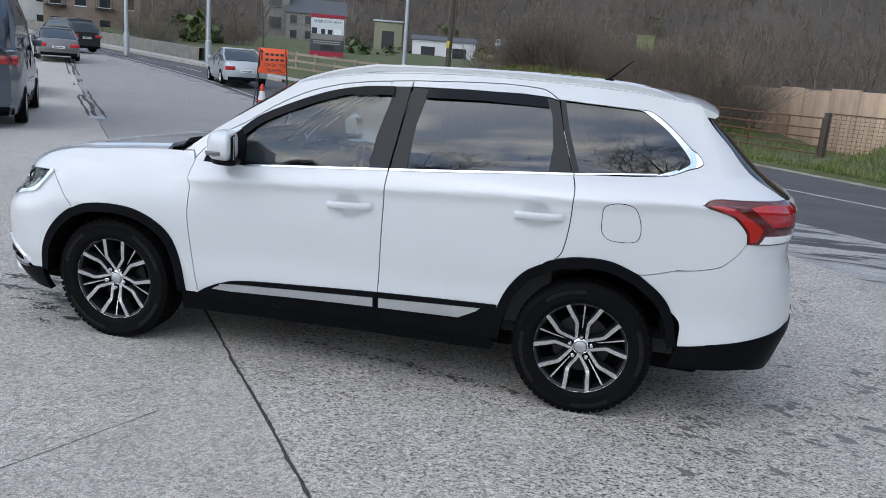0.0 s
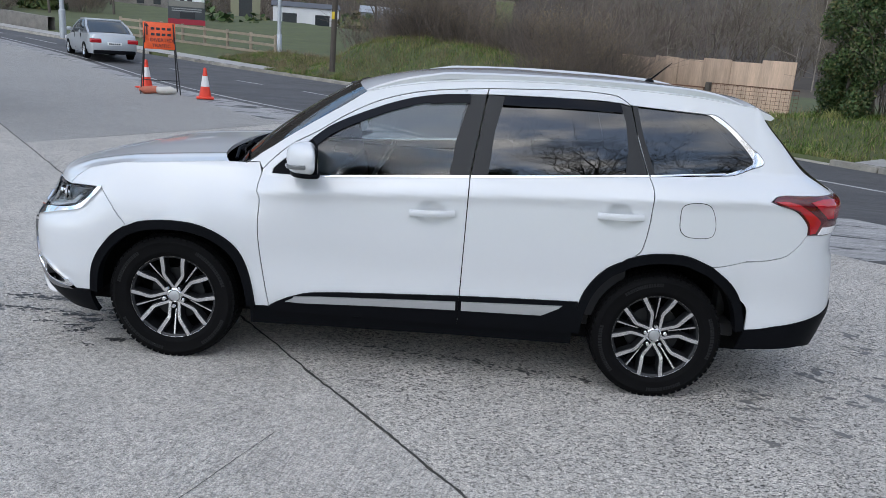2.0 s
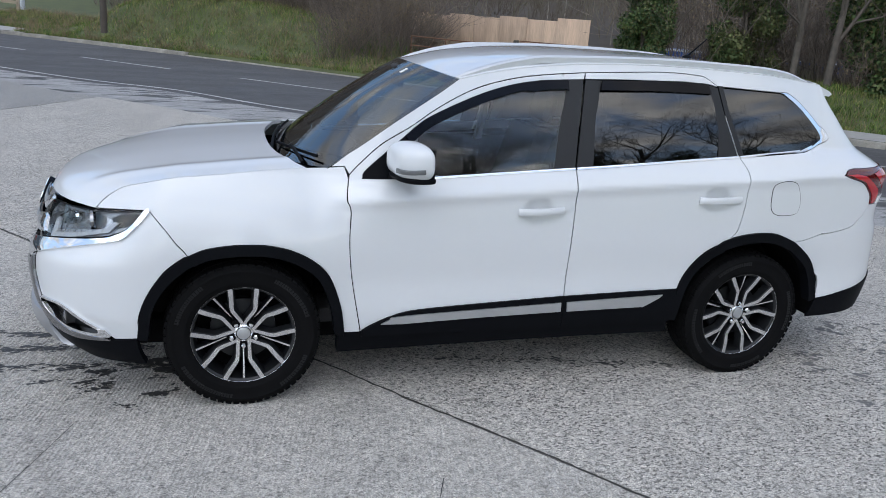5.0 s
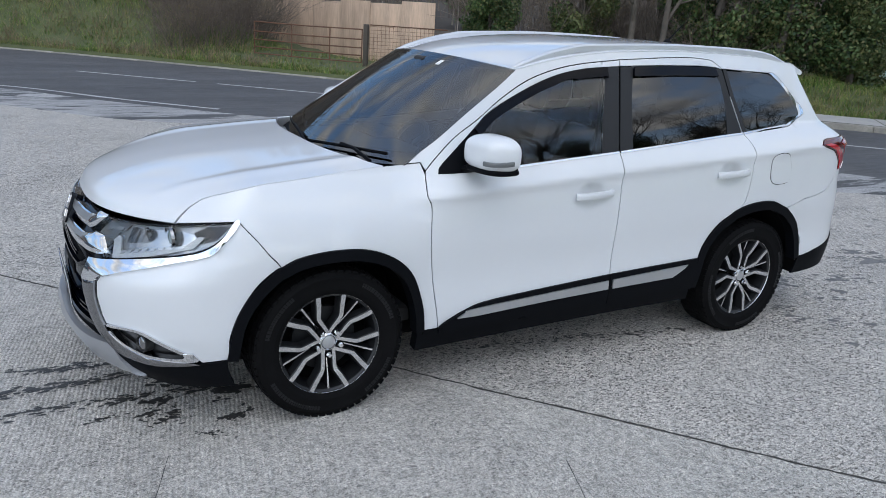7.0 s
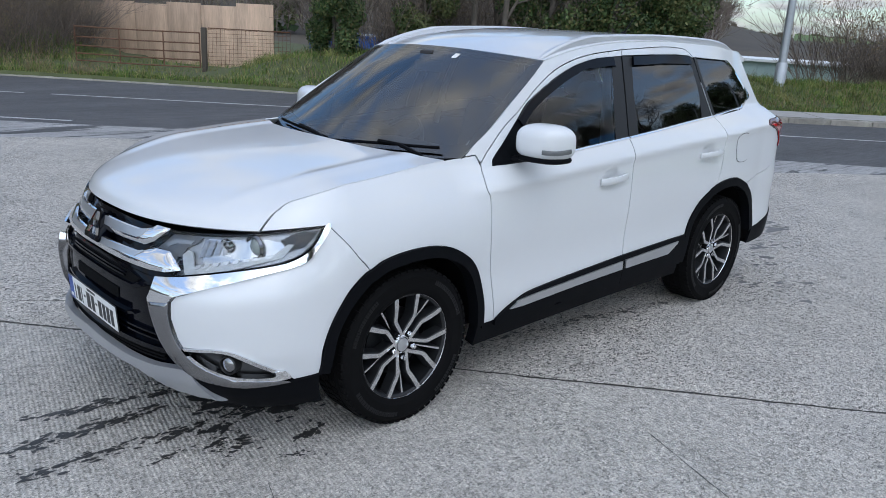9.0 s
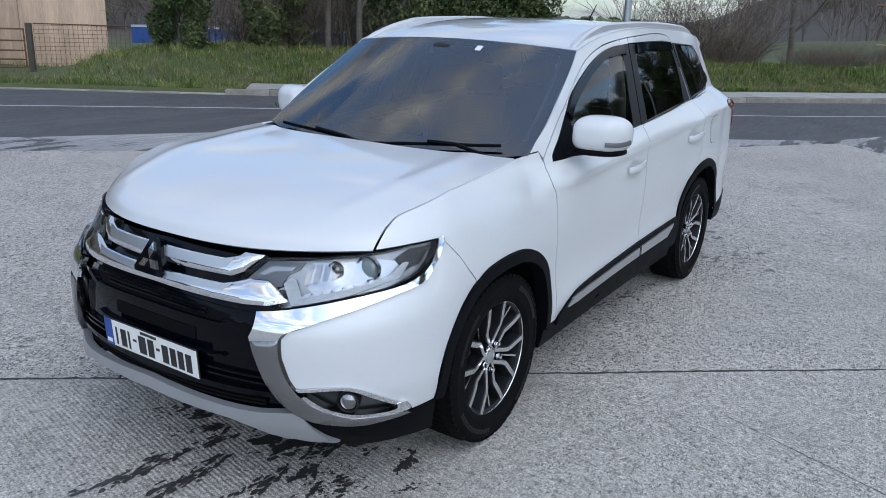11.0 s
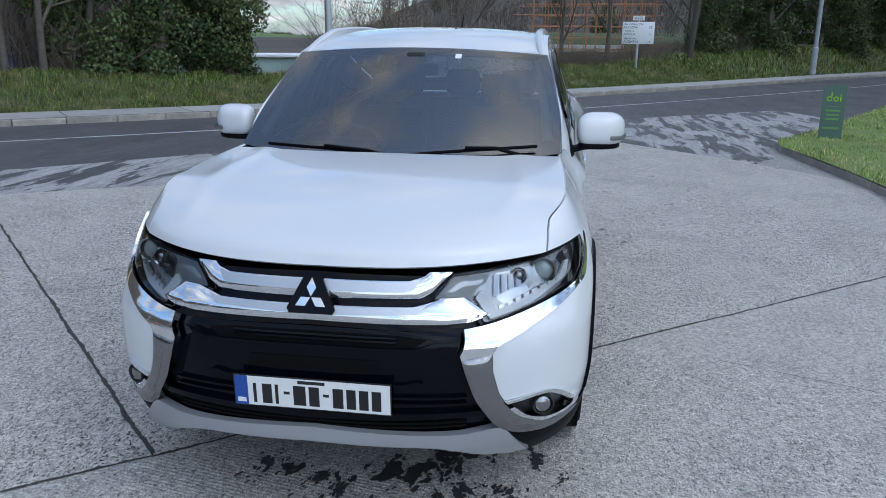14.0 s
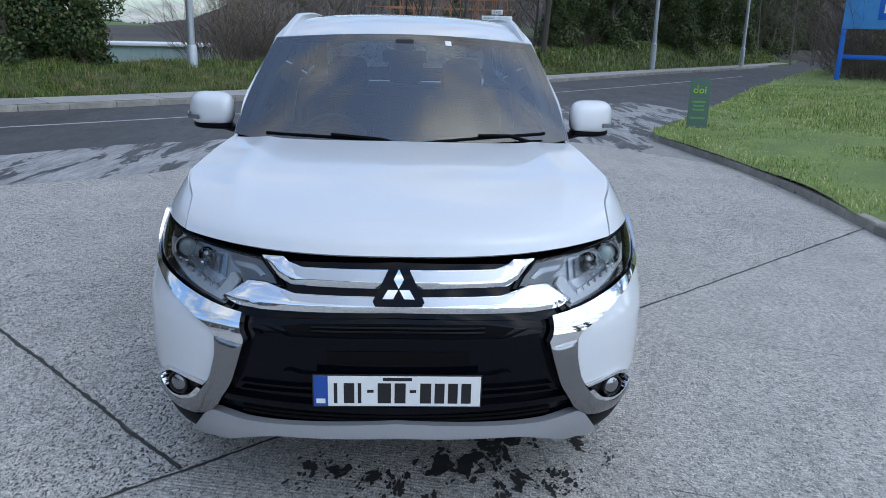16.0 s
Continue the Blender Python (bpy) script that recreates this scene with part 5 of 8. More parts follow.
def nose_skin(name, half, material, parent, label="", **kw):
    return skin(name, both(half), nose_rev, material, parent, label, step=kw.pop("step", 0.03), **kw)


grille = nose_skin("grille", [(0.0, 0.912), (0.42, 0.896), (0.50, 0.845), (0.54, 0.80), (0.52, 0.735), (0.0, 0.745)], PIANO, car, "black grille with two chrome bars", out=-0.035, depth=0.02)
nose_skin("bar", [(0.0, 0.884), (0.30, 0.880), (0.345, 0.892), (0.362, 0.905), (0.432, 0.902), (0.378, 0.846), (0.335, 0.827), (0.0, 0.829)], CHROME, grille, "upper chrome bar", out=-0.004, depth=0.04, crown=(0.010, 0.007), step=0.010)
nose_skin("bar_inlay", [(0.0, 0.880), (0.29, 0.876), (0.335, 0.885), (0.315, 0.853), (0.29, 0.846), (0.0, 0.848)], SATIN_METAL, grille, "satin silver inlay", out=0.007, depth=0.004)
nose_skin("bar", [(0.0, 0.806), (0.32, 0.803), (0.37, 0.815), (0.41, 0.828), (0.47, 0.828), (0.555, 0.772), (0.50, 0.757), (0.42, 0.753), (0.0, 0.760)], CHROME, grille, "lower chrome bar", out=0.0, depth=0.05, crown=(0.012, 0.008), step=0.010)
nose_skin("bar_inlay", [(0.0, 0.802), (0.31, 0.799), (0.36, 0.806), (0.33, 0.780), (0.0, 0.776)], SATIN_METAL, grille, "satin silver inlay", out=0.013, depth=0.004)
apron = nose_skin("lower_grille", [(0.0, 0.742), (0.478, 0.735), (0.474, 0.66), (0.50, 0.58), (0.535, 0.50), (0.58, 0.425), (0.62, 0.385), (0.585, 0.37), (0.0, 0.39)], PIANO, car, "gloss black lower grille panel", out=-0.030, depth=0.03)
nose_skin("grille_slot", [(0.0, 0.726), (0.28, 0.724), (0.37, 0.712), (0.33, 0.682), (0.0, 0.684)], INNER, apron, out=-0.027, depth=0.01)
nose_skin("grille_rib", [(0.0, 0.681), (0.34, 0.679), (0.42, 0.71), (0.47, 0.712), (0.36, 0.670), (0.0, 0.672)], PIANO, apron, out=-0.012, depth=0.03)
for zc in (0.714, 0.700):
    nose_skin("grille_slat", [(0.0, zc + 0.004), (0.27, zc + 0.003), (0.27, zc - 0.003), (0.0, zc - 0.003)], PIANO, apron, out=-0.018, depth=0.01)
nose_skin("grille_slot", [(0.0, 0.636), (0.22, 0.634), (0.22, 0.588), (0.0, 0.590)], INNER, apron, out=-0.026, depth=0.01)
nose_skin("grille_rib", [(0.0, 0.552), (0.30, 0.556), (0.34, 0.566), (0.36, 0.560), (0.31, 0.548), (0.0, 0.545)], PIANO, apron, out=-0.016, depth=0.02)
nose_skin("grille_rib", [(0.0, 0.452), (0.56, 0.462), (0.60, 0.445), (0.56, 0.440), (0.0, 0.428)], PIANO, apron, out=-0.008, depth=0.03)
for zc in (0.508, 0.486, 0.418, 0.404):
    nose_skin("grille_slat", [(0.0, zc + 0.005), (0.50, zc + 0.004), (0.50, zc - 0.003), (0.0, zc - 0.003)], PIANO if zc > 0.45 else INNER, apron, out=-0.014, depth=0.012)


def skid_crease(y):
    return tab(abs(y), [(0, 0.374), (0.36, 0.363), (0.46, 0.343), (0.53, 0.318), (0.62, 0.300), (0.69, 0.288)])


nose_skin("skid_plate", [(0.0, 0.410), (0.36, 0.395), (0.48, 0.390), (0.585, 0.394), (0.612, 0.386), (0.685, 0.275), (0.678, 0.246), (0.60, 0.266), (0.53, 0.288), (0.46, 0.322), (0.36, 0.346), (0.0, 0.357)], SILVER_PAINT, car, "silver painted skid plate", out=lambda a, b: 0.03 - 0.25 * max(0.0, b - skid_crease(a)) - 1.1 * max(0.0, skid_crease(a) - b), depth=0.03, step=0.012)
# badge: three rhombs on a dark base
badge = nose_skin("badge", [(0.0, 0.896), (0.028, 0.888), (0.078, 0.79), (0.070, 0.776), (0.0, 0.776)], PIANO, car, "three chrome rhombs on a dark base", out=0.022, depth=0.05)
c0 = (0.0, 0.826)
for k in range(3):
    a = math.pi / 2 + k * 2 * math.pi / 3
    r, w = 0.056, 0.0245
    d, q = (math.cos(a), math.sin(a)), (-math.sin(a), math.cos(a))
    loop = [(c0[0] + d[0] * 0.002, c0[1] + d[1] * 0.002), (c0[0] + d[0] * r / 2 + q[0] * w * 0.62, c0[1] + d[1] * r / 2 + q[1] * w * 0.62), (c0[0] + d[0] * r, c0[1] + d[1] * r), (c0[0] + d[0] * r / 2 - q[0] * w * 0.62, c0[1] + d[1] * r / 2 - q[1] * w * 0.62)]
    skin("badge_rhomb", loop, nose_rev, CHROME, badge, out=0.028, depth=0.008, step=0.02)

# number plate, its characters as plain bars
plate_m = Matrix.Translation((nose(0, 0.51)[0] + 0.006, 0.0, 0.513)) @ pose(0, 0, 0, 0, -4, 0)


def plate_box(name, lo, hi, d, material, parent, label="", bevel=0.0):
    return part(name, boxed((-d, lo[0], lo[1]), (-d + 0.004, hi[0], hi[1]), bevel, plate_m), material, parent, label)


plate = plate_box("number_plate", (-0.262, -0.056), (0.262, 0.056), 0.004, SATIN_BLACK, car, "white number plate with a blue end")
plate_box("plate_face", (-0.258, -0.052), (0.258, 0.052), 0.0055, PLATE_WHITE, plate)
plate_box("plate_band", (0.214, -0.052), (0.258, 0.052), 0.0065, PLATE_BLUE, plate)
xs = 0.196
for width, gap_ in ((0.012, 0.022), (0.036, 0.012), (0.012, 0.02), (0.022, 0.014), (0.046, 0.012), (0.038, 0.014), (0.022, 0.014), (0.038, 0.012), (0.034, 0.012), (0.034, 0.012), (0.034, 0.012)):
    width, gap_ = width * 0.90, gap_ * 0.90
    low = -0.005 if width < 0.021 and width > 0.015 else -0.042
    high = 0.005 if width < 0.021 and width > 0.015 else 0.028
    plate_box("plate_bar", (xs - width, low), (xs, high), 0.0062, PLATE_INK, plate)
    xs -= width + gap_
plate_box("plate_bar", (-0.045, 0.036), (0.045, 0.047), 0.0062, PLATE_INK, plate)
plate_box("plate_bar", (0.222, -0.042), (0.250, -0.026), 0.0072, PLATE_WHITE, plate)


# bonnet
def bonnet(s, v):
    """s from 0 at the nose to 1 at the windscreen, v across from -1 to 1."""
    s = min(max(s, -0.02), 1.02)
    i = s * (len(HOOD_GAP) - 1)
    chain = BONNET_EDGE
    k = min(max(s, 0.0), 1.0) * (len(chain) - 1)
    j = min(int(k), len(chain) - 2)
    f = k - j
    e = [chain[j][c] * (1 - f) + chain[j + 1][c] * f for c in range(3)]
    cx = tab(s, [(0, -2.222), (0.1, -2.185), (0.25, -2.08), (0.5, -1.82), (0.75, -1.52), (1.0, -1.19)])
    cz = tab(s, [(0, 0.916), (0.05, 0.950), (0.12, 0.975), (0.25, 1.008), (0.5, 1.068), (0.75, 1.108), (1.0, 1.136)])
    a = abs(v)
    x = cx + (e[0] - cx) * a ** 2.6
    z = cz + (e[2] - cz) * a ** 2.8
    z += 0.0065 * math.exp(-((a - 0.77) / 0.065) ** 2) * smooth(0.05, 0.4, s)
    z -= 0.002 * math.exp(-((a - 0.45) / 0.22) ** 2) * smooth(0.1, 0.5, s)
    return (x, v * abs(e[1]), z)


BONNET_EDGE = [flank(u, z) for u, z in spline(HOOD_GAP, 5)]
skin("bonnet", [(0.0, -0.995), (1.0, -0.995), (1.0, 0.995), (0.0, 0.995)], bonnet, PAINT, car, step=0.028, depth=0.02, gap=0.002)


def screen(a, t):
    """Windscreen: a across, t from the bottom to the top."""
    v = -a
    c = (-1.15 + 0.705 * t, 0.0, 1.075 + 0.503 * t)
    e = (-0.96 + 0.63 * t, 0.760 - 0.02 * t - 0.078 * t * t, 1.126 + 0.419 * t)
    k = 0.03 * 4 * t * (1 - t) * (1 - v * v)
    return (c[0] + (e[0] - c[0]) * v * v - 0.55 * k, e[1] * v, c[2] + (e[2] - c[2]) * v * v + 0.8 * k)


ws_loop = [(-1, 0.0), (1, 0.0), (1, 1), (-1, 1)]
skin("windscreen", ws_loop, screen, SCREEN_GLASS, car, "clear windscreen", step=0.08, depth=0.005)
skin("screen_border", ws_loop, screen, PIANO, car, "black printed edge of the windscreen", step=0.08, depth=0.004, out=-0.004, holes=[spline([(-0.90, 0.13), (0, 0.10), (0.90, 0.13), (0.945, 0.2), (0.925, 0.90), (0.88, 0.945), (0, 0.96), (-0.88, 0.945), (-0.925, 0.90), (-0.945, 0.2)], 4, True)])


def roof(x, v):
    i = 0
    ze = tab(x, ROOF_EDGE)
    zc = tab(x, [(-0.46, 1.566), (-0.3, 1.610), (-0.1, 1.650), (0.15, 1.678), (0.5, 1.693), (1.0, 1.692), (1.5, 1.668), (1.76, 1.640)])
    a = abs(v)
    xx = x
    if x < -0.1:
        xx = x + (0.118 * v * v) * smooth(-0.1, -0.44, x)
        ze = tab(xx, ROOF_EDGE)
    return (xx, v * (half_width(xx, ze) + 0.002), ze + (zc - ze) * (1 - a ** 2.6))


skin("roof", [(-0.446, -1), (1.74, -1), (1.74, 1), (-0.446, 1)], roof, PAINT, car, step=0.05, depth=0.02)


def tail(y, z):
    u, _ = by_y_tail(abs(y), z)
    return (flank(u, z)[0], y, z)


skin("tailgate", both([(0.0, 1.20), (0.63, 1.19), (0.62, 0.98), (0.58, 0.80), (0.0, 0.80)]), tail, PAINT, car, gap=0.003, step=0.04)
skin("rear_window", both([(0.0, 1.56), (0.60, 1.55), (0.625, 1.43), (0.64, 1.30), (0.64, 1.20), (0.0, 1.205)]), tail, DARK_GLASS, car, "dark rear window", out=-0.004, step=0.04, depth=0.006)
# roof spoiler
bm = bmesh.new()
sect = []
for k in range(17):
    v = -1 + k / 8
    y = 0.622 * v
    sw = 0.03 * v * v
    zt = 1.638 - 0.032 * abs(v) ** 2.6
    ring_ = [(1.72, zt + 0.006), (1.80 - sw, zt - 0.010), (1.865 - sw, zt - 0.034), (1.885 - sw, zt - 0.048), (1.87 - sw, zt - 0.062), (1.76, zt - 0.055)]
    sect.append([bm.verts.new((x, y, z)) for x, z in ring_])
for a, b in zip(sect, sect[1:]):
    for j in range(6):
        bm.faces.new((a[j], a[(j + 1) % 6], b[(j + 1) % 6], b[j]))
bm.faces.new(sect[0])
bm.faces.new(sect[-1][::-1])
part("roof_spoiler", bm, PAINT, car)
# roof rails
for s in (-1, 1):
    path = spline([(-0.335, 0.630, 1.545), (-0.25, 0.622, 1.574), (-0.13, 0.612, 1.612), (0.02, 0.604, 1.645), (0.17, 0.60, 1.663), (0.75, 0.60, 1.680), (1.3, 0.60, 1.671), (1.52, 0.60, 1.652), (1.68, 0.605, 1.612)], 5)
    pts = [(x, s * y, z) for x, y, z in path]
    n = len(pts)
    sc = [0.55 + 0.45 * smooth(0, 0.12, k / (n - 1)) * smooth(1.0, 0.9, k / (n - 1)) for k in range(n)]
    sec = [(0.019 * a, 0.014 * b) for a, b in ((-1, -1.6), (-1, 0.3), (-0.6, 1), (0.4, 1.05), (1, 0.4), (1, -1.6))]
    rail = part("roof_rail", sweep(pts, sec, scale=sc), RAIL_SILVER, car, "bright silver roof rail")
# aerial
part("aerial", sweep([(1.30, 0.0, 1.69), (1.42, 0.0, 1.80)], ring_section(0.004, 6), scale=[1.5, 0.7]), BLACK_TRIM, car)
bm = revolve([(0.03, 1.672), (0.026, 1.69), (0.012, 1.70), (0, 1.702)], 12, "z")
bmesh.ops.translate(bm, verts=bm.verts, vec=(1.30, 0, 0))
part("aerial_base", bm, BLACK_TRIM, car)

# tow ball
tow = part("tow_bar", sweep(spline([(2.2, 0, 0.36), (2.38, 0, 0.37), (2.45, 0, 0.42), (2.455, 0, 0.47)], 5), ring_section(0.018, 8)), BLACK_TRIM, car, "black tow ball")
bm = bmesh.new()
bmesh.ops.create_uvsphere(bm, u_segments=14, v_segments=10, radius=0.028, matrix=Matrix.Translation((2.455, 0, 0.49)))
part("tow_ball", bm, BLACK_TRIM, tow)

# dark shell behind the panel gaps and under the car
for flip in (False, True):
    skin("inner_shell", X([(-1.78, 0.36), (-1.70, 0.66), (-1.35, 0.83), (-0.95, 0.66), (-0.86, 0.30), (0.87, 0.30), (0.95, 0.66), (1.33, 0.86), (1.70, 0.70), (1.80, 0.40)]) + [by_y_tail(0.1, 0.40), by_y_tail(0.1, 0.95)] + X([(2.0, 1.18), (1.2, 1.20), (0.0, 1.10), (-0.9, 1.06), (-1.6, 1.02)]) + [by_y(0.5, 0.9), by_y(0.1, 0.85), by_y(0.1, 0.40)], flank, INNER, car, out=-0.05, depth=0.0, step=0.08, flip=flip)
part("underbody", boxed((-2.0, -0.62, 0.22), (1.95, 0.62, 0.36), 0.03), INNER, car)
part("engine_wall", boxed((-2.0, -0.60, 0.36), (-0.98, 0.60, 0.88), 0.05), INNER, car)
part("cabin_floor", boxed((-0.98, -0.72, 0.34), (2.0, 0.72, 0.42), 0.02), CABIN, car)
# cowl, wipers
skin("cowl", [(-0.98, -0.10), (0.98, -0.10), (0.98, 0.10), (-0.98, 0.10)], screen, BLACK_TRIM, car, out=-0.012, step=0.08, depth=0.02)
for y0, y1, t0 in ((-0.66, -0.02, 0.055), (0.02, 0.62, 0.045)):
    pts = [Vector(screen(-(y0 + (y1 - y0) * k / 8) / 0.775, t0 + 0.02 * math.sin(math.pi * k / 8) - 0.02 * (k / 8))) + Vector((-0.012, 0, 0.02)) for k in range(9)]
    w = part("wiper", sweep(pts, ring_section(0.005, 6, 0.008)), BLACK_TRIM, car, "black wiper blade")
    mid = pts[4]
    base = Vector(screen(-(y0 * 0.75 + y1 * 0.25 - 0.12 if y0 < 0 else y0 - 0.15) / 0.775, -0.01)) + Vector((-0.02, 0, 0.015))
    part("wiper_arm", sweep([base, (base + mid) / 2 + Vector((-0.01, 0, 0.025)), mid + Vector((-0.004, 0, 0.012))], ring_section(0.009, 6)), BLACK_TRIM, w)

# door mirrors
REPEATER = plain("smoked_repeater", (0.11, 0.115, 0.12), 0.12, vary=0.1, coat=0.6)
for s in (-1, 1):
    mir = new("door_mirror")
    mir.parent = car
    bm = bmesh.new()
    bmesh.ops.create_uvsphere(bm, u_segments=32, v_segments=24, radius=1.0)
    for v in bm.verts:
        x, y, z = v.co
        sq = lambda t, p: math.copysign(abs(t) ** p, t)
        fx = sq(x, 0.82) * (0.104 if x < 0 else 0.050) * (1 - 0.22 * max(0.0, y)) + 0.046 * y
        fz = sq(z, 0.60) * (0.086 if z > 0 else 0.080) * (1 - 0.14 * max(0.0, y) ** 2)
        v.co = Vector((fx - 0.590, s * (sq(y, 0.60) * 0.118 + 0.945), fz + 1.198))
    part("mirror_shell", bm, PAINT, mir, "white shell")
    bm = bmesh.new()
    bmesh.ops.create_uvsphere(bm, u_segments=24, v_segments=16, radius=1.0)
    for v in bm.verts:
        x, y, z = v.co
        sq = lambda t, p: math.copysign(abs(t) ** p, t)
        v.co = Vector((sq(x, 0.7) * 0.078 + 0.040 * y - 0.598, s * (sq(y, 0.7) * 0.104 + 0.938), sq(z, 0.6) * 0.020 + 1.124))
    part("mirror_skirt", bm, BLACK_TRIM, mir)
    part("mirror_frame", boxed((-0.004, -0.086, -0.064), (0.006, 0.086, 0.064), 0.004, pose(-0.553, s * 0.945, 1.198, 0, 0, -s * 22)), BLACK_TRIM, mir)
    part("mirror_glass", boxed((0.004, -0.079, -0.057), (0.0085, 0.079, 0.057), 0.002, pose(-0.553, s * 0.945, 1.198, 0, 0, -s * 22)), CHROME, mir)
    pts = [(-0.683, s * 0.990, 1.166), (-0.668, s * 1.022, 1.166), (-0.642, s * 1.046, 1.167), (-0.605, s * 1.060, 1.170), (-0.570, s * 1.064, 1.173)]
    part("repeater", sweep(spline(pts, 4), ring_section(0.006, 6, 0.012)), REPEATER, mir, "smoked indicator lens")
    part("mirror_foot", sweep([(-0.66, s * 0.80, 1.105), (-0.64, s * 0.85, 1.115), (-0.61, s * 0.90, 1.122)], ring_section(0.035, 8, 0.018)), BLACK_TRIM, mir)


# wheels
def spoke(bm, path, w0, w1, y0, y1):
    """A spoke: a bar along (radius, angle) points, wide w0 to w1, its face from y0 to y1."""
    pts = [Vector((r * math.cos(a), 0, r * math.sin(a))) for r, a in path]
    n = len(pts)
    rings = []
    for i, p in enumerate(pts):
        d = (pts[min(i + 1, n - 1)] - pts[max(i - 1, 0)]).normalized()
        q = Vector((-d.z, 0, d.x))
        t = i / (n - 1)
        w, y = w0 + (w1 - w0) * t, y0 + (y1 - y0) * t
        rings.append([bm.verts.new(p + q * a * w + Vector((0, b, 0))) for a, b in ((-0.5, y + 0.004), (-0.36, y), (0.36, y), (0.5, y + 0.004), (0.7, y + 0.05), (-0.7, y + 0.05))])
    for a, b in zip(rings, rings[1:]):
        for j in range(6):
            f = bm.faces.new((a[j], a[(j + 1) % 6], b[(j + 1) % 6], b[j]))
            f.material_index = 0 if j == 1 else 1


def make_wheel():
    w = new("wheel")
    # tyre with shoulder blocks
    prof = [(0.236, 0.085), (0.236, -0.092), (0.246, -0.099), (0.258, -0.1035), (0.262, -0.106), (0.266, -0.1055), (0.29, -0.109), (0.312, -0.1085), (0.315, -0.1105), (0.320, -0.1095), (0.323, -0.106), (0.335, -0.100), (0.346, -0.086), (0.352, -0.06), (0.353, 0.0), (0.352, 0.06), (0.346, 0.086), (0.318, 0.107), (0.27, 0.104)]
    bm = revolve(prof, 120, "y", closed=True)
    part("tyre", bm, RUBBER, w, "worn black tyre", angle=60)
    tread = bmesh.new()
    for k in range(60):
        a = 2 * math.pi * k / 60
        m = Matrix.Rotation(-a, 4, "Y")
        for y0, y1, r1, sh in ((-0.099, -0.058, 0.3545, 0.0), (-0.05, -0.016, 0.3555, 0.5), (-0.010, 0.026, 0.356, 0.2), (0.034, 0.09, 0.355, 0.6)):
            mm = Matrix.Rotation(-a - sh * 2 * math.pi / 60, 4, "Y")
            box(tread, (0.338, y0, -0.0135), (r1 if y0 > -0.09 else 0.349, y1, 0.0135), 0.0, mm)
    part("tread", tread, RUBBER, w)
    rng = random.Random(5)
    for arc0, arc1 in ((0.3, 1.1), (2.2, 2.9), (3.6, 4.5), (5.3, 5.9)):
        a = arc0
        letters = bmesh.new()
        last = None
        while a < arc1:
            b = rng.uniform(0.03, 0.06)
            for t, r0, r1 in ((a, 0.292, 0.312), (a + b * 0.8, 0.292, 0.312), (a + b * 0.8, 0.296, 0.298), (a + b, 0.296, 0.298)):
                row = [letters.verts.new((r * math.cos(t), -0.1105, r * math.sin(t))) for r in (r0, r1)]
                if last:
                    letters.faces.new((last[0], row[0], row[1], last[1]))
                last = row
            a += b
        part("sidewall_mark", letters, RUBBER_MARK, w, "moulded lettering band")
    rim = revolve([(0.238, 0.09), (0.222, 0.06), (0.216, -0.03), (0.224, -0.080), (0.236, -0.089), (0.243, -0.092), (0.243, -0.084), (0.238, -0.07)], 72, "y")
    part("rim", rim, ALLOY_DARK, w)
    part("rim_lip", revolve([(0.2335, -0.086), (0.2355, -0.0915), (0.2405, -0.0945), (0.244, -0.093), (0.240, -0.088)], 72, "y"), ALLOY, w)
    part("brake_disc", revolve([(0.0, -0.005), (0.15, -0.005), (0.15, 0.02), (0.0, 0.02)], 40, "y"), ALLOY_DARK, w)
    part("wheel_back", revolve([(0.0, 0.045), (0.225, 0.045)], 32, "y"), INNER, w)
    bm = bmesh.new()
    for k in range(5):
        c = -math.pi / 2 + k * 2 * math.pi / 5
        for s in (-1, 1):
            spoke(bm, [(0.040, c + s * 0.60), (0.056, c + s * 0.47), (0.078, c + s * 0.345), (0.100, c + s * 0.272), (0.122, c + s * 0.232), (0.134, c + s * 0.232), (0.146, c + s * 0.256), (0.166, c + s * 0.300), (0.195, c + s * 0.340), (0.234, c + s * 0.372)], 0.0195, 0.029, -0.064, -0.089)
        spoke(bm, [(0.070, c), (0.12, c), (0.17, c), (0.233, c)], 0.005, 0.013, -0.040, -0.078)
    me_sp = part("spokes", bm, ALLOY, w, "two-tone machined spokes", angle=25)
    me_sp.data.materials.append(ALLOY_DARK)
    part("hub", revolve([(0.066, 0.0), (0.056, -0.048), (0.044, -0.064), (0.034, -0.068)], 40, "y"), ALLOY, w)
    part("hub_cap", revolve([(0.031, -0.064), (0.030, -0.070), (0.022, -0.073), (0.0, -0.075)], 32, "y"), SATIN_METAL, w)
    for k in range(5):
        a = -math.pi / 2 + k * 2 * math.pi / 5
        m = Matrix.Translation((0.0575 * math.cos(a), 0, 0.0575 * math.sin(a)))
        bm = revolve([(0.0125, -0.05), (0.0125, -0.076), (0.009, -0.088), (0.0, -0.090)], 6, "y")
        bmesh.ops.transform(bm, matrix=m, verts=bm.verts)
        # near-black disc proud of the spokes, stands for the shade round each nut
        shade_disc = revolve([(0.0185, -0.04), (0.0185, -0.0662), (0.016, -0.0672), (0.0, -0.0672)], 16, "y")
        bmesh.ops.transform(shade_disc, matrix=m, verts=shade_disc.verts)
        part("nut_shade", shade_disc, INNER, w)
        part("wheel_nut", bm, CHROME, w)
    return w


wheel = make_wheel()
wheel.parent = car
wheel.matrix_basis = pose(1.335, -0.775, 0.356, 0, 36, 0)
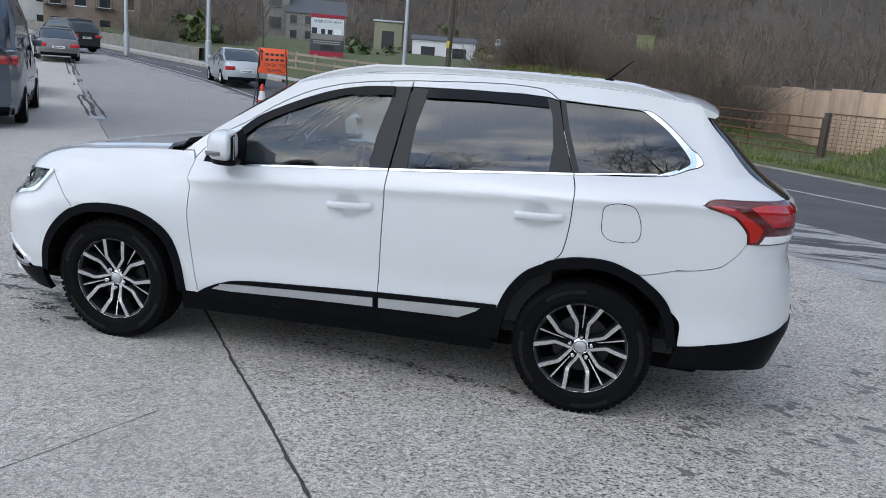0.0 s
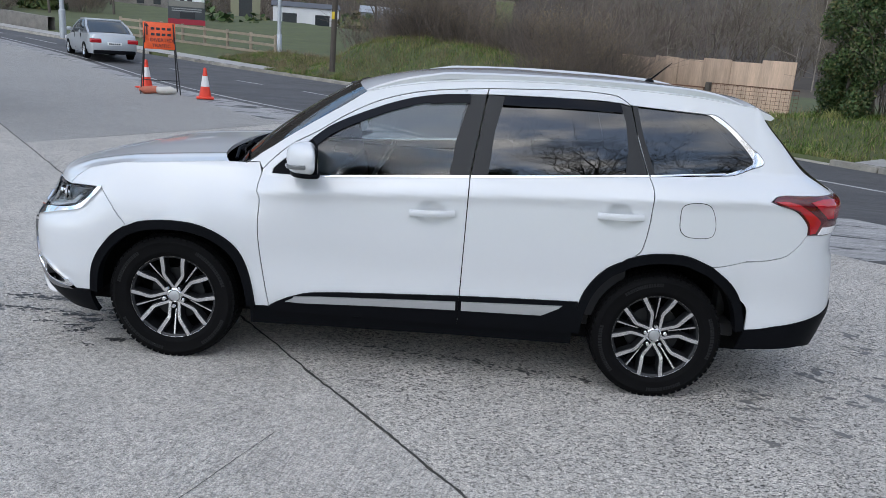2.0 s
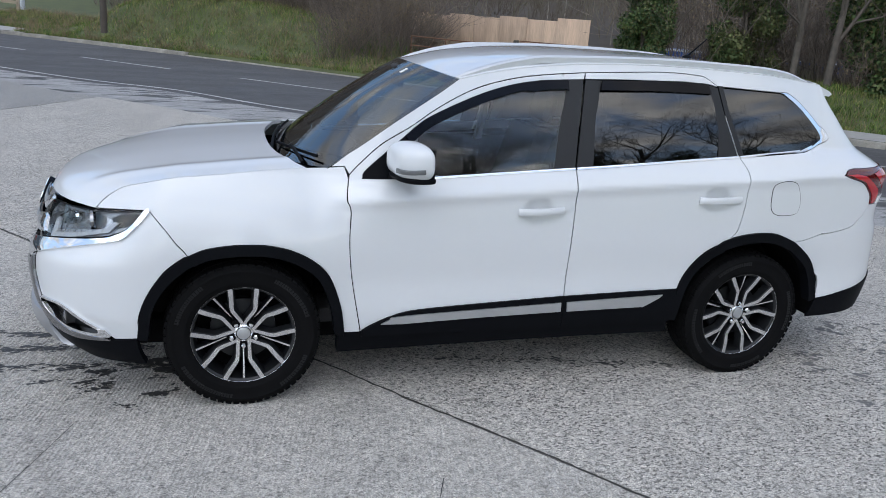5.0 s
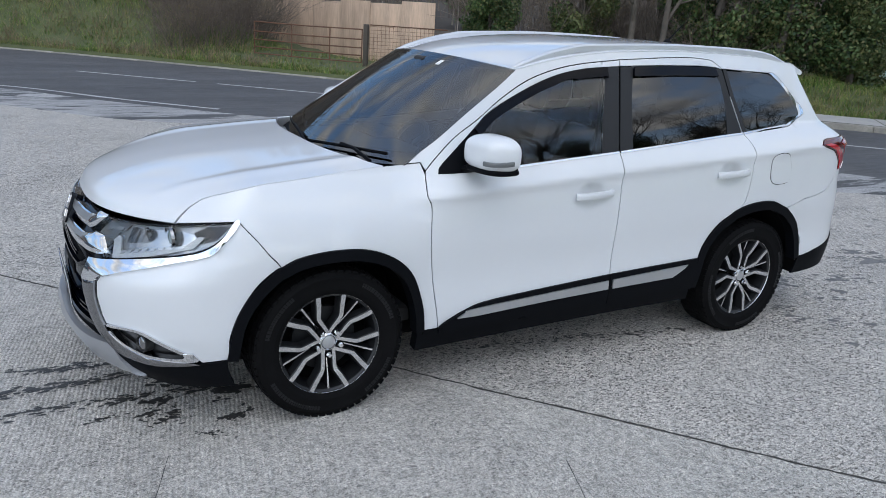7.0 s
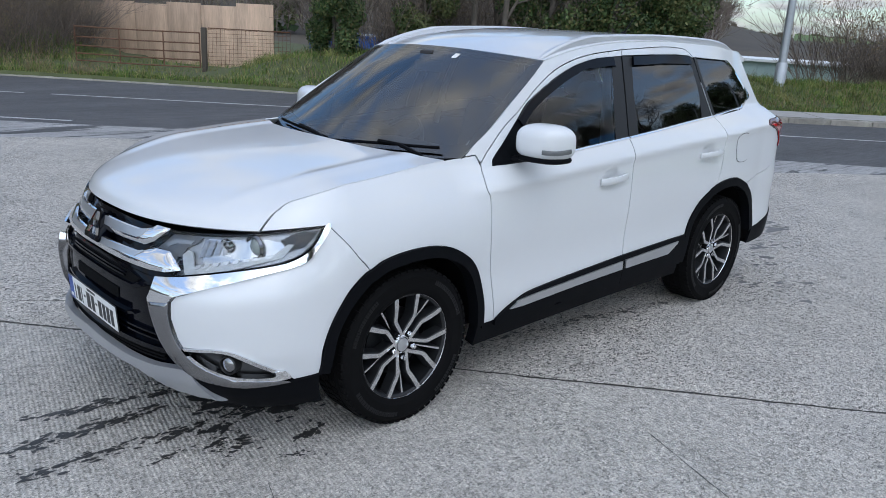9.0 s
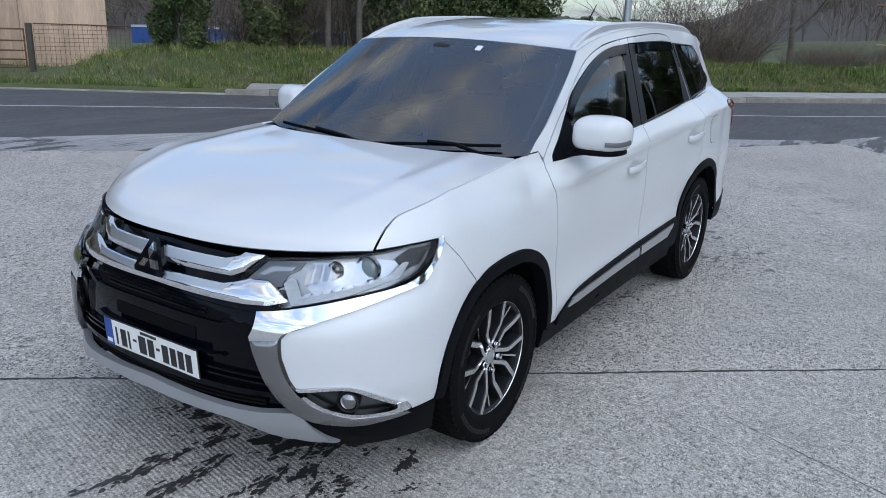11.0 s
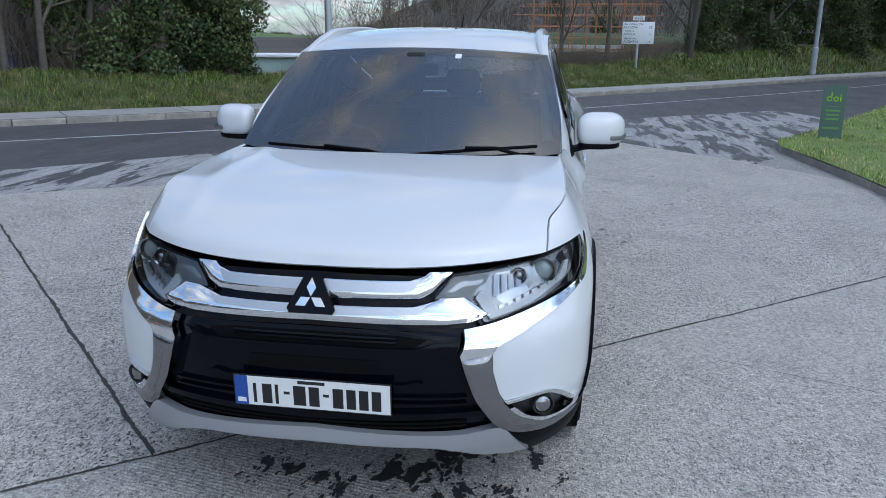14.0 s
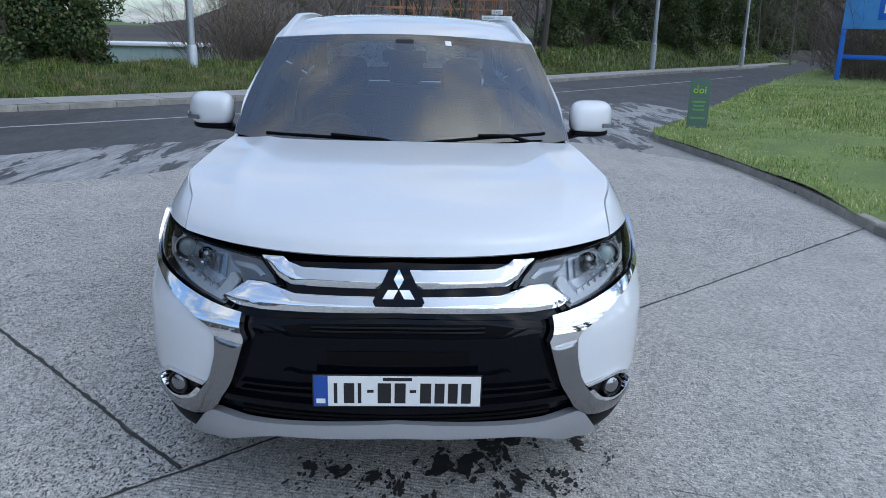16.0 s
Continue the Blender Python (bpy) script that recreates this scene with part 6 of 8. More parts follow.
for x, y, spin, turn in ((-1.335, -0.775, 0, 0), (1.335, 0.775, 20, 180), (-1.335, 0.775, 50, 180)):
    copy_thing(wheel, pose(x, y, 0.356, 0, 0, turn) @ pose(0, 0, 0, 0, spin, 0))
# wheel wells
for x in (-1.335, 1.335):
    for s in (-1, 1):
        bm = revolve([(0.462, 0.0), (0.462, 0.36), (0.0, 0.36)], 40, "y", arc=math.pi)
        bmesh.ops.transform(bm, matrix=pose(x, -0.875 if s < 0 else 0.875, 0.33, 0, 0, 0 if s < 0 else 180), verts=bm.verts)
        part("wheel_well", bm, INNER, car)

# cabin
dash = part("dashboard", boxed((-0.98, -0.70, 0.80), (-0.48, 0.70, 1.06), 0.07), CABIN, car, "dark dashboard")
part("dash_top", boxed((-1.10, -0.70, 1.02), (-0.52, 0.70, 1.075), 0.025), CABIN_GREY, dash)
part("instrument_hood", boxed((-0.66, 0.20, 1.05), (-0.50, 0.56, 1.12), 0.03), CABIN, dash)
bm = revolve([(0.185 + 0.014 * math.cos(a), 0.014 * math.sin(a)) for a in [k * math.pi / 4 for k in range(8)]], 40, "z", closed=True)
M_STEER = pose(-0.36, 0.38, 0.98, 0, -62, 0)
bmesh.ops.transform(bm, matrix=M_STEER, verts=bm.verts)
steer = part("steering_wheel", bm, CABIN_GREY, car, "leather steering wheel on the right")
for a in (0, 140, 220):
    bm = boxed((0.0, -0.02, -0.01), (0.18, 0.02, 0.01), 0.006, M_STEER @ pose(0, 0, 0, 0, 0, a + 90))
    part("steering_spoke", bm, CABIN_GREY, steer)
bm = revolve([(0.0, 0.02), (0.06, 0.012), (0.065, -0.02)], 20, "z")
bmesh.ops.transform(bm, matrix=M_STEER, verts=bm.verts)
part("airbag_cover", bm, CABIN, steer)


def seat(x, y, wide, material):
    s = new("seat")
    s.parent = car
    part("cushion", boxed((x - 0.26, y - wide / 2, 0.52), (x + 0.24, y + wide / 2, 0.70), 0.06), material, s)
    part("seat_back", boxed((-0.09, -wide / 2, 0.0), (0.06, wide / 2, 0.60), 0.055, pose(x + 0.22, y, 0.62, 0, 16, 0)), material, s)
    for k in ((0,) if wide < 0.7 else (-0.42, 0.0, 0.42)):
        part("headrest", boxed((-0.05, -0.13 + k, 0.0), (0.05, 0.13 + k, 0.19), 0.05, pose(x + 0.41, y, 1.22, 0, 12, 0)), material, s)


seat(0.12, -0.36, 0.50, CABIN)
seat(0.12, 0.36, 0.50, CABIN)
seat(1.0, 0.0, 1.26, CABIN)
skin("headliner", [(-0.40, -0.9), (1.70, -0.9), (1.70, 0.9), (-0.40, 0.9)], roof, HEADLINER, car, out=-0.045, step=0.08, depth=0.004)
for s in (-1, 1):
    part("pillar_trim", sweep([(-0.90 + 0.57 * k / 6, s * (0.700 - 0.09 * (k / 6) ** 1.6), 1.115 + 0.395 * k / 6) for k in range(7)], ring_section(0.030, 8, 0.022)), TRIM_PALE, car, "pale inner pillar trim")
    part("pillar_trim", sweep([(0.24, s * 0.70, 1.05), (0.27, s * 0.665, 1.30), (0.33, s * 0.60, 1.54)], ring_section(0.045, 8, 0.02)), TRIM_PALE, car, "pale inner pillar trim")
inner_mirror = part("inner_mirror", boxed((-0.50, -0.11, 1.44), (-0.47, 0.11, 1.50), 0.012), CABIN, car)
part("mirror_mount", boxed((-0.52, -0.05, 1.50), (-0.42, 0.05, 1.555), 0.015), CABIN, inner_mirror)
part("parcel_wall", boxed((1.72, -0.60, 0.42), (1.78, 0.60, 1.10), 0.02), CABIN, car)
for s in (-1, 1):
    part("door_card", boxed((-0.80, min(s * 0.74, s * 0.79), 0.42), (1.15, max(s * 0.74, s * 0.79), 1.07), 0.02), CABIN, car)
# tax discs on the windscreen
skin("screen_sticker", [(0.30, 0.885), (0.345, 0.885), (0.345, 0.935), (0.30, 0.935)], screen, PLATE_WHITE, car, "small paper sticker", out=0.002, depth=0.001, step=0.05)
# ---- kerbs and verges ----
def kerb_block(length, high, deep, seed):
    bm = boxed((-length / 2, 0.0, -0.05), (length / 2, deep, high), 0.018)
    rng = random.Random(seed)
    for v in bm.verts:
        v.co += Vector((rng.uniform(-0.004, 0.004), rng.uniform(-0.005, 0.005), rng.uniform(-0.005, 0.005)))
    me = bpy.data.meshes.new("kerb_stone")
    bm.to_mesh(me)
    bm.free()
    me.materials.append(KERB_STONE)
    return me


def line_pose(line, s):
    acc = 0.0
    for p, q in zip(line, line[1:]):
        length = math.hypot(q[0] - p[0], q[1] - p[1])
        if acc + length >= s:
            t = (s - acc) / length
            return (p[0] + (q[0] - p[0]) * t, p[1] + (q[1] - p[1]) * t, math.degrees(math.atan2(q[1] - p[1], q[0] - p[0])))
        acc += length
    return None


kerb = tagged(new("kerb"), "worn concrete kerb along the far side of the road", "kerb", kind="structure")
blocks = [kerb_block(0.905, 0.115, 0.16, k) for k in range(3)]
s0, s1 = kerb_at_x(-13.0), kerb_at_x(50.0)
k = 0
s = s0
while s < s1:
    p, d, n = on_kerb(s)
    low = 0.085 if -2.5 < p.x < 7.4 else 0.0
    ob = put("kerb_stone", blocks[k % 3], None, kerb)
    ob.matrix_basis = pose(p.x, p.y, rise(p.x, p.y) - low, 0, 0, math.degrees(math.atan2(d.y, d.x)))
    s += 0.915
    k += 1
put("kerb_run", mesh_of("kerb_run", *merged([([(v.x, v.y, v.z) for v in [Vector((*(on_kerb(a)[0] + on_kerb(a)[2] * o), rise(*on_kerb(a)[0]) + h)) for a in (aa, aa + 3.05) for o, h in ((0, -0.02), (0, 0.11), (0.16, 0.11))]], [(0, 3, 4, 1), (1, 4, 5, 2)]) for aa in [x * 3.0 for x in range(int(s0 / 3))]])), KERB_STONE, kerb)
isle_edge = tagged(new("kerb_island"), "low mossy kerb round the grass", "kerb", kind="structure")
low_blocks = [kerb_block(0.60, 0.10, 0.12, 10 + k) for k in range(3)]
s = 0.2
k = 0
while True:
    q = line_pose(ISLE_KERB, s)
    if q is None or s > 26:
        break
    ob = put("kerb_stone", low_blocks[k % 3], None, isle_edge)
    ob.matrix_basis = pose(q[0], q[1], 0.0, 0, 0, q[2])
    s += 0.60
    k += 1
# footpath slabs, beyond the kerb
path = tagged(new("footpath"), "pale concrete footpath behind the kerb", "footpath", kind="structure")
for a, b in ((kerb_at_x(7.5), kerb_at_x(58.0)), (kerb_at_x(-60.0), kerb_at_x(-8.0))):
    s = a
    while s < b:
        e = min(s + 2.4, b)
        cells = 4
        vs = []
        for i in range(cells + 1):
            p, d, n = on_kerb(s + 0.012 + (e - s - 0.024) * i / cells)
            for o in (0.165, 1.32):
                q = p + n * o
                vs.append((q.x, q.y, rise(q.x, q.y) + 0.118 + (0.02 if o > 1 else 0)))
        put("path_slab", mesh_of("path_slab", vs, [(2 * i, 2 * i + 2, 2 * i + 3, 2 * i + 1) for i in range(cells)], False), PATH_STONE, path)
        s = e


# ---- plants ----
def blade_field(name, spots, label, material, tall, wide, seed, category="grass"):
    """Grass: bent two-part blades at the given spots of (x, y, z, size)."""
    rng = np.random.default_rng(seed)
    spots = np.array(spots)
    n = len(spots)
    a = rng.uniform(0, 2 * np.pi, n)
    h = tall * spots[:, 3] * rng.uniform(0.5, 1.2, n)
    w = wide * rng.uniform(0.7, 1.3, n)
    lean = h * rng.uniform(0.25, 1.25, n)
    b = a + rng.uniform(-1, 1, n) + np.pi / 2
    base = spots[:, :3]
    side = np.stack([np.cos(a), np.sin(a), np.zeros(n)], 1) * w[:, None] / 2
    tip = np.stack([np.cos(b) * lean, np.sin(b) * lean, h], 1)
    mid = np.stack([np.cos(b) * lean * 0.35, np.sin(b) * lean * 0.35, h * 0.62], 1)
    low = base - np.array([0, 0, 0.02])
    verts = np.stack([low - side, low + side, base + mid + side * 0.75, base + mid - side * 0.75, base + tip], 1).reshape(-1, 3)
    k = np.arange(n)[:, None] * 5
    me = bpy.data.meshes.new(name)
    faces = []
    for i in range(n):
        o = i * 5
        faces.append((o, o + 1, o + 2, o + 3))
        faces.append((o + 3, o + 2, o + 4))
    me.from_pydata(verts.tolist(), [], faces)
    me.update()
    ob = put(name, me, material)
    return tagged(ob, label, category, kind="stuff")


rg = random.Random(21)
spots = []
while len(spots) < 120000:
    x = rg.uniform(-12.0, 30.0)
    s = kerb_at_x(x) if len(spots) % 1 == 0 else 0
    p, d, n = on_kerb(s)
    start = 1.38 if p.x > 7.5 or p.x < -8.5 else 0.2
    o = start + (5.2 - start) * rg.random() ** 1.3
    q = p + n * o
    if 1.9 < p.x < 4.9 and o > 1.1 and rg.random() < 0.85:
        continue
    spots.append((q.x, q.y, bank_height(s, o), 0.55 + 1.3 * max(0, noise.noise(Vector((q.x * 1.3, q.y * 1.3, 5)))) + 0.6 * max(0, noise.noise(Vector((q.x * 3.3, q.y * 3.3, 9)))) + (0.3 if o > 2.2 else 0)))
blade_field("verge_grass", spots, "long rough winter grass on the bank", GRASS, 0.14, 0.014, 3)
# dead stems and tufts standing in the grass
dry = [s for i, s in enumerate(spots) if noise.noise(Vector((s[0] * 1.7, s[1] * 1.7, 31))) > (0.12 if s[0] > 4 else -0.05) and i % (6 if s[0] > 4 else 2) == 0]
blade_field("dead_grass", [(x, y, z, 0.8 + 0.7 * rg.random()) for x, y, z, k in dry], "dry straw-coloured stems on the bank", STRAW, 0.24, 0.008, 13)
spots = []
while len(spots) < 14000:
    x = rg.uniform(28.0, 62.0)
    s = kerb_at_x(x)
    p, d, n = on_kerb(s)
    o = 1.4 + 4.5 * rg.random()
    q = p + n * o
    spots.append((q.x, q.y, bank_height(s, o), 1.0))
blade_field("far_verge_grass", spots, "rough green grass on the far bank", GRASS, 0.28, 0.04, 4)
spots = []
isle_poly = isle
while len(spots) < 80000:
    near = rg.random() < 0.8
    x, y = (rg.uniform(2.0, 18.0), rg.uniform(-15.0, -3.8)) if near else (rg.uniform(10.0, 45.0), rg.uniform(-36.0, -5.0))
    if inside((x, y), isle_poly) and math.hypot(x - 0.9, y + 4.8) > 1.4:
        spots.append((x, y, isle_height(x, y), (0.7 if near else 1.5) * (0.8 + 0.6 * max(0.0, noise.noise(Vector((x * 0.9, y * 0.9, 8)))))))
blade_field("lawn_grass", spots, "short green grass with pale dry tufts", LAWN, 0.085, 0.012, 6)
# leaves and dirt blown against the island kerb
spots = []
for i in range(4200):
    q = line_pose(ISLE_KERB, rg.uniform(0.6, 9.0))
    a = radians(q[2] + 90)
    o = -abs(rg.gauss(0, 0.17)) - 0.01
    o = abs(o)
    spots.append((q[0] + math.cos(a) * o, q[1] + math.sin(a) * o, 0.012, 1.0))
blade_field("leaf_litter", spots, "brown leaves and grit along the kerb", LITTER, 0.02, 0.028, 7, "leaves")


def tubes(paths, sides=4):
    """Tapered tubes from lists of (point, radius): verts, faces."""
    verts, faces = [], []
    for path in paths:
        k = len(verts)
        pts = [p for p, r in path]
        for i, (p, r) in enumerate(path):
            d = (pts[min(i + 1, len(pts) - 1)] - pts[max(i - 1, 0)])
            d = d.normalized() if d.length > 1e-9 else Vector((0, 0, 1))
            a = d.orthogonal().normalized()
            b = d.cross(a)
            for j in range(sides):
                t = 2 * math.pi * j / sides
                verts.append(p + a * (r * math.cos(t)) + b * (r * math.sin(t)))
        for i in range(len(path) - 1):
            for j in range(sides):
                faces.append((k + i * sides + j, k + i * sides + (j + 1) % sides, k + (i + 1) * sides + (j + 1) % sides, k + (i + 1) * sides + j))
    return verts, faces


def grow(seed, height, levels, spread, first=0.25, count=(5, 5, 4, 4, 3), droop=0.0):
    """Limbs of a bare tree: trunk and limb paths, twig paths."""
    rng = random.Random(seed)
    limbs, twigs = [], []

    def limb(p, d, length, r, level):
        n = 5 if level < 2 else 3
        path = [(p.copy(), r)]
        q = p.copy()
        dd = d.copy()
        for i in range(n):
            wob = 0.16 if level else 0.07
            dd = (dd + Vector((rng.uniform(-1, 1), rng.uniform(-1, 1), rng.uniform(-0.6, 0.9))) * wob + Vector((0, 0, 0.05 - droop * (level > 1)))).normalized()
            q = q + dd * (length / n)
            path.append((q.copy(), r * (1 - 0.75 * (i + 1) / n) if level else r * (1 - 0.5 * (i + 1) / n)))
        (limbs if level < 3 else twigs).append(path)
        if level < levels:
            kids = count[min(level, len(count) - 1)]
            for k in range(kids):
                t = first + (1 - first) * (k + rng.random()) / kids if level == 0 else 0.2 + 0.8 * (k + rng.random()) / kids
                i = min(int(t * n), n - 1)
                f = t * n - i
                base = path[i][0].lerp(path[i + 1][0], f)
                rr = path[i][1] * (1 - f) + path[i + 1][1] * f
                ax = dd.orthogonal().normalized()
                ax.rotate(Matrix.Rotation(rng.uniform(0, 2 * math.pi), 3, dd))
                ang = rng.uniform(0.45, 1.0) * spread
                nd = (dd * math.cos(ang) + ax * math.sin(ang)).normalized()
                limb(base, nd, length * rng.uniform(0.5, 0.78) * (1.0 - 0.3 * t if level == 0 else 1.0), max(0.0025, rr * 0.62), level + 1)
    limb(Vector((0, 0, -0.2)), Vector((0, 0, 1)), height * 0.55, height * 0.013, 0)
    return limbs, twigs


def bare_tree(label, seed, height, levels=4, spread=1.0, first=0.25, twig_scale=1.0, count=(5, 5, 4, 4, 3)):
    t = thing("bare_tree", label, "tree", "bare trees")
    limbs, twigs = grow(seed, height, levels, spread, first, count)
    put("trunk", mesh_of("trunk", *tubes(limbs, 6)), BARK, t)
    put("crown", mesh_of("crown", *tubes([[(p, r * twig_scale) for p, r in path] for path in twigs], 3)), TWIG, t)
    return t


def leaf_cloud(seed, n, size, clumps, flat=0.35):
    """Leaves on and in uneven clumps of (x, y, z, r): verts, faces."""
    rng = np.random.default_rng(seed)
    c = np.array(clumps)
    weight = c[:, 3] ** 2
    pick = rng.choice(len(c), n, p=weight / weight.sum())
    d = rng.normal(size=(n, 3))
    d /= np.linalg.norm(d, axis=1)[:, None]
    rad = c[pick, 3] * rng.uniform(0.55, 1.08, n)
    p = c[pick, :3] + d * rad[:, None]
    nrm = d + rng.normal(size=(n, 3)) * 0.7
    nrm /= np.linalg.norm(nrm, axis=1)[:, None]
    a = np.cross(nrm, rng.normal(size=(n, 3)))
    a /= np.linalg.norm(a, axis=1)[:, None]
    b = np.cross(nrm, a)
    s = size * rng.uniform(0.6, 1.4, n)[:, None]
    verts = np.stack([p - a * s, p - b * s * 0.6 + nrm * s * 0.15, p + a * s, p + b * s * 0.6 + nrm * s * 0.15], 1).reshape(-1, 3)
    return verts.tolist(), [(4 * i, 4 * i + 1, 4 * i + 2, 4 * i + 3) for i in range(n)]


def ivy_tree(label, seed, height, width, leaves=27000, size=0.052):
    rng = random.Random(seed)
    t = thing("ivy_tree", label, "tree", "ivy-grown trees")
    clumps = []
    for k in range(26):
        z = height * (k + rng.random()) / 26
        w = width * (0.55 + 0.5 * math.sin(math.pi * min(1, z / height * 0.8 + 0.15)))
        a = rng.uniform(0, 2 * math.pi)
        clumps.append((math.cos(a) * w * rng.uniform(0.1, 0.75), math.sin(a) * w * rng.uniform(0.1, 0.75), z, rng.uniform(0.3, 0.55) * width))
    limbs, twigs = grow(seed + 1, height * 1.35, 3, 0.8, 0.3, (5, 4, 3))
    put("trunk", mesh_of("trunk", *tubes(limbs + twigs, 5)), BARK, t)
    put("crown", mesh_of("crown", *leaf_cloud(seed, leaves, size, clumps)), IVY, t, "dense dark ivy")
    return t


def thicket(label, seed, n, tall, wide, bramble=0.4):
    """A bare bush: many thin arching stems from one patch."""
    rng = random.Random(seed)
    t = thing("bare_bush", label, "bush", "bare bushes")
    paths = []
    for i in range(n):
        a, r = rng.uniform(0, 2 * math.pi), wide * 0.5 * math.sqrt(rng.random())
        p = Vector((math.cos(a) * r, math.sin(a) * r, -0.1))
        d = Vector((math.cos(a) * rng.uniform(0.1, 0.7), math.sin(a) * rng.uniform(0.1, 0.7), 1)).normalized()
        length = tall * rng.uniform(0.5, 1.15)
        th = rng.uniform(0.004, 0.013)
        pts = [(p.copy(), th)]
        for j in range(4):
            d = (d + Vector((rng.uniform(-1, 1), rng.uniform(-1, 1), rng.uniform(-0.5 - bramble, 0.4))) * 0.28).normalized()
            p = p + d * length / 4
            pts.append((p.copy(), th * (1 - 0.2 * (j + 1))))
            if j < 3:
                for _ in range(2):
                    e = (d + Vector((rng.uniform(-1, 1), rng.uniform(-1, 1), rng.uniform(-0.6, 0.8)))).normalized()
                    paths.append([(p.copy(), th * 0.5), (p + e * length * 0.16, th * 0.4), (p + e * length * 0.28 + Vector((0, 0, 0.03)), th * 0.2)])
        paths.append(pts)
    put("crown", mesh_of("crown", *tubes(paths, 3)), TWIG, t)
    dead = leaf_cloud(seed, n * 9, 0.022, [(rng.uniform(-0.4, 0.4) * wide, rng.uniform(-0.4, 0.4) * wide, tall * rng.uniform(0.25, 0.8), wide * 0.28) for _ in range(14)])
    put("dead_leaves", mesh_of("dead_leaves", *dead, False), STRAW, t, "brown clinging leaves")
    return t


def stand(proto, spots, first=True):
    """Copies of a thing at (x, y, z, turn, scale)."""
    for i, (x, y, z, a, k) in enumerate(spots):
        m = pose(x, y, z, 0, 0, a) @ Matrix.Scale(k, 4)
        if i == 0 and first:
            proto.matrix_basis = m
        else:
            c = copy_thing(proto, Matrix.Identity(4))
            c.matrix_basis = m


def over_bank(x, off):
    """A spot off metres behind the far kerb, at this x of the kerb."""
    s = kerb_at_x(x)
    p, d, n = on_kerb(s)
    q = p + n * off
    return q.x, q.y, bank_height(s, off)


rt = random.Random(31)
# brambles and bare scrub on the bank and behind it
bushes = [thicket("tangled brown leafless scrub on the bank", 41 + k, 110, 1.5 + 0.5 * k, 1.8, 0.5) for k in range(3)]
rows_ = [[], [], []]
for k in range(150):
    x = rt.uniform(-5.5, 1.2) if k < 30 else rt.uniform(-50.0, -12.0) if k >= 120 else rt.uniform(13.0, 38.0) if k < 95 else rt.uniform(6.5, 13.0)
    off = rt.uniform(3.6, 5.6) if k < 30 else rt.uniform(7.0, 22.0) if k >= 120 else rt.uniform(4.0, 9.0)
    spot = over_bank(x, off)
    view = math.degrees(math.atan2(spot[1] + 1.0, spot[0] + 4.3))
    if 16.0 < view < 25.0 or (95 <= k < 120 and k % 2) or (k >= 120 and 100.0 < math.degrees(math.atan2(spot[1] + 4.8, spot[0] - 1.0)) < 116.0):
        continue
    rows_[k % 3].append((*spot, rt.uniform(0, 360), rt.uniform(0.7, 1.15) if k < 30 else rt.uniform(0.28, 0.5) if view < 8 else rt.uniform(0.5, 0.8) if view < 12 else rt.uniform(0.9, 1.5)))
for proto, r in zip(bushes, rows_):
    stand(proto, r)
stand(bushes[1], [(*over_bank(0.9, 1.5), 40, 0.75), (*over_bank(1.3, 2.4), 200, 0.85), (*over_bank(0.6, 2.6), 100, 0.9)], False)
# trees behind the bank
trees = [bare_tree("leafless winter tree with fine brown twigs", 61 + k, 8.0 + k, 4, 0.95) for k in range(3)]
rows_ = [[], [], []]
for k in range(46):
    if k < 12:
        x, off = rt.uniform(-48.0, -16.0), rt.uniform(9.0, 24.0)
    elif k < 30:
        x, off = rt.uniform(7.0, 34.0), rt.uniform(7.5, 15.0)
    else:
        x, off = rt.uniform(28.0, 62.0), rt.uniform(4.0, 14.0)
    px, py, pz = over_bank(x, off)
    b = math.degrees(math.atan2(py + 1.0, px + 4.3))
    if 15.5 < b < 25.0 or (-6.0 < b < 11.0 and k % 4) or (k < 12 and 102.0 < math.degrees(math.atan2(py + 4.8, px - 1.0)) < 115.0):
        continue
    rows_[k % 3].append((px, py, min(pz, 1.5) - 0.1, rt.uniform(0, 360), rt.uniform(0.7, 1.15)))
for proto, r in zip(trees, rows_):
    stand(proto, r)
stand(trees[0], [(11.6, 11.6, 0.7, 10, 0.9), (12.1, 11.0, 0.7, 120, 0.95), (12.9, 12.0, 0.7, 220, 1.0)], False)
# bare trees across the yard, behind the camera
big = bare_tree("large leafless tree across the yard", 77, 17.0, 5, 1.05, 0.2, 2.4, (7, 6, 5, 4, 4))
stand(big, [(5.5, -24.0, 0.1, 0, 1.12), (14.0, -23.0, 0.2, 70, 1.05), (21.5, -24.0, 0.3, 150, 1.12), (30.0, -24.0, 0.3, 40, 1.0), (40.0, -25.0, 0.3, 200, 1.05), (-4.5, -27.0, 0.0, 220, 1.0), (-16.0, -26.0, 0.0, 90, 0.8)])
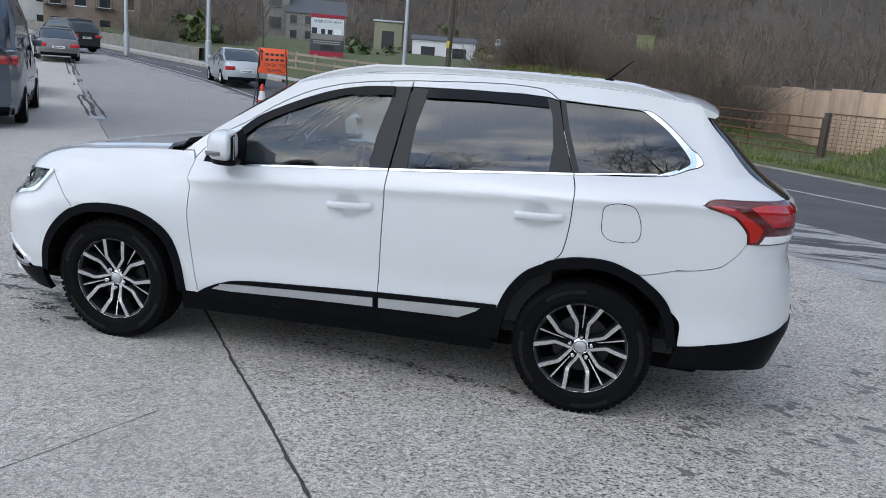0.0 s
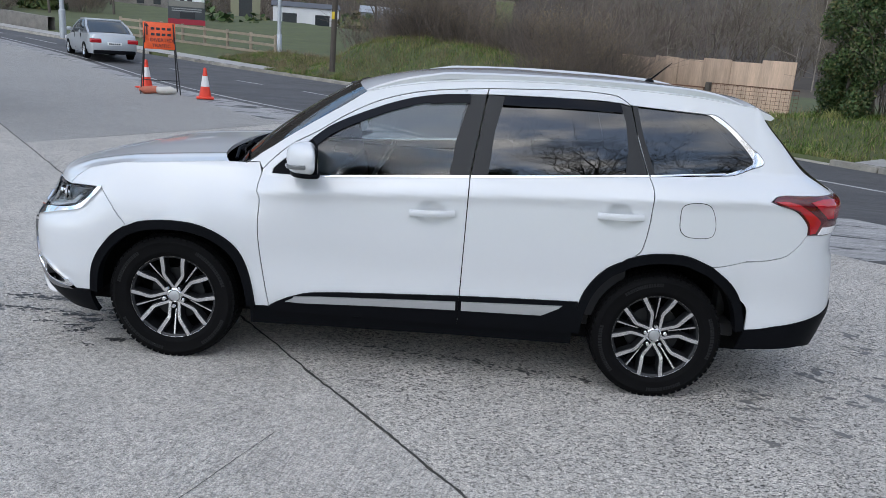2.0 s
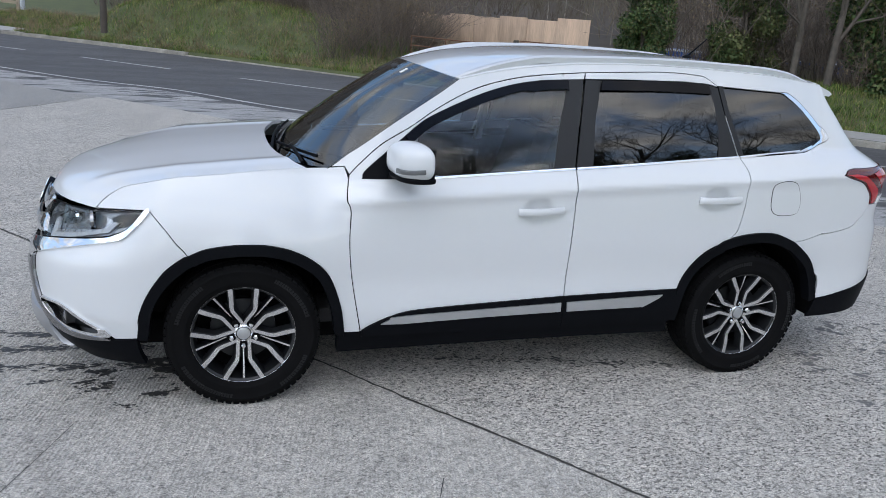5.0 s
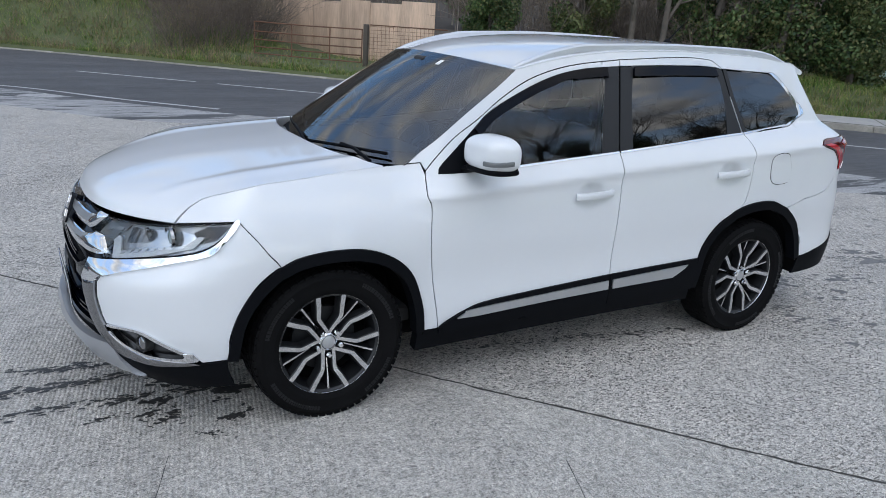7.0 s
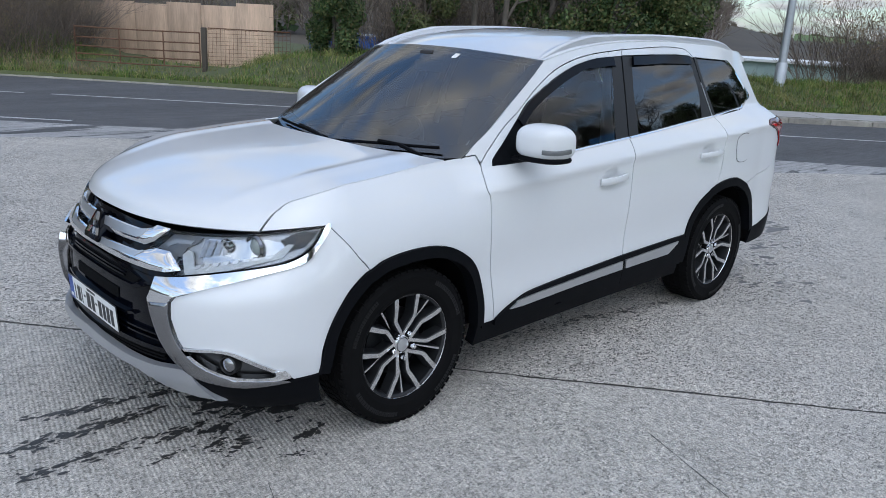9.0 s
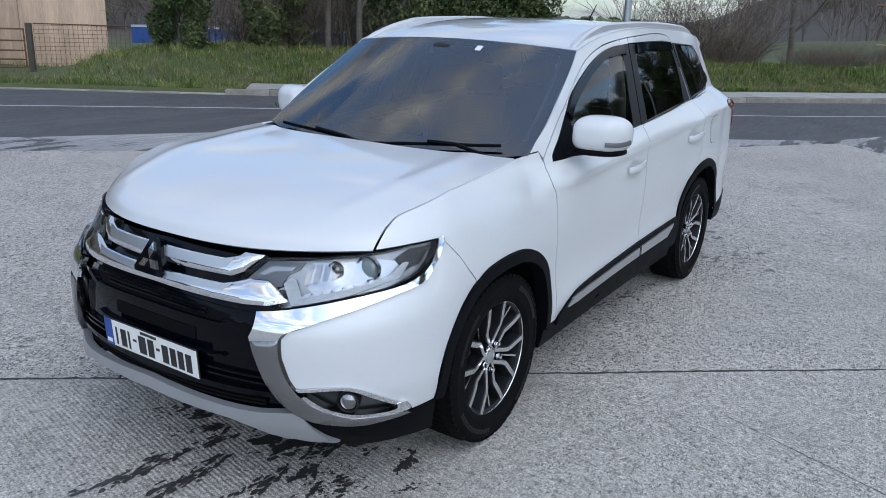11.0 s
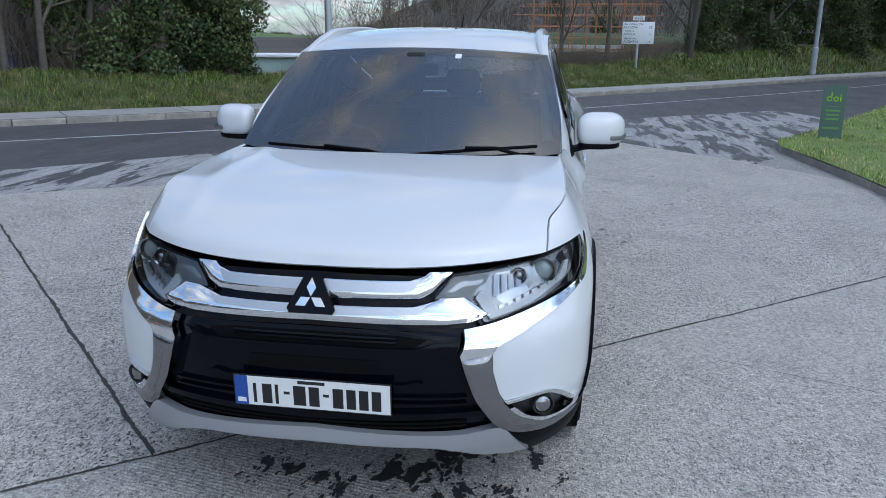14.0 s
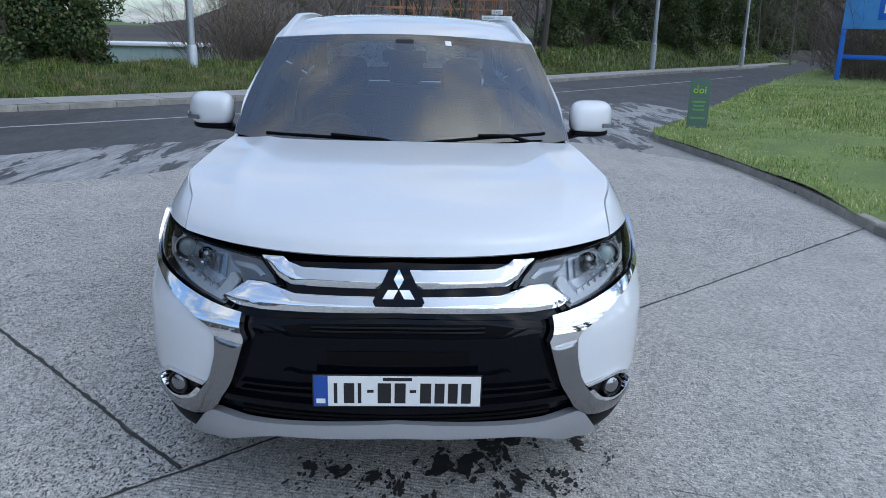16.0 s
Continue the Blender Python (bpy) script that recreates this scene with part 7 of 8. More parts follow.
# ivy and evergreen masses
ivies = [ivy_tree("tree smothered in dark green ivy", 91 + k, 5.0 + 1.2 * k, 1.15 + 0.15 * k) for k in range(3)]
stand(ivies[0], [(8.9, 14.0, 0.5, 0, 0.68), (11.2, 13.0, 0.5, 80, 0.8), (16.6, 8.9, 0.5, 200, 0.8)])
stand(ivies[1], [(13.4, 10.6, 0.6, 30, 0.95), (15.3, 7.9, 0.5, 140, 0.85), (39.0, -11.0, 0.8, 0, 1.3), (44.0, -16.5, 0.8, 70, 1.3), (56.0, -25.0, 0.8, 70, 1.6)])
stand(ivies[2], [(14.3, 9.3, 0.6, 30, 0.95), (36.0, -8.0, 0.8, 140, 1.1), (50.0, -20.0, 0.8, 200, 1.5), (64.0, -31.0, 0.8, 20, 1.8), (42.0, -9.0, 0.8, 250, 1.5), (72.0, -36.0, 0.8, 20, 2.0), (70.0, -26.0, 0.8, 70, 2.2), (60.0, -18.0, 0.8, 170, 2.0), (82.0, -44.0, 0.8, 20, 2.2), (90.0, -56.0, 0.5, 100, 2.4), (48.0, -11.0, 0.8, 120, 1.7)])

# dark evergreens behind the trees across the yard
stand(ivies[2], [(-22.0 + 7.5 * k + rt.uniform(-1, 1), -31.0 + rt.uniform(-2, 2), -0.5, 50 * k, rt.uniform(1.1, 1.7)) for k in range(9)], False)


# ---- hills and woods ----
def hill_height(b, r):
    """Height of the far land at a bearing (degrees) and distance."""
    wood = tab(b, [(-60, 0.10), (-30, 0.12), (5, 0.075), (13, 0.035), (17, 0.008), (25, 0.009), (30, 0.06), (40, 0.17), (60, 0.24), (90, 0.27), (115, 0.24), (135, 0.15), (165, 0.08)])
    k = smooth(55 + 72 * smooth(70, 86, b), 330, r)
    return -0.4 + wood * 330 * k + 4.0 * k * noise.noise(Vector((math.cos(radians(b)) * r * 0.012, math.sin(radians(b)) * r * 0.012, 2.0)))


verts, faces = [], []
bs, rs_ = [-60 + 3 * k for k in range(76)], [56, 75, 95, 120, 150, 185, 225, 270, 330, 420, 560]
for b in bs:
    for r in rs_:
        verts.append((math.cos(radians(b)) * r, math.sin(radians(b)) * r, hill_height(b, r) - 0.5))
faces = [(i * 11 + j, i * 11 + j + 1, (i + 1) * 11 + j + 1, (i + 1) * 11 + j) for i in range(75) for j in range(10)]
HILL = plain("wooded_hillside", (0.06, 0.05, 0.04), 0.95, vary=0.45, scale=0.06, fine=0.6)
FIELD = plain("far_field", (0.10, 0.16, 0.045), 0.9, vary=0.25, scale=0.03, fine=0.5)
tagged(put("backdrop_hill", mesh_of("backdrop_hill", verts, faces), HILL), "brown wooded winter hillside", "hill", kind="structure")
fv = []
for b in (17.0, 18.5, 20.0, 21.5, 23.0):
    for r in (330, 420):
        fv.append((math.cos(radians(b)) * r, math.sin(radians(b)) * r, hill_height(b, r) + (1.6 if r > 400 else 0.3)))
tagged(put("backdrop_field", mesh_of("backdrop_field", fv, [(2 * i, 2 * i + 1, 2 * i + 3, 2 * i + 2) for i in range(4)]), FIELD), "green field on the far slope", "field", kind="structure")
rw = random.Random(55)
FARWOOD = blades("far_branches", (0.075, 0.056, 0.048), (0.145, 0.112, 0.096), (0.125, 0.112, 0.074), 0.05)
FARTRUNK = plain("far_trunks", (0.19, 0.165, 0.14), 0.9, vary=0.25, island=0.4)


def far_woods():
    """Leafless trees: a trunk, limbs fanning from it and a haze of twigs round each limb's end."""
    rng = np.random.default_rng(55)
    verts, faces, total = [], [], 0
    trunk_v, trunk_f, tk = [], [], 0
    for i in range(4300):
        b = rng.uniform(26, 142) if i % 6 else rng.uniform(-40, 26)
        r = 62 + 300 * rng.random() ** 1.5
        if 13 < b < 27 and r < 380:
            r = rng.uniform(430, 520)
        if b > 82 and r < 128:
            r += 66
        c, s = math.cos(radians(b)), math.sin(radians(b))
        base = np.array((c * r, s * r, hill_height(b, r) - 0.6))
        h = rng.uniform(2.5, 4.0) if 13 < b < 27 else rng.uniform(4.5, 10.0)
        wide = h * rng.uniform(0.24, 0.40)
        side = np.array((-s, c, 0.0))
        th = 0.010 + r * 0.00022
        m = 11
        a = rng.uniform(0, 2 * np.pi, m)
        e = rng.uniform(0.1, 1.0, m) ** 0.5
        low = base + np.stack([np.zeros(m), np.zeros(m), h * rng.uniform(0.18, 0.6, m)], 1)
        end = base + np.stack([np.cos(a) * wide * e, np.sin(a) * wide * e, h * (0.42 + 0.5 * np.sqrt(1.02 - e * e) * rng.uniform(0.7, 1.0, m))], 1)
        w = (th * rng.uniform(0.6, 1.3, m))[:, None] * side
        limb = np.stack([low - w, low + w, end], 1)
        q = 7
        start = np.repeat(low + (end - low) * rng.uniform(0.45, 1.0, (m, 1)), q, 0) + rng.normal(0, 0.12, (m * q, 3))
        way = rng.normal(0, 0.6, (m * q, 3)) + np.repeat((end - low) / np.linalg.norm(end - low, axis=1)[:, None], q, 0) * 0.7 + np.array((0, 0, 0.35))
        tip = start + way * (h * rng.uniform(0.07, 0.17, (m * q, 1)))
        flat_ = np.cross(way, np.array((c, s, 0.0)))
        flat_ /= np.linalg.norm(flat_, axis=1)[:, None] + 1e-6
        w = (th * rng.uniform(0.35, 0.8, m * q))[:, None] * flat_
        twig = np.stack([start - w, start + w, tip], 1)
        tri = np.concatenate([limb, twig]).reshape(-1, 3)
        verts.append(tri)
        total += len(tri)
        if i % 3 == 0:
            lean = rng.normal(0, 0.04 * h, 2)
            top = base + np.array((lean[0], lean[1], h * rng.uniform(0.75, 0.95)))
            w = side * (0.04 + r * 0.00035) * rng.uniform(0.7, 1.3)
            trunk_v += [base - w, base + w, top + w * 0.3, top - w * 0.3]
            trunk_f.append((tk, tk + 1, tk + 2, tk + 3))
            tk += 4
    allv = np.concatenate(verts)
    me = bpy.data.meshes.new("far_woods")
    me.vertices.add(total)
    me.vertices.foreach_set("co", allv.astype(np.float32).ravel())
    me.loops.add(total)
    me.loops.foreach_set("vertex_index", np.arange(total, dtype=np.int32))
    me.polygons.add(total // 3)
    me.polygons.foreach_set("loop_start", np.arange(0, total, 3, dtype=np.int32))
    me.update(calc_edges=True)
    tagged(put("far_woods", me, FARWOOD), "leafless woods covering the far hillside", "woods", kind="stuff")
    tagged(put("far_trunks", mesh_of("far_trunks", trunk_v, trunk_f, False), FARTRUNK), "pale trunks among the far woods", "woods", kind="stuff")


far_woods()
clumps = []
for i in range(60):
    b = rw.choice((rw.uniform(60, 100), rw.uniform(30, 60), rw.uniform(-40, 10), rw.uniform(100, 130)))
    r = rw.uniform(60, 260)
    x, y, z = math.cos(radians(b)) * r, math.sin(radians(b)) * r, hill_height(b, r)
    for k in range(3):
        clumps.append((x + rw.uniform(-1.5, 1.5), y + rw.uniform(-1.5, 1.5), z + rw.uniform(0.5, 4.0), rw.uniform(0.9, 1.9)))
for i in range(40):
    b, r = rw.uniform(14.5, 27), rw.uniform(425, 480)
    x, y, z = math.cos(radians(b)) * r, math.sin(radians(b)) * r, hill_height(b, r)
    clumps.append((x, y, z + rw.uniform(0.0, 1.0), rw.uniform(1.5, 2.6)))
tagged(put("far_evergreens", mesh_of("far_evergreens", *leaf_cloud(9, 26000, 0.42, clumps)), IVY), "dark evergreens dotted through the far woods", "woods", kind="stuff")
# ---- things beyond the road ----
ORANGE = plain("orange_sign", (0.80, 0.10, 0.018), 0.45, vary=0.06, scale=3)
CONE_RED = plain("cone_red", (0.72, 0.05, 0.02), 0.5, vary=0.1)
CONE_WHITE = plain("cone_white", (0.72, 0.72, 0.70), 0.5, vary=0.08)
SACK = plain("sandbag", (0.55, 0.53, 0.48), 0.9, vary=0.15, bump=0.3)
PLY = plain("new_plywood", (0.54, 0.385, 0.275), 0.75, vary=0.34, scale=3.4, fine=26, bump=0.12, per_object=0.28, stretch=(1.0, 1.0, 0.12))
STEEL_BLUE = plain("blue_hoarding", (0.012, 0.055, 0.22), 0.55, vary=0.25, scale=2, fine=25)
PALE_GREEN = plain("pale_green_shed", (0.33, 0.43, 0.41), 0.7, vary=0.2, scale=2)
SIGN_WHITE = plain("sign_white", (0.74, 0.76, 0.77), 0.4, vary=0.04)
SIGN_INK = plain("sign_ink", (0.015, 0.016, 0.02), 0.5, vary=0.05)
SIGN_GREEN = plain("sign_green", (0.10, 0.165, 0.13), 0.5, vary=0.08)
SIGN_LIME = plain("sign_lime", (0.36, 0.62, 0.02), 0.45, vary=0.05)
SIGN_BLUE = plain("sign_blue", (0.02, 0.14, 0.62), 0.4, vary=0.08)
SIGN_SKY = plain("sign_pale_blue", (0.10, 0.33, 0.75), 0.4, vary=0.2, scale=1.5)
MAROON = plain("maroon_print", (0.30, 0.012, 0.03), 0.5, vary=0.06)
PRINT_GREY = plain("grey_print", (0.06, 0.065, 0.07), 0.5, vary=0.1)
PRINT_SKY = plain("pale_print", (0.58, 0.62, 0.62), 0.5, vary=0.08, scale=1.5)
STONE = plain("rubble_stone", (0.19, 0.175, 0.155), 0.9, vary=0.4, scale=2.5, fine=18, bump=0.7)
RENDER_WHITE = plain("white_render", (0.58, 0.58, 0.57), 0.9, vary=0.12, scale=0.8)
SLATE = plain("slate", (0.075, 0.08, 0.092), 0.7, vary=0.2, scale=2)
OLIVE = plain("olive_cladding", (0.21, 0.205, 0.13), 0.8, vary=0.15, scale=1)
DARK_PANE = plain("dark_pane", (0.025, 0.03, 0.035), 0.12, vary=0.2)
SCAFFOLD = plain("rusty_scaffold", (0.40, 0.19, 0.10), 0.75, vary=0.25, scale=4, island=0.2)
POLE_WOOD = plain("pole_timber", (0.07, 0.058, 0.046), 0.9, vary=0.3, scale=4, bump=0.4)


def write(name, text, size, m, material, parent):
    """Raised lettering from the built-in font, as a mesh."""
    cu = bpy.data.curves.new(name, "FONT")
    cu.body, cu.size, cu.extrude, cu.align_x, cu.align_y = text, size, 0.002, "CENTER", "CENTER"
    ob = bpy.data.objects.new(name, cu)
    scene.collection.objects.link(ob)
    me = bpy.data.meshes.new_from_object(ob.evaluated_get(bpy.context.evaluated_depsgraph_get()))
    bpy.data.objects.remove(ob)
    me.materials.clear()
    me.transform(m)
    return put(name, me, material, parent)


def facing(x, y, z, tx, ty):
    """A pose at x, y, z whose -y side looks to (tx, ty)."""
    return pose(x, y, z, 0, 0, math.degrees(math.atan2(ty - y, tx - x)) + 90)




def pole(name, label, x, y, z, height, r0, r1, material, lean=(0, 0), category="lamp post", group="lamp posts"):
    t = thing(name, label, category, group, pose(x, y, z))
    part("shaft", sweep([(0, 0, -0.3), (lean[0] * 0.5, lean[1] * 0.5, height / 2), (lean[0], lean[1], height)], ring_section(1.0, 12), scale=[r0, (r0 + r1) / 2, r1]), material, t)
    return t


# lamp posts and poles
for x, y, z, h, r in ((-9.3, 33.0, 0.55, 8.5, 0.10), (16.75, 5.65, 0.15, 8.5, 0.105), (35.8, -12.5, 0.45, 8.5, 0.11), (46.1, -21.5, 0.3, 9.0, 0.11), (-19.2, 31.9, 0.95, 8.5, 0.11), (-27.0, 36.5, 1.05, 9.0, 0.12)):
    p = pole("street_lamp", "tall galvanised steel street lamp post", x, y, z, h, r, r * 0.72, GALVANISED)
    part("base_collar", revolve([(r * 1.35, -0.25), (r * 1.35, 0.95), (r * 1.02, 1.0)], 12, "z"), GALVANISED, p)
    part("lamp_arm", sweep(spline([(0, 0, h - 0.05), (-0.2, -0.1, h + 0.25), (-0.9, -0.5, h + 0.4)], 4), ring_section(0.035, 8)), GALVANISED, p)
    part("lamp_head", boxed((-1.5, -0.78, h + 0.34), (-0.85, -0.42, h + 0.44), 0.04), GALVANISED, p)
t = pole("telegraph_pole", "weathered timber telegraph pole with a yellow tag", -4.95, 23.4, 0.75, 8.0, 0.105, 0.085, POLE_WOOD, (0.1, 0), "pole", "telegraph poles")
part("tag", boxed((-0.05, -0.145, 1.5), (0.05, -0.13, 1.75), 0.004), plain("yellow_tag", (0.6, 0.42, 0.02), 0.6), t)
pole("telegraph_pole", "leaning timber telegraph pole", 31.1, -6.0, 0.5, 8.0, 0.14, 0.10, POLE_WOOD, (0.0, -0.55), "pole", "telegraph poles")


# orange diversion board on its trestle
def diversion_board():
    m = facing(-7.78, 14.95, 0.0, 0.5, -4.9)
    t = thing("road_sign_trestle", "orange diversion board on a black folding trestle", "road sign", at=m)
    tilt = pose(0, 0, 0, -7, 0, 0)
    b = part("board", boxed((-0.385, -0.012, 1.10), (0.385, 0.012, 1.76), 0.02, tilt), ORANGE, t, "orange board with black lettering")
    for s in (-1, 1):
        part("leg", sweep([(s * 0.33, 0.02, 1.72), (s * 0.47, -0.42, 0.0)], ring_section(0.016, 6)), SATIN_BLACK, t)
        part("leg", sweep([(s * 0.33, 0.03, 1.72), (s * 0.42, 0.48, 0.0)], ring_section(0.016, 6)), SATIN_BLACK, t)
    part("cross_bar", sweep([(-0.43, -0.30, 0.35), (0.43, -0.30, 0.35)], ring_section(0.012, 6)), SATIN_BLACK, t)
    for text, z, sz in (("FOLLOW", 1.60, 0.12), ("SIGNS FOR", 1.46, 0.11), ("DIVERTED", 1.32, 0.12), ("TRAFFIC", 1.18, 0.12)):
        if text in ("DIVERTED", "TRAFFIC"):
            write("lettering", text, sz, tilt @ pose(0.05, -0.016, z, 90, 0, 0), SIGN_INK, b)
        else:
            for k in range(4):
                part("lettering_bar", boxed((-0.20 + 0.13 * k, -0.018, z - 0.03), (-0.11 + 0.13 * k, -0.012, z + 0.03), 0.0, tilt), SIGN_INK, b)
    part("arrow_shaft", boxed((-0.305, -0.018, 1.44), (-0.275, -0.012, 1.66), 0.0, tilt), SIGN_INK, b)
    bm = bmesh.new()
    vs = [bm.verts.new(tilt @ Vector(p)) for p in ((-0.345, -0.017, 1.64), (-0.235, -0.017, 1.64), (-0.29, -0.017, 1.72))]
    bm.faces.new(vs)
    part("arrow_head", bm, SIGN_INK, b)
    for x, y, a, material, lab in ((-0.25, -0.30, 8, plain("red_sack", (0.5, 0.16, 0.10), 0.9, vary=0.2), "faded red sandbag lying on the trestle foot"), (0.12, -0.34, -6, SACK, "white sandbag lying on the trestle foot")):
        bm = bmesh.new()
        bmesh.ops.create_uvsphere(bm, u_segments=18, v_segments=12, radius=1.0)
        for v in bm.verts:
            v.co = Vector((math.copysign(abs(v.co.x) ** 0.6, v.co.x) * 0.27, v.co.y * 0.12, v.co.z * 0.095 + 0.095 + 0.012 * math.sin(v.co.x * 7)))
        sack = part("sandbag", bm, material, None)
        tagged(sack, lab, "sandbag")
        sack.matrix_basis = m @ pose(x, y, 0.012, 0, 0, a)


diversion_board()


def make_cone():
    t = thing("traffic_cone", "red and white traffic cone standing on the asphalt", "traffic cone", "traffic cones")
    part("foot", boxed((-0.21, -0.21, 0.0), (0.21, 0.21, 0.045), 0.015), CONE_RED, t)
    part("cone_body", revolve([(0.165, 0.045), (0.148, 0.06), (0.102, 0.30)], 28, "z"), CONE_RED, t)
    part("reflective_band", revolve([(0.104, 0.30), (0.062, 0.55)], 28, "z"), CONE_WHITE, t, "white reflective band")
    part("tip", revolve([(0.062, 0.55), (0.034, 0.735), (0.026, 0.75), (0.0, 0.75)], 28, "z"), CONE_RED, t)
    return t


cone = make_cone()
cone.matrix_basis = pose(-6.42, 14.35, 0.01, 0, 0, 20)
copy_thing(cone, pose(-8.62, 16.1, 0.01, 0, 0, 60))


# field gate with its posts
def gate():
    a, b = Vector((3.95, 18.65)), Vector((6.20, 15.95))
    d = (b - a)
    length = d.length
    m = pose(a.x, a.y, 0.24, 0, 0, math.degrees(math.atan2(d.y, d.x)))
    t = thing("field_gate", "rusty tubular steel field gate in front of a plywood fence", "gate", at=m)
    for z in (0.02, 0.20, 0.40, 0.62, 0.88):
        part("rail", sweep([(0.05, 0, z), (length * 0.5, 0, z - 0.015), (length - 0.08, 0, z)], ring_section(0.018, 7)), RUST, t)
    for x in (0.05, length * 0.36, length * 0.70, length - 0.08):
        part("upright", sweep([(x, 0, 0.0), (x, 0, 0.89)], ring_section(0.017, 7)), RUST, t)
    post = part("gate_post", boxed((length - 0.02, -0.06, -0.3), (length + 0.10, 0.06, 1.02), 0.01, m), POLE_WOOD, None)
    tagged(post, "dark weathered timber gate post", "post")


gate()


def mesh_fence():
    a, b = Vector((6.30, 15.85)), Vector((8.2, 15.0))
    d = b - a
    length = d.length
    t = thing("mesh_fence", "rusty welded mesh fence panel beside the gate", "fence", at=pose(a.x, a.y, 0.30, 0, 0, math.degrees(math.atan2(d.y, d.x))))
    part("top_rail", sweep([(0, 0, 0.95), (length, 0, 0.93)], ring_section(0.016, 6)), RUST, t)
    for k in range(21):
        part("wire", sweep([(length * k / 20, 0, 0.0), (length * k / 20, 0, 0.94)], ring_section(0.004, 4)), RUST, t)
    for k in range(10):
        part("wire", sweep([(0, 0.004, 0.06 + 0.095 * k), (length, 0.004, 0.06 + 0.095 * k)], ring_section(0.004, 4)), RUST, t)


mesh_fence()


# plywood hoarding: sheets with stepped tops
def hoarding():
    t = thing("plywood_fence", "raw plywood hoarding with stepped tops", "fence")
    a, d = Vector((5.30, 24.95)), Vector((0.362, -0.932))
    rng = random.Random(8)
    x = 0.0
    k = 0
    while x < 9.0:
        w = 1.30
        top = 1.80 + 0.035 * (k // 2) + (0.0 if k % 2 == 0 else -0.045) + rng.uniform(-0.008, 0.008)
        p = a + d * x
        sheet = part("sheet", boxed((0.0, -0.012 + 0.02 * (k % 2), -0.4), (w - 0.006, 0.012 + 0.02 * (k % 2), top), 0.003, pose(p.x, p.y, 0, 0, 0, math.degrees(math.atan2(d.y, d.x)))), PLY, t)
        x += w
        k += 1


hoarding()


# timber rail fence by the yard entrance
def rail_fence():
    t = thing("rail_fence", "weathered timber post and rail fence", "fence")
    a, b = Vector((-18.4, 36.2)), Vector((-9.2, 31.9))
    n = 7
    for k in range(n + 1):
        p = a + (b - a) * k / n
        z = rise(p.x, p.y) + 0.1
        part("post", boxed((p.x - 0.06, p.y - 0.06, z - 0.3), (p.x + 0.06, p.y + 0.06, z + 1.2), 0.01), TIMBER, t)
        if k < n:
            q = a + (b - a) * (k + 1) / n
            zq = rise(q.x, q.y) + 0.1
            for h in (0.35, 0.72, 1.08):
                part("rail", sweep([(p.x, p.y - 0.07, z + h), (q.x, q.y - 0.07, zq + h)], [(-0.025, -0.06), (0.025, -0.06), (0.025, 0.06), (-0.025, 0.06)]), TIMBER, t)


rail_fence()


# advertising board
def billboard():
    m = facing(-20.5, 51.3, 0.0, 1.3, -4.6)
    t = thing("billboard", "maroon and grey housing advert board on timber legs", "billboard", at=m)
    p = part("panel", boxed((-1.25, -0.03, 1.55), (1.25, 0.03, 4.55), 0.02), PRINT_GREY, t)
    part("head_band", boxed((-1.25, -0.045, 4.30), (1.25, -0.03, 4.55), 0.0), MAROON, p)
    part("foot_band", boxed((-1.25, -0.045, 1.55), (1.25, -0.03, 1.92), 0.0), MAROON, p)
    part("picture", boxed((-1.2, -0.042, 2.95), (1.2, -0.03, 4.28), 0.0), PRINT_SKY, p, "pale picture of a street")
    part("picture_band", boxed((-1.2, -0.048, 2.75), (1.2, -0.03, 3.15), 0.0), plain("print_road", (0.2, 0.19, 0.17), 0.6), p)
    for x, w, h in ((-0.95, 0.4, 0.42), (-0.3, 0.3, 0.36), (0.2, 0.35, 0.34), (0.75, 0.5, 0.4)):
        part("picture_block", boxed((x - w / 2, -0.052, 3.15), (x + w / 2, -0.03, 3.15 + h), 0.0), SIGN_INK if w < 0.45 else SIGN_WHITE, p)
    write("lettering", "RIVERVIEW WAY", 0.27, pose(0, -0.05, 4.02, 90, 0, 0), SIGN_INK, p)
    for z in (2.62, 2.48):
        part("print_bar", boxed((-1.0, -0.042, z - 0.03), (1.0, -0.03, z + 0.03), 0.0), plain("print_pale", (0.3, 0.3, 0.3), 0.6), p)
    part("print_label", boxed((-0.45, -0.045, 2.0), (0.55, -0.03, 2.38), 0.0), SIGN_INK, p)
    for x in (-1.15, 1.15):
        part("leg", boxed((x - 0.07, 0.03, 0.0), (x + 0.07, 0.15, 4.4), 0.0), TIMBER, t)
        part("brace", sweep([(x, 0.1, 2.0), (x * 0.2, 1.1, 0.2)], ring_section(0.06, 4)), TIMBER, t)


billboard()


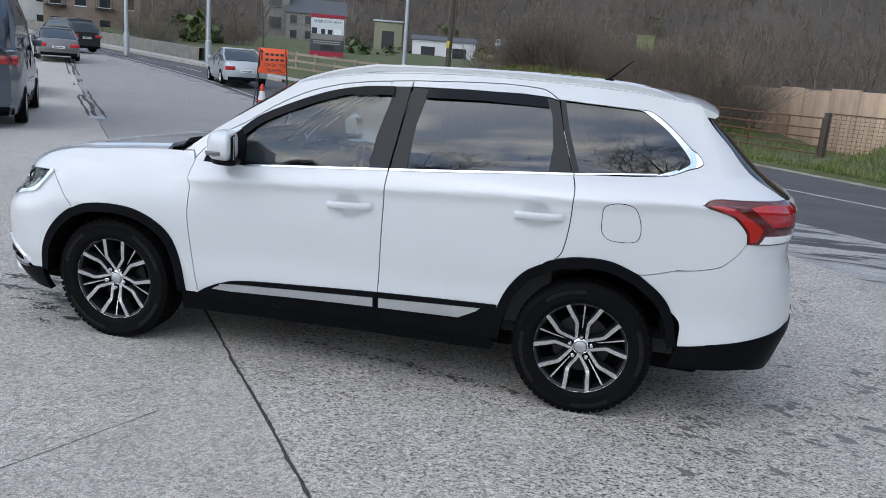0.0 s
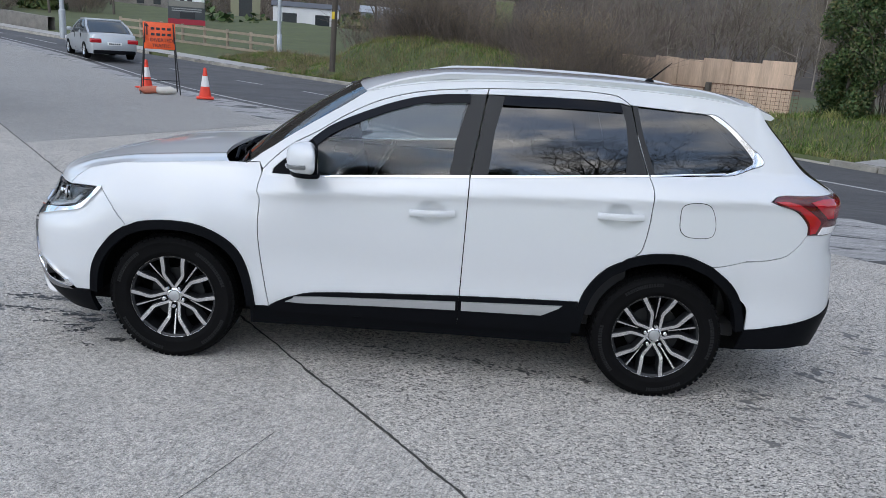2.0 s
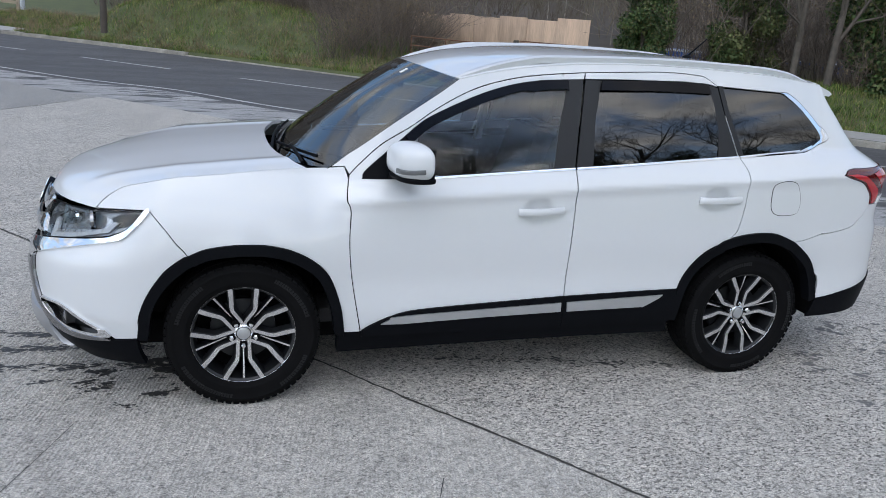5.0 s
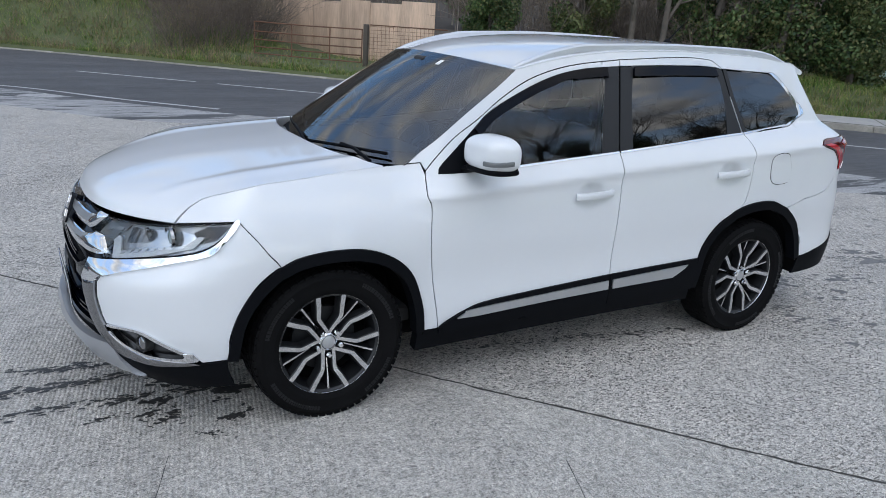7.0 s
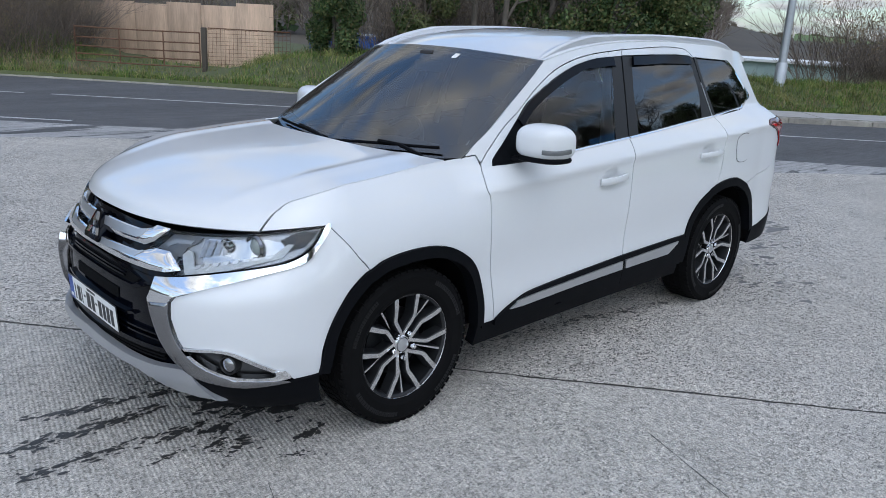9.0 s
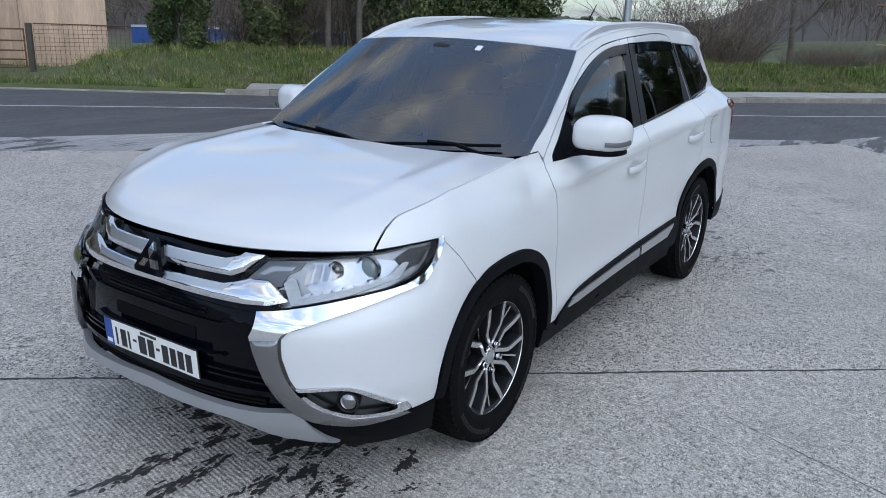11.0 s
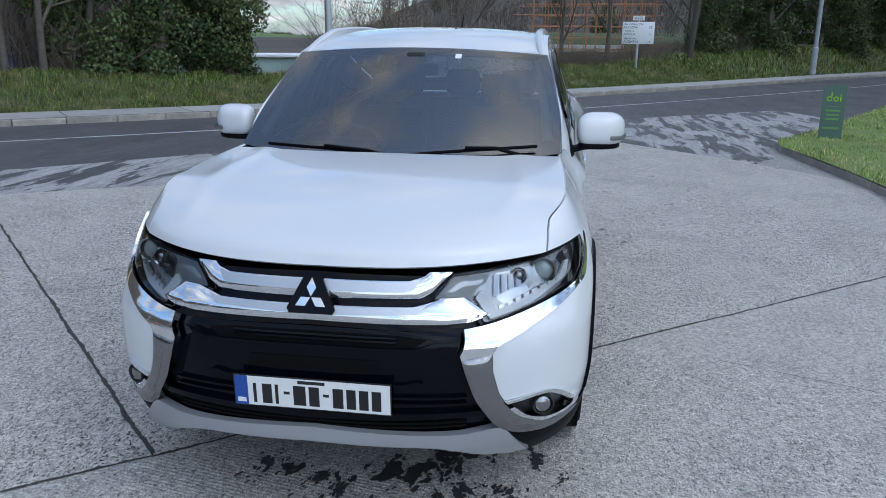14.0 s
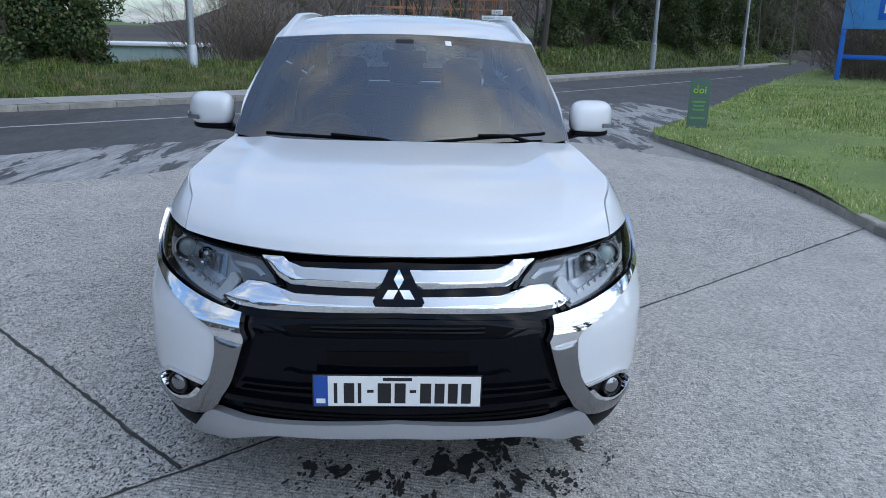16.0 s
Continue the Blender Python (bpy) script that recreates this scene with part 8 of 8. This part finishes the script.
# direction sign
def direction_sign():
    m = facing(27.35, -3.5, 0.35, -4.5, -1.2)
    t = thing("direction_sign", "white direction sign on a grey post in the grass", "road sign", at=m)
    part("post", sweep([(0, 0.05, -0.3), (0, 0.05, 2.15)], ring_section(0.05, 10)), GALVANISED, t)
    b = part("sign_board", boxed((-0.60, -0.015, 1.18), (0.60, 0.015, 2.00), 0.012), SIGN_WHITE, t)
    n = part("number_board", boxed((-0.22, -0.015, 2.05), (0.22, 0.015, 2.22), 0.012), SIGN_WHITE, t)
    write("lettering", "R752", 0.14, pose(0, -0.018, 2.135, 90, 0, 0), SIGN_INK, n)
    for text, x, z, sz in (("An tInbhear Mor", -0.16, 1.91, 0.11), ("ARKLOW", -0.30, 1.79, 0.125), ("22", 0.45, 1.79, 0.125), ("AVOCA", -0.33, 1.54, 0.125), ("11", 0.45, 1.54, 0.125), ("AUGHRIM", -0.26, 1.26, 0.125), ("14", 0.42, 1.26, 0.125), ("Abhoca", -0.33, 1.66, 0.11), ("(Eachroim", -0.28, 1.38, 0.11)):
        write("lettering", text, sz, pose(x, -0.018, z, 90, 0, 0), SIGN_INK, b)


direction_sign()


# green company board in the grass
def company_board():
    m = facing(8.75, -5.0, 0.11, -4.5, -0.3) @ Matrix.Scale(0.83, 4)
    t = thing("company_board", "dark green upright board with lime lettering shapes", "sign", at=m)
    bm = bmesh.new()
    loop = spline([(-0.17, 1.06), (0.17, 1.06), (0.205, 1.02), (0.205, 0.0), (-0.205, 0.0), (-0.205, 1.02)], 1, True)
    f = bm.faces.new([bm.verts.new((x, -0.02, z)) for x, z in loop])
    r = bmesh.ops.extrude_face_region(bm, geom=[f])
    bmesh.ops.translate(bm, vec=(0, 0.04, 0), verts=[v for v in r["geom"] if isinstance(v, bmesh.types.BMVert)])
    b = part("board", bm, SIGN_GREEN, t)
    for x in (-0.085, 0.03):
        bm = revolve([(0.048, 0), (0.048, 0.006), (0.028, 0.006), (0.028, 0)], 24, "y", closed=True)
        bmesh.ops.transform(bm, matrix=Matrix.Translation((x, -0.028, 0.80)), verts=bm.verts)
        part("logo_ring", bm, SIGN_LIME, b)
    part("logo_bar", boxed((-0.062, -0.028, 0.76), (-0.040, -0.021, 0.92), 0.0), SIGN_LIME, b)
    part("logo_bar", boxed((0.098, -0.028, 0.755), (0.118, -0.021, 0.85), 0.0), SIGN_LIME, b)
    part("logo_dot", boxed((0.098, -0.028, 0.868), (0.118, -0.021, 0.888), 0.0), SIGN_LIME, b)
    part("rule", boxed((-0.15, -0.026, 0.655), (0.15, -0.021, 0.662), 0.0), plain("sign_pale_green", (0.16, 0.26, 0.16), 0.5), b)
    for z, w in ((0.58, 0.13), (0.50, 0.11), (0.42, 0.12), (0.25, 0.15)):
        part("lettering_bar", boxed((-w, -0.027, z - 0.018), (w, -0.021, z + 0.018), 0.0), plain("sign_text_green", (0.15, 0.33, 0.10), 0.5), b)


company_board()


# blue forecourt sign on posts
def blue_sign():
    m = facing(20.6, -14.5, 0.25, -4.5, 0.0)
    t = thing("forecourt_sign", "tall blue sign panel on two blue posts", "sign", at=m)
    for x in (-0.55, 1.9):
        part("post", boxed((x - 0.075, -0.05, -0.3), (x + 0.075, 0.05, 2.3), 0.01), SIGN_BLUE, t)
    part("cross_bar", boxed((-0.475, -0.035, 0.92), (1.825, 0.035, 1.06), 0.008), SIGN_BLUE, t)
    p = part("panel", boxed((-0.62, -0.07, 1.86), (2.0, 0.07, 5.2), 0.03), SIGN_SKY, t)
    part("logo_patch", boxed((0.35, -0.08, 2.15), (1.7, -0.07, 2.85), 0.005), SIGN_BLUE, p)
    for k in range(4):
        part("logo_bar", boxed((0.5 + 0.27 * k, -0.085, 2.35), (0.68 + 0.27 * k, -0.08, 2.62), 0.0), SIGN_WHITE, p)


blue_sign()
# evergreen and bare shrubs round the blue sign
stand(bushes[2], [(22.5, -16.5, 0.2, 0, 1.5), (24.0, -17.2, 0.2, 90, 1.6), (21.5, -15.8, 0.2, 200, 1.0), (26.0, -19.0, 0.2, 20, 1.7), (23.0, -19.0, 0.2, 20, 1.9), (26.5, -21.5, 0.2, 120, 2.0)], False)


# blue hoarding and a pale shed behind the hedge
def hoarding_blue():
    t = thing("site_container", "dark blue ribbed steel container behind the hedge", "container", at=pose(24.4, 27.3, -1.4, 0, 0, -44))
    b = part("container_body", boxed((-6.0, -1.2, 0.0), (6.0, 1.2, 2.3), 0.02), STEEL_BLUE, t)
    for k in range(40):
        part("rib", boxed((-5.9 + 0.3 * k, -1.235, 0.1), (-5.77 + 0.3 * k, -1.2, 2.2), 0.0), STEEL_BLUE, b)
    part("top_rail", boxed((-6.0, -1.24, 2.22), (6.0, -1.2, 2.32), 0.0), GALVANISED, b)
    part("notice", boxed((-0.5, -1.26, 1.4), (0.5, -1.24, 1.95), 0.0), PRINT_SKY, b, "pale printed notice")


hoarding_blue()
t = thing("shed", "pale green flat-roofed shed behind the hedge", "shed", at=pose(25.2, 10.6, -0.7, 0, 0, 18))
shed_wall = part("wall", boxed((-1.5, -3.2, 0.0), (1.5, 3.2, 1.62), 0.02), PALE_GREEN, t)
part("roof", boxed((-1.65, -3.3, 1.62), (1.65, 3.3, 1.72), 0.01), SIGN_WHITE, t)
for k in range(8):
    part("batten", boxed((-1.53, -3.0 + 0.82 * k, 0.0), (-1.5, -2.94 + 0.82 * k, 1.62), 0.0), PALE_GREEN, shed_wall)


# scaffolding round a building shell
def scaffolding():
    t = thing("scaffold", "rust-coloured scaffold poles round a building shell", "scaffold", at=pose(40.5, -0.6, 0.3, 0, 0, 91))
    rng = random.Random(4)
    for x in range(10):
        for y in (0.0, 1.2, 3.0):
            px = -4.8 + 0.72 * x + rng.uniform(-0.15, 0.15)
            part("standard", sweep([(px, -y, 0.2), (px + rng.uniform(-0.05, 0.05), -y, 6.0 + rng.uniform(-0.5, 0.5))], ring_section(0.025, 5)), SCAFFOLD, t)
    for z in (0.9, 1.5, 2.1, 2.7, 3.3, 3.9, 4.6, 5.3):
        for y in (0.0, 1.2, 3.0):
            part("ledger", sweep([(-5.1 + rng.uniform(-0.6, 0.3), -y, z), (2.0 + rng.uniform(-0.6, 0.8), -y, z + rng.uniform(-0.06, 0.06))], ring_section(0.023, 5)), SCAFFOLD, t)
    for k in range(3):
        part("brace", sweep([(-4.8 + 2.0 * k, 0.02, 0.4), (-3.2 + 2.0 * k, 0.02, 3.4)], ring_section(0.023, 5)), SCAFFOLD, t)
    part("boards", boxed((-5.0, -1.2, 0.80), (2.5, 0.1, 0.86), 0.0), plain("scaffold_boards", (0.42, 0.34, 0.24), 0.8, vary=0.2), t)
    part("block_stack", boxed((-3.5, -3.2, 0.0), (1.5, -1.8, 1.1), 0.02), RENDER_WHITE, t)


scaffolding()


# ---- buildings ----
def house(name, label, x, y, z, turn, w, d, h, wall, roof_m, rows, cols, pitch=0.0, chimney=False, balcony=False):
    t = thing(name, label, "building", at=pose(x, y, z, 0, 0, turn))
    part("wall", boxed((-w / 2, -d / 2, -2.0), (w / 2, d / 2, h), 0.02), wall, t)
    if pitch:
        bm = bmesh.new()
        pts = [(-w / 2 - 0.2, -d / 2 - 0.2, h), (w / 2 + 0.2, -d / 2 - 0.2, h), (w / 2 + 0.2, d / 2 + 0.2, h), (-w / 2 - 0.2, d / 2 + 0.2, h), (-w / 2 - 0.2, 0, h + pitch), (w / 2 + 0.2, 0, h + pitch)]
        vs = [bm.verts.new(p) for p in pts]
        for f in ((0, 1, 5, 4), (2, 3, 4, 5), (1, 2, 5), (3, 0, 4), (3, 2, 1, 0)):
            bm.faces.new([vs[i] for i in f])
        part("roof", bm, roof_m, t)
    else:
        part("roof", boxed((-w / 2 - 0.15, -d / 2 - 0.15, h), (w / 2 + 0.15, d / 2 + 0.15, h + 0.2), 0.02), roof_m, t)
    if chimney:
        part("chimney", boxed((w / 2 - 1.0, -0.4, h), (w / 2 - 0.2, 0.4, h + pitch + 0.8), 0.02), wall, t)
    for i in range(rows):
        for j in range(cols):
            cx, cz = -w / 2 + w * (j + 0.5) / cols, h * (i + 0.55) / rows
            ww, hh = w / cols * 0.22, h / rows * 0.26
            win = part("window", boxed((cx - ww, -d / 2 - 0.03, cz - hh), (cx + ww, -d / 2 + 0.05, cz + hh), 0.0), DARK_PANE, t)
            part("sill", boxed((cx - ww - 0.08, -d / 2 - 0.12, cz - hh - 0.1), (cx + ww + 0.08, -d / 2, cz - hh), 0.0), SIGN_WHITE if balcony else wall, win)
            if balcony and i > 0 and j % 2 == 0:
                bal = part("balcony", boxed((cx - ww * 1.9, -d / 2 - 1.1, cz - hh - 0.25), (cx + ww * 1.9, -d / 2, cz - hh - 0.1), 0.0), SATIN_BLACK, t)
                for q in range(9):
                    xx = cx - ww * 1.85 + ww * 3.7 * q / 8
                    part("baluster", boxed((xx - 0.02, -d / 2 - 1.08, cz - hh - 0.1), (xx + 0.02, -d / 2 - 1.04, cz - hh + 0.85), 0.0), SATIN_BLACK, bal)
                part("handrail", boxed((cx - ww * 1.9, -d / 2 - 1.1, cz - hh + 0.85), (cx + ww * 1.9, -d / 2 - 1.02, cz - hh + 0.92), 0.0), SATIN_BLACK, bal)
    return t


house("apartment_block", "brown brick apartment block with dark balconies", -57.5, 74.5, 1.2, 38, 9.5, 8, 11, plain("brown_brick", (0.23, 0.175, 0.14), 0.9, vary=0.25, scale=1.2, fine=14), SLATE, 4, 4, 0, False, True)
house("corner_house", "white rendered house at the end of the street", -70, 77, 1.2, 42, 9, 8, 9, RENDER_WHITE, SLATE, 3, 3, 3)
house("mill", "old stone mill with a slate roof", -44.5, 108.0, 1.0, 22, 8.5, 8, 6.2, STONE, SLATE, 3, 4, 2.2)
house("mill_tower", "narrow stone mill tower", -50.0, 106.0, 1.0, 22, 4.0, 5, 9.0, STONE, SLATE, 3, 1, 1.5)
house("store", "olive clad store building", -28.5, 92.5, 0.5, 17, 3.4, 6, 5.6, OLIVE, GALVANISED, 1, 1)
house("works", "long pale works building with a low roof", -19.5, 85.0, 0.5, 14, 7.0, 6, 3.6, RENDER_WHITE, SLATE, 1, 2, 0.6)
house("far_shed", "low grey-blue shed below the hill", -8.0, 84.0, 0.4, 8, 10, 8, 3.6, plain("grey_cladding", (0.21, 0.22, 0.24), 0.7, vary=0.15), GALVANISED, 1, 4, 0.8)
house("relay_hut", "green relay hut on the slope", 3.2, 106.0, 2.6, -2, 2.3, 2.3, 4.6, plain("faded_green", (0.19, 0.23, 0.10), 0.8, vary=0.15), OLIVE, 0, 0)
house("far_terrace", "pale houses high on the far slope", 62.0, 195.0, 14.0, -30, 14, 8, 3.2, RENDER_WHITE, SLATE, 1, 5, 1.5)
wall = tagged(put("garden_wall", mesh_of("garden_wall", *merged([([(p.x + n.x * o, p.y + n.y * o, rise(p.x, p.y) + h) for s in (a, a + 2.0) for p, d, n in (on_kerb(s),) for o, h in ((1.5, 0.0), (1.5, 0.88 + 0.02 * math.sin(s * 0.7)), (1.9, 0.88 + 0.02 * math.sin(s * 0.7)), (1.9, 0.0))], [(0, 4, 5, 1), (1, 5, 6, 2), (2, 6, 7, 3)]) for a in [kerb_at_x(-62) + 2.0 * k for k in range(23)]]), False), STONE), "low rubble stone wall along the footpath", "wall", kind="structure")


# ---- other vehicles ----
def vehicle(name, label, m, paint, prof, roof_prof, wide, base_wheels, wheel_r, glass_m, lamps=True):
    """A parked vehicle: prof is its lower body (x, top z), roof_prof its cabin (x, z); nose towards -x."""
    t = thing(name, label, "car" if "van" not in name else "van", at=m)
    zb = 0.22

    def shell(top, low, half, name_, material, inward):
        bm = bmesh.new()
        rings = []
        for x, z in top:
            zl = low(x)
            end = min(1.0, min(x - top[0][0], top[-1][0] - x) / 0.35)
            w = half * (0.86 + 0.14 * math.sqrt(max(0, end)))
            prof_ = [(-w * 0.93, zl), (-w, zl + (z - zl) * 0.25), (-w, zl + (z - zl) * 0.6), (-(w - inward * 0.7), zl + (z - zl) * 0.93), (-(w - inward) * 0.86, z), (0, z + 0.02), ((w - inward) * 0.86, z), (w - inward * 0.7, zl + (z - zl) * 0.93), (w, zl + (z - zl) * 0.6), (w, zl + (z - zl) * 0.25), (w * 0.93, zl)]
            rings.append([bm.verts.new((x, a, b)) for a, b in prof_])
        k = len(rings[0])
        for a, b in zip(rings, rings[1:]):
            for j in range(k):
                bm.faces.new((a[j], b[j], b[(j + 1) % k], a[(j + 1) % k]))
        bm.faces.new(rings[0])
        bm.faces.new(rings[-1][::-1])
        return part(name_, bm, material, t, angle=40)

    body = shell(spline(prof, 5), lambda x: zb, wide / 2, "body", paint, 0.06)
    cab = shell(spline(roof_prof, 5), lambda x: tab(x, prof) - 0.04, wide / 2 - 0.08, "cabin", glass_m, 0.16)
    rp = [p for p in spline(roof_prof, 5)]
    top_z = max(z for x, z in rp)
    roof_pts = [(x, z) for x, z in rp if z > top_z - 0.09]
    if len(roof_pts) > 1:
        x0, x1 = roof_pts[0][0], roof_pts[-1][0]
        part("roof", boxed((x0, -wide / 2 + 0.24, top_z - 0.075), (x1, wide / 2 - 0.24, top_z + 0.035), 0.03), paint, t)
    for s in (-1, 1):
        for x0, z0, x1, z1 in ((rp[0][0], tab(rp[0][0], prof), roof_pts[0][0], roof_pts[0][1]), (rp[-1][0], tab(rp[-1][0], prof), roof_pts[-1][0], roof_pts[-1][1]), ((rp[0][0] + rp[-1][0]) / 2, tab(0, prof), (rp[0][0] + rp[-1][0]) / 2, top_z - 0.03)):
            part("pillar", sweep([(x0, s * (wide / 2 - 0.09), z0 - 0.02), ((x0 + x1) / 2, s * (wide / 2 - 0.125), (z0 + z1) / 2), (x1, s * (wide / 2 - 0.235), z1)], [(-0.035, -0.02), (0.035, -0.02), (0.035, 0.02), (-0.035, 0.02)]), paint, t)
    for x in base_wheels:
        for s in (-1, 1):
            w = part("wheel", revolve([(wheel_r * 0.6, 0.0), (wheel_r * 0.62, -0.11), (wheel_r * 0.95, -0.11), (wheel_r, -0.07), (wheel_r, 0.09)], 28, "y"), RUBBER, t)
            w.matrix_basis = pose(x, s * (wide / 2 - 0.09), wheel_r, 0, 0, 0 if s < 0 else 180)
            bm = revolve([(0.0, -0.06), (wheel_r * 0.12, -0.075), (wheel_r * 0.55, -0.095), (wheel_r * 0.63, -0.108)], 20, "y")
            part("rim", bm, ALLOY, w)
    xr, xf = prof[-1][0], prof[0][0]
    zt = tab(xr, prof)
    for s in (-1, 1):
        part("tail_lamp", boxed((xr - 0.16, min(s * (wide / 2 - 0.42), s * (wide / 2 - 0.02)), zt - 0.27), (xr + 0.015, max(s * (wide / 2 - 0.42), s * (wide / 2 - 0.02)), zt - 0.10), 0.03), RED_LENS, t)
        part("head_lamp", boxed((xf - 0.01, min(s * (wide / 2 - 0.45), s * (wide / 2 - 0.05)), 0.58), (xf + 0.2, max(s * (wide / 2 - 0.45), s * (wide / 2 - 0.05)), 0.72), 0.03), WHITE_LENS, t)
        part("door_mirror", boxed((rp[0][0] + 0.35, min(s * (wide / 2 - 0.02), s * (wide / 2 + 0.16)), tab(0, prof) + 0.0), (rp[0][0] + 0.48, max(s * (wide / 2 - 0.02), s * (wide / 2 + 0.16)), tab(0, prof) + 0.14), 0.03), paint, t)
        for x in (-0.25, 0.75):
            part("door_gap", boxed((x - 0.006, s * (wide / 2 - 0.012) - 0.006, zb + 0.1), (x + 0.006, s * (wide / 2 - 0.012) + 0.012, tab(x, prof) - 0.06), 0.0), INNER, t)
    plate_ = part("rear_plate", boxed((xr, -0.26, zt - 0.34), (xr + 0.02, 0.26, zt - 0.23), 0.004), PLATE_WHITE, t)
    for k in range(6):
        part("plate_bar", boxed((xr + 0.02, -0.2 + 0.07 * k, zt - 0.315), (xr + 0.024, -0.155 + 0.07 * k, zt - 0.255), 0.0), PLATE_INK, plate_)
    part("rear_bumper_trim", boxed((xr - 0.1, -wide / 2 + 0.12, zb), (xr + 0.03, wide / 2 - 0.12, zb + 0.14), 0.03), BLACK_TRIM, t)
    return t


SALOON = ([(-2.2, 0.60), (-2.0, 0.72), (-1.2, 0.88), (-0.6, 0.94), (0.8, 0.97), (1.6, 0.98), (2.15, 0.96), (2.25, 0.88)], [(-1.15, 0.90), (-0.25, 1.38), (0.2, 1.43), (0.8, 1.41), (1.72, 1.0)])
ESTATE = ([(-2.2, 0.75), (-2.0, 0.95), (-1.2, 1.05), (-0.6, 1.08), (0.8, 1.10), (1.9, 1.12), (2.2, 1.08)], [(-1.1, 1.05), (-0.4, 1.62), (0.2, 1.72), (1.6, 1.70), (2.12, 1.12)])
SILVER_CAR = plain("silver_car_paint", (0.46, 0.48, 0.50), 0.3, metal=0.5, coat=0.8, vary=0.03)
GREY_CAR = plain("grey_car_paint", (0.15, 0.145, 0.145), 0.3, metal=0.4, coat=0.8, vary=0.05)
DARK_CAR = plain("black_car_paint", (0.012, 0.013, 0.016), 0.25, coat=0.8, vary=0.05)
VAN_PAINT = plain("blue_grey_van_paint", (0.065, 0.085, 0.115), 0.32, metal=0.3, coat=0.8, vary=0.05)
CAR_GLASS = plain("dark_car_glass", (0.02, 0.03, 0.035), 0.06, vary=0.1, spec=0.8)


def heading(x, y, dx, dy):
    return pose(x, y, rise(x, y) + 0.02, 0, 0, math.degrees(math.atan2(-dy, -dx)))


vehicle("silver_saloon", "silver saloon driving away on the road", heading(-14.9, 26.55, -0.63, 0.777), SILVER_CAR, *SALOON, 1.76, (-1.35, 1.33), 0.315, CAR_GLASS)
vehicle("grey_saloon", "grey saloon with its brake lamps lit", heading(-25.6, 28.9, -0.66, 0.75), GREY_CAR, *SALOON, 1.80, (-1.35, 1.33), 0.32, CAR_GLASS)
vehicle("black_estate", "black off-roader parked beyond the saloon", heading(-30.6, 35.9, -0.93, 0.36), DARK_CAR, *ESTATE, 1.85, (-1.35, 1.35), 0.36, CAR_GLASS)
VAN = ([(-2.6, 0.85), (-2.4, 1.10), (-1.75, 1.28), (-1.2, 1.35), (2.6, 1.40), (2.7, 1.35)], [(-1.75, 1.28), (-1.05, 2.05), (-0.6, 2.28), (2.4, 2.34), (2.66, 1.5)])
vd = Vector((-0.60, 0.80))
vn = Vector((-0.80, -0.60))
vc = Vector((-9.8, 7.8)) + vd * 1.75 + vn * 0.62
vehicle("parked_van", "blue-grey panel van parked along the yard", heading(vc.x, vc.y, vd.x, vd.y), VAN_PAINT, *VAN, 1.97, (-1.75, 1.75), 0.345, VAN_PAINT)
vehicle("dark_hatch", "dark car parked ahead of the van", heading(vc.x - 4.5, vc.y + 5.6, vd.x, vd.y), DARK_CAR, *SALOON, 1.75, (-1.3, 1.3), 0.31, CAR_GLASS)
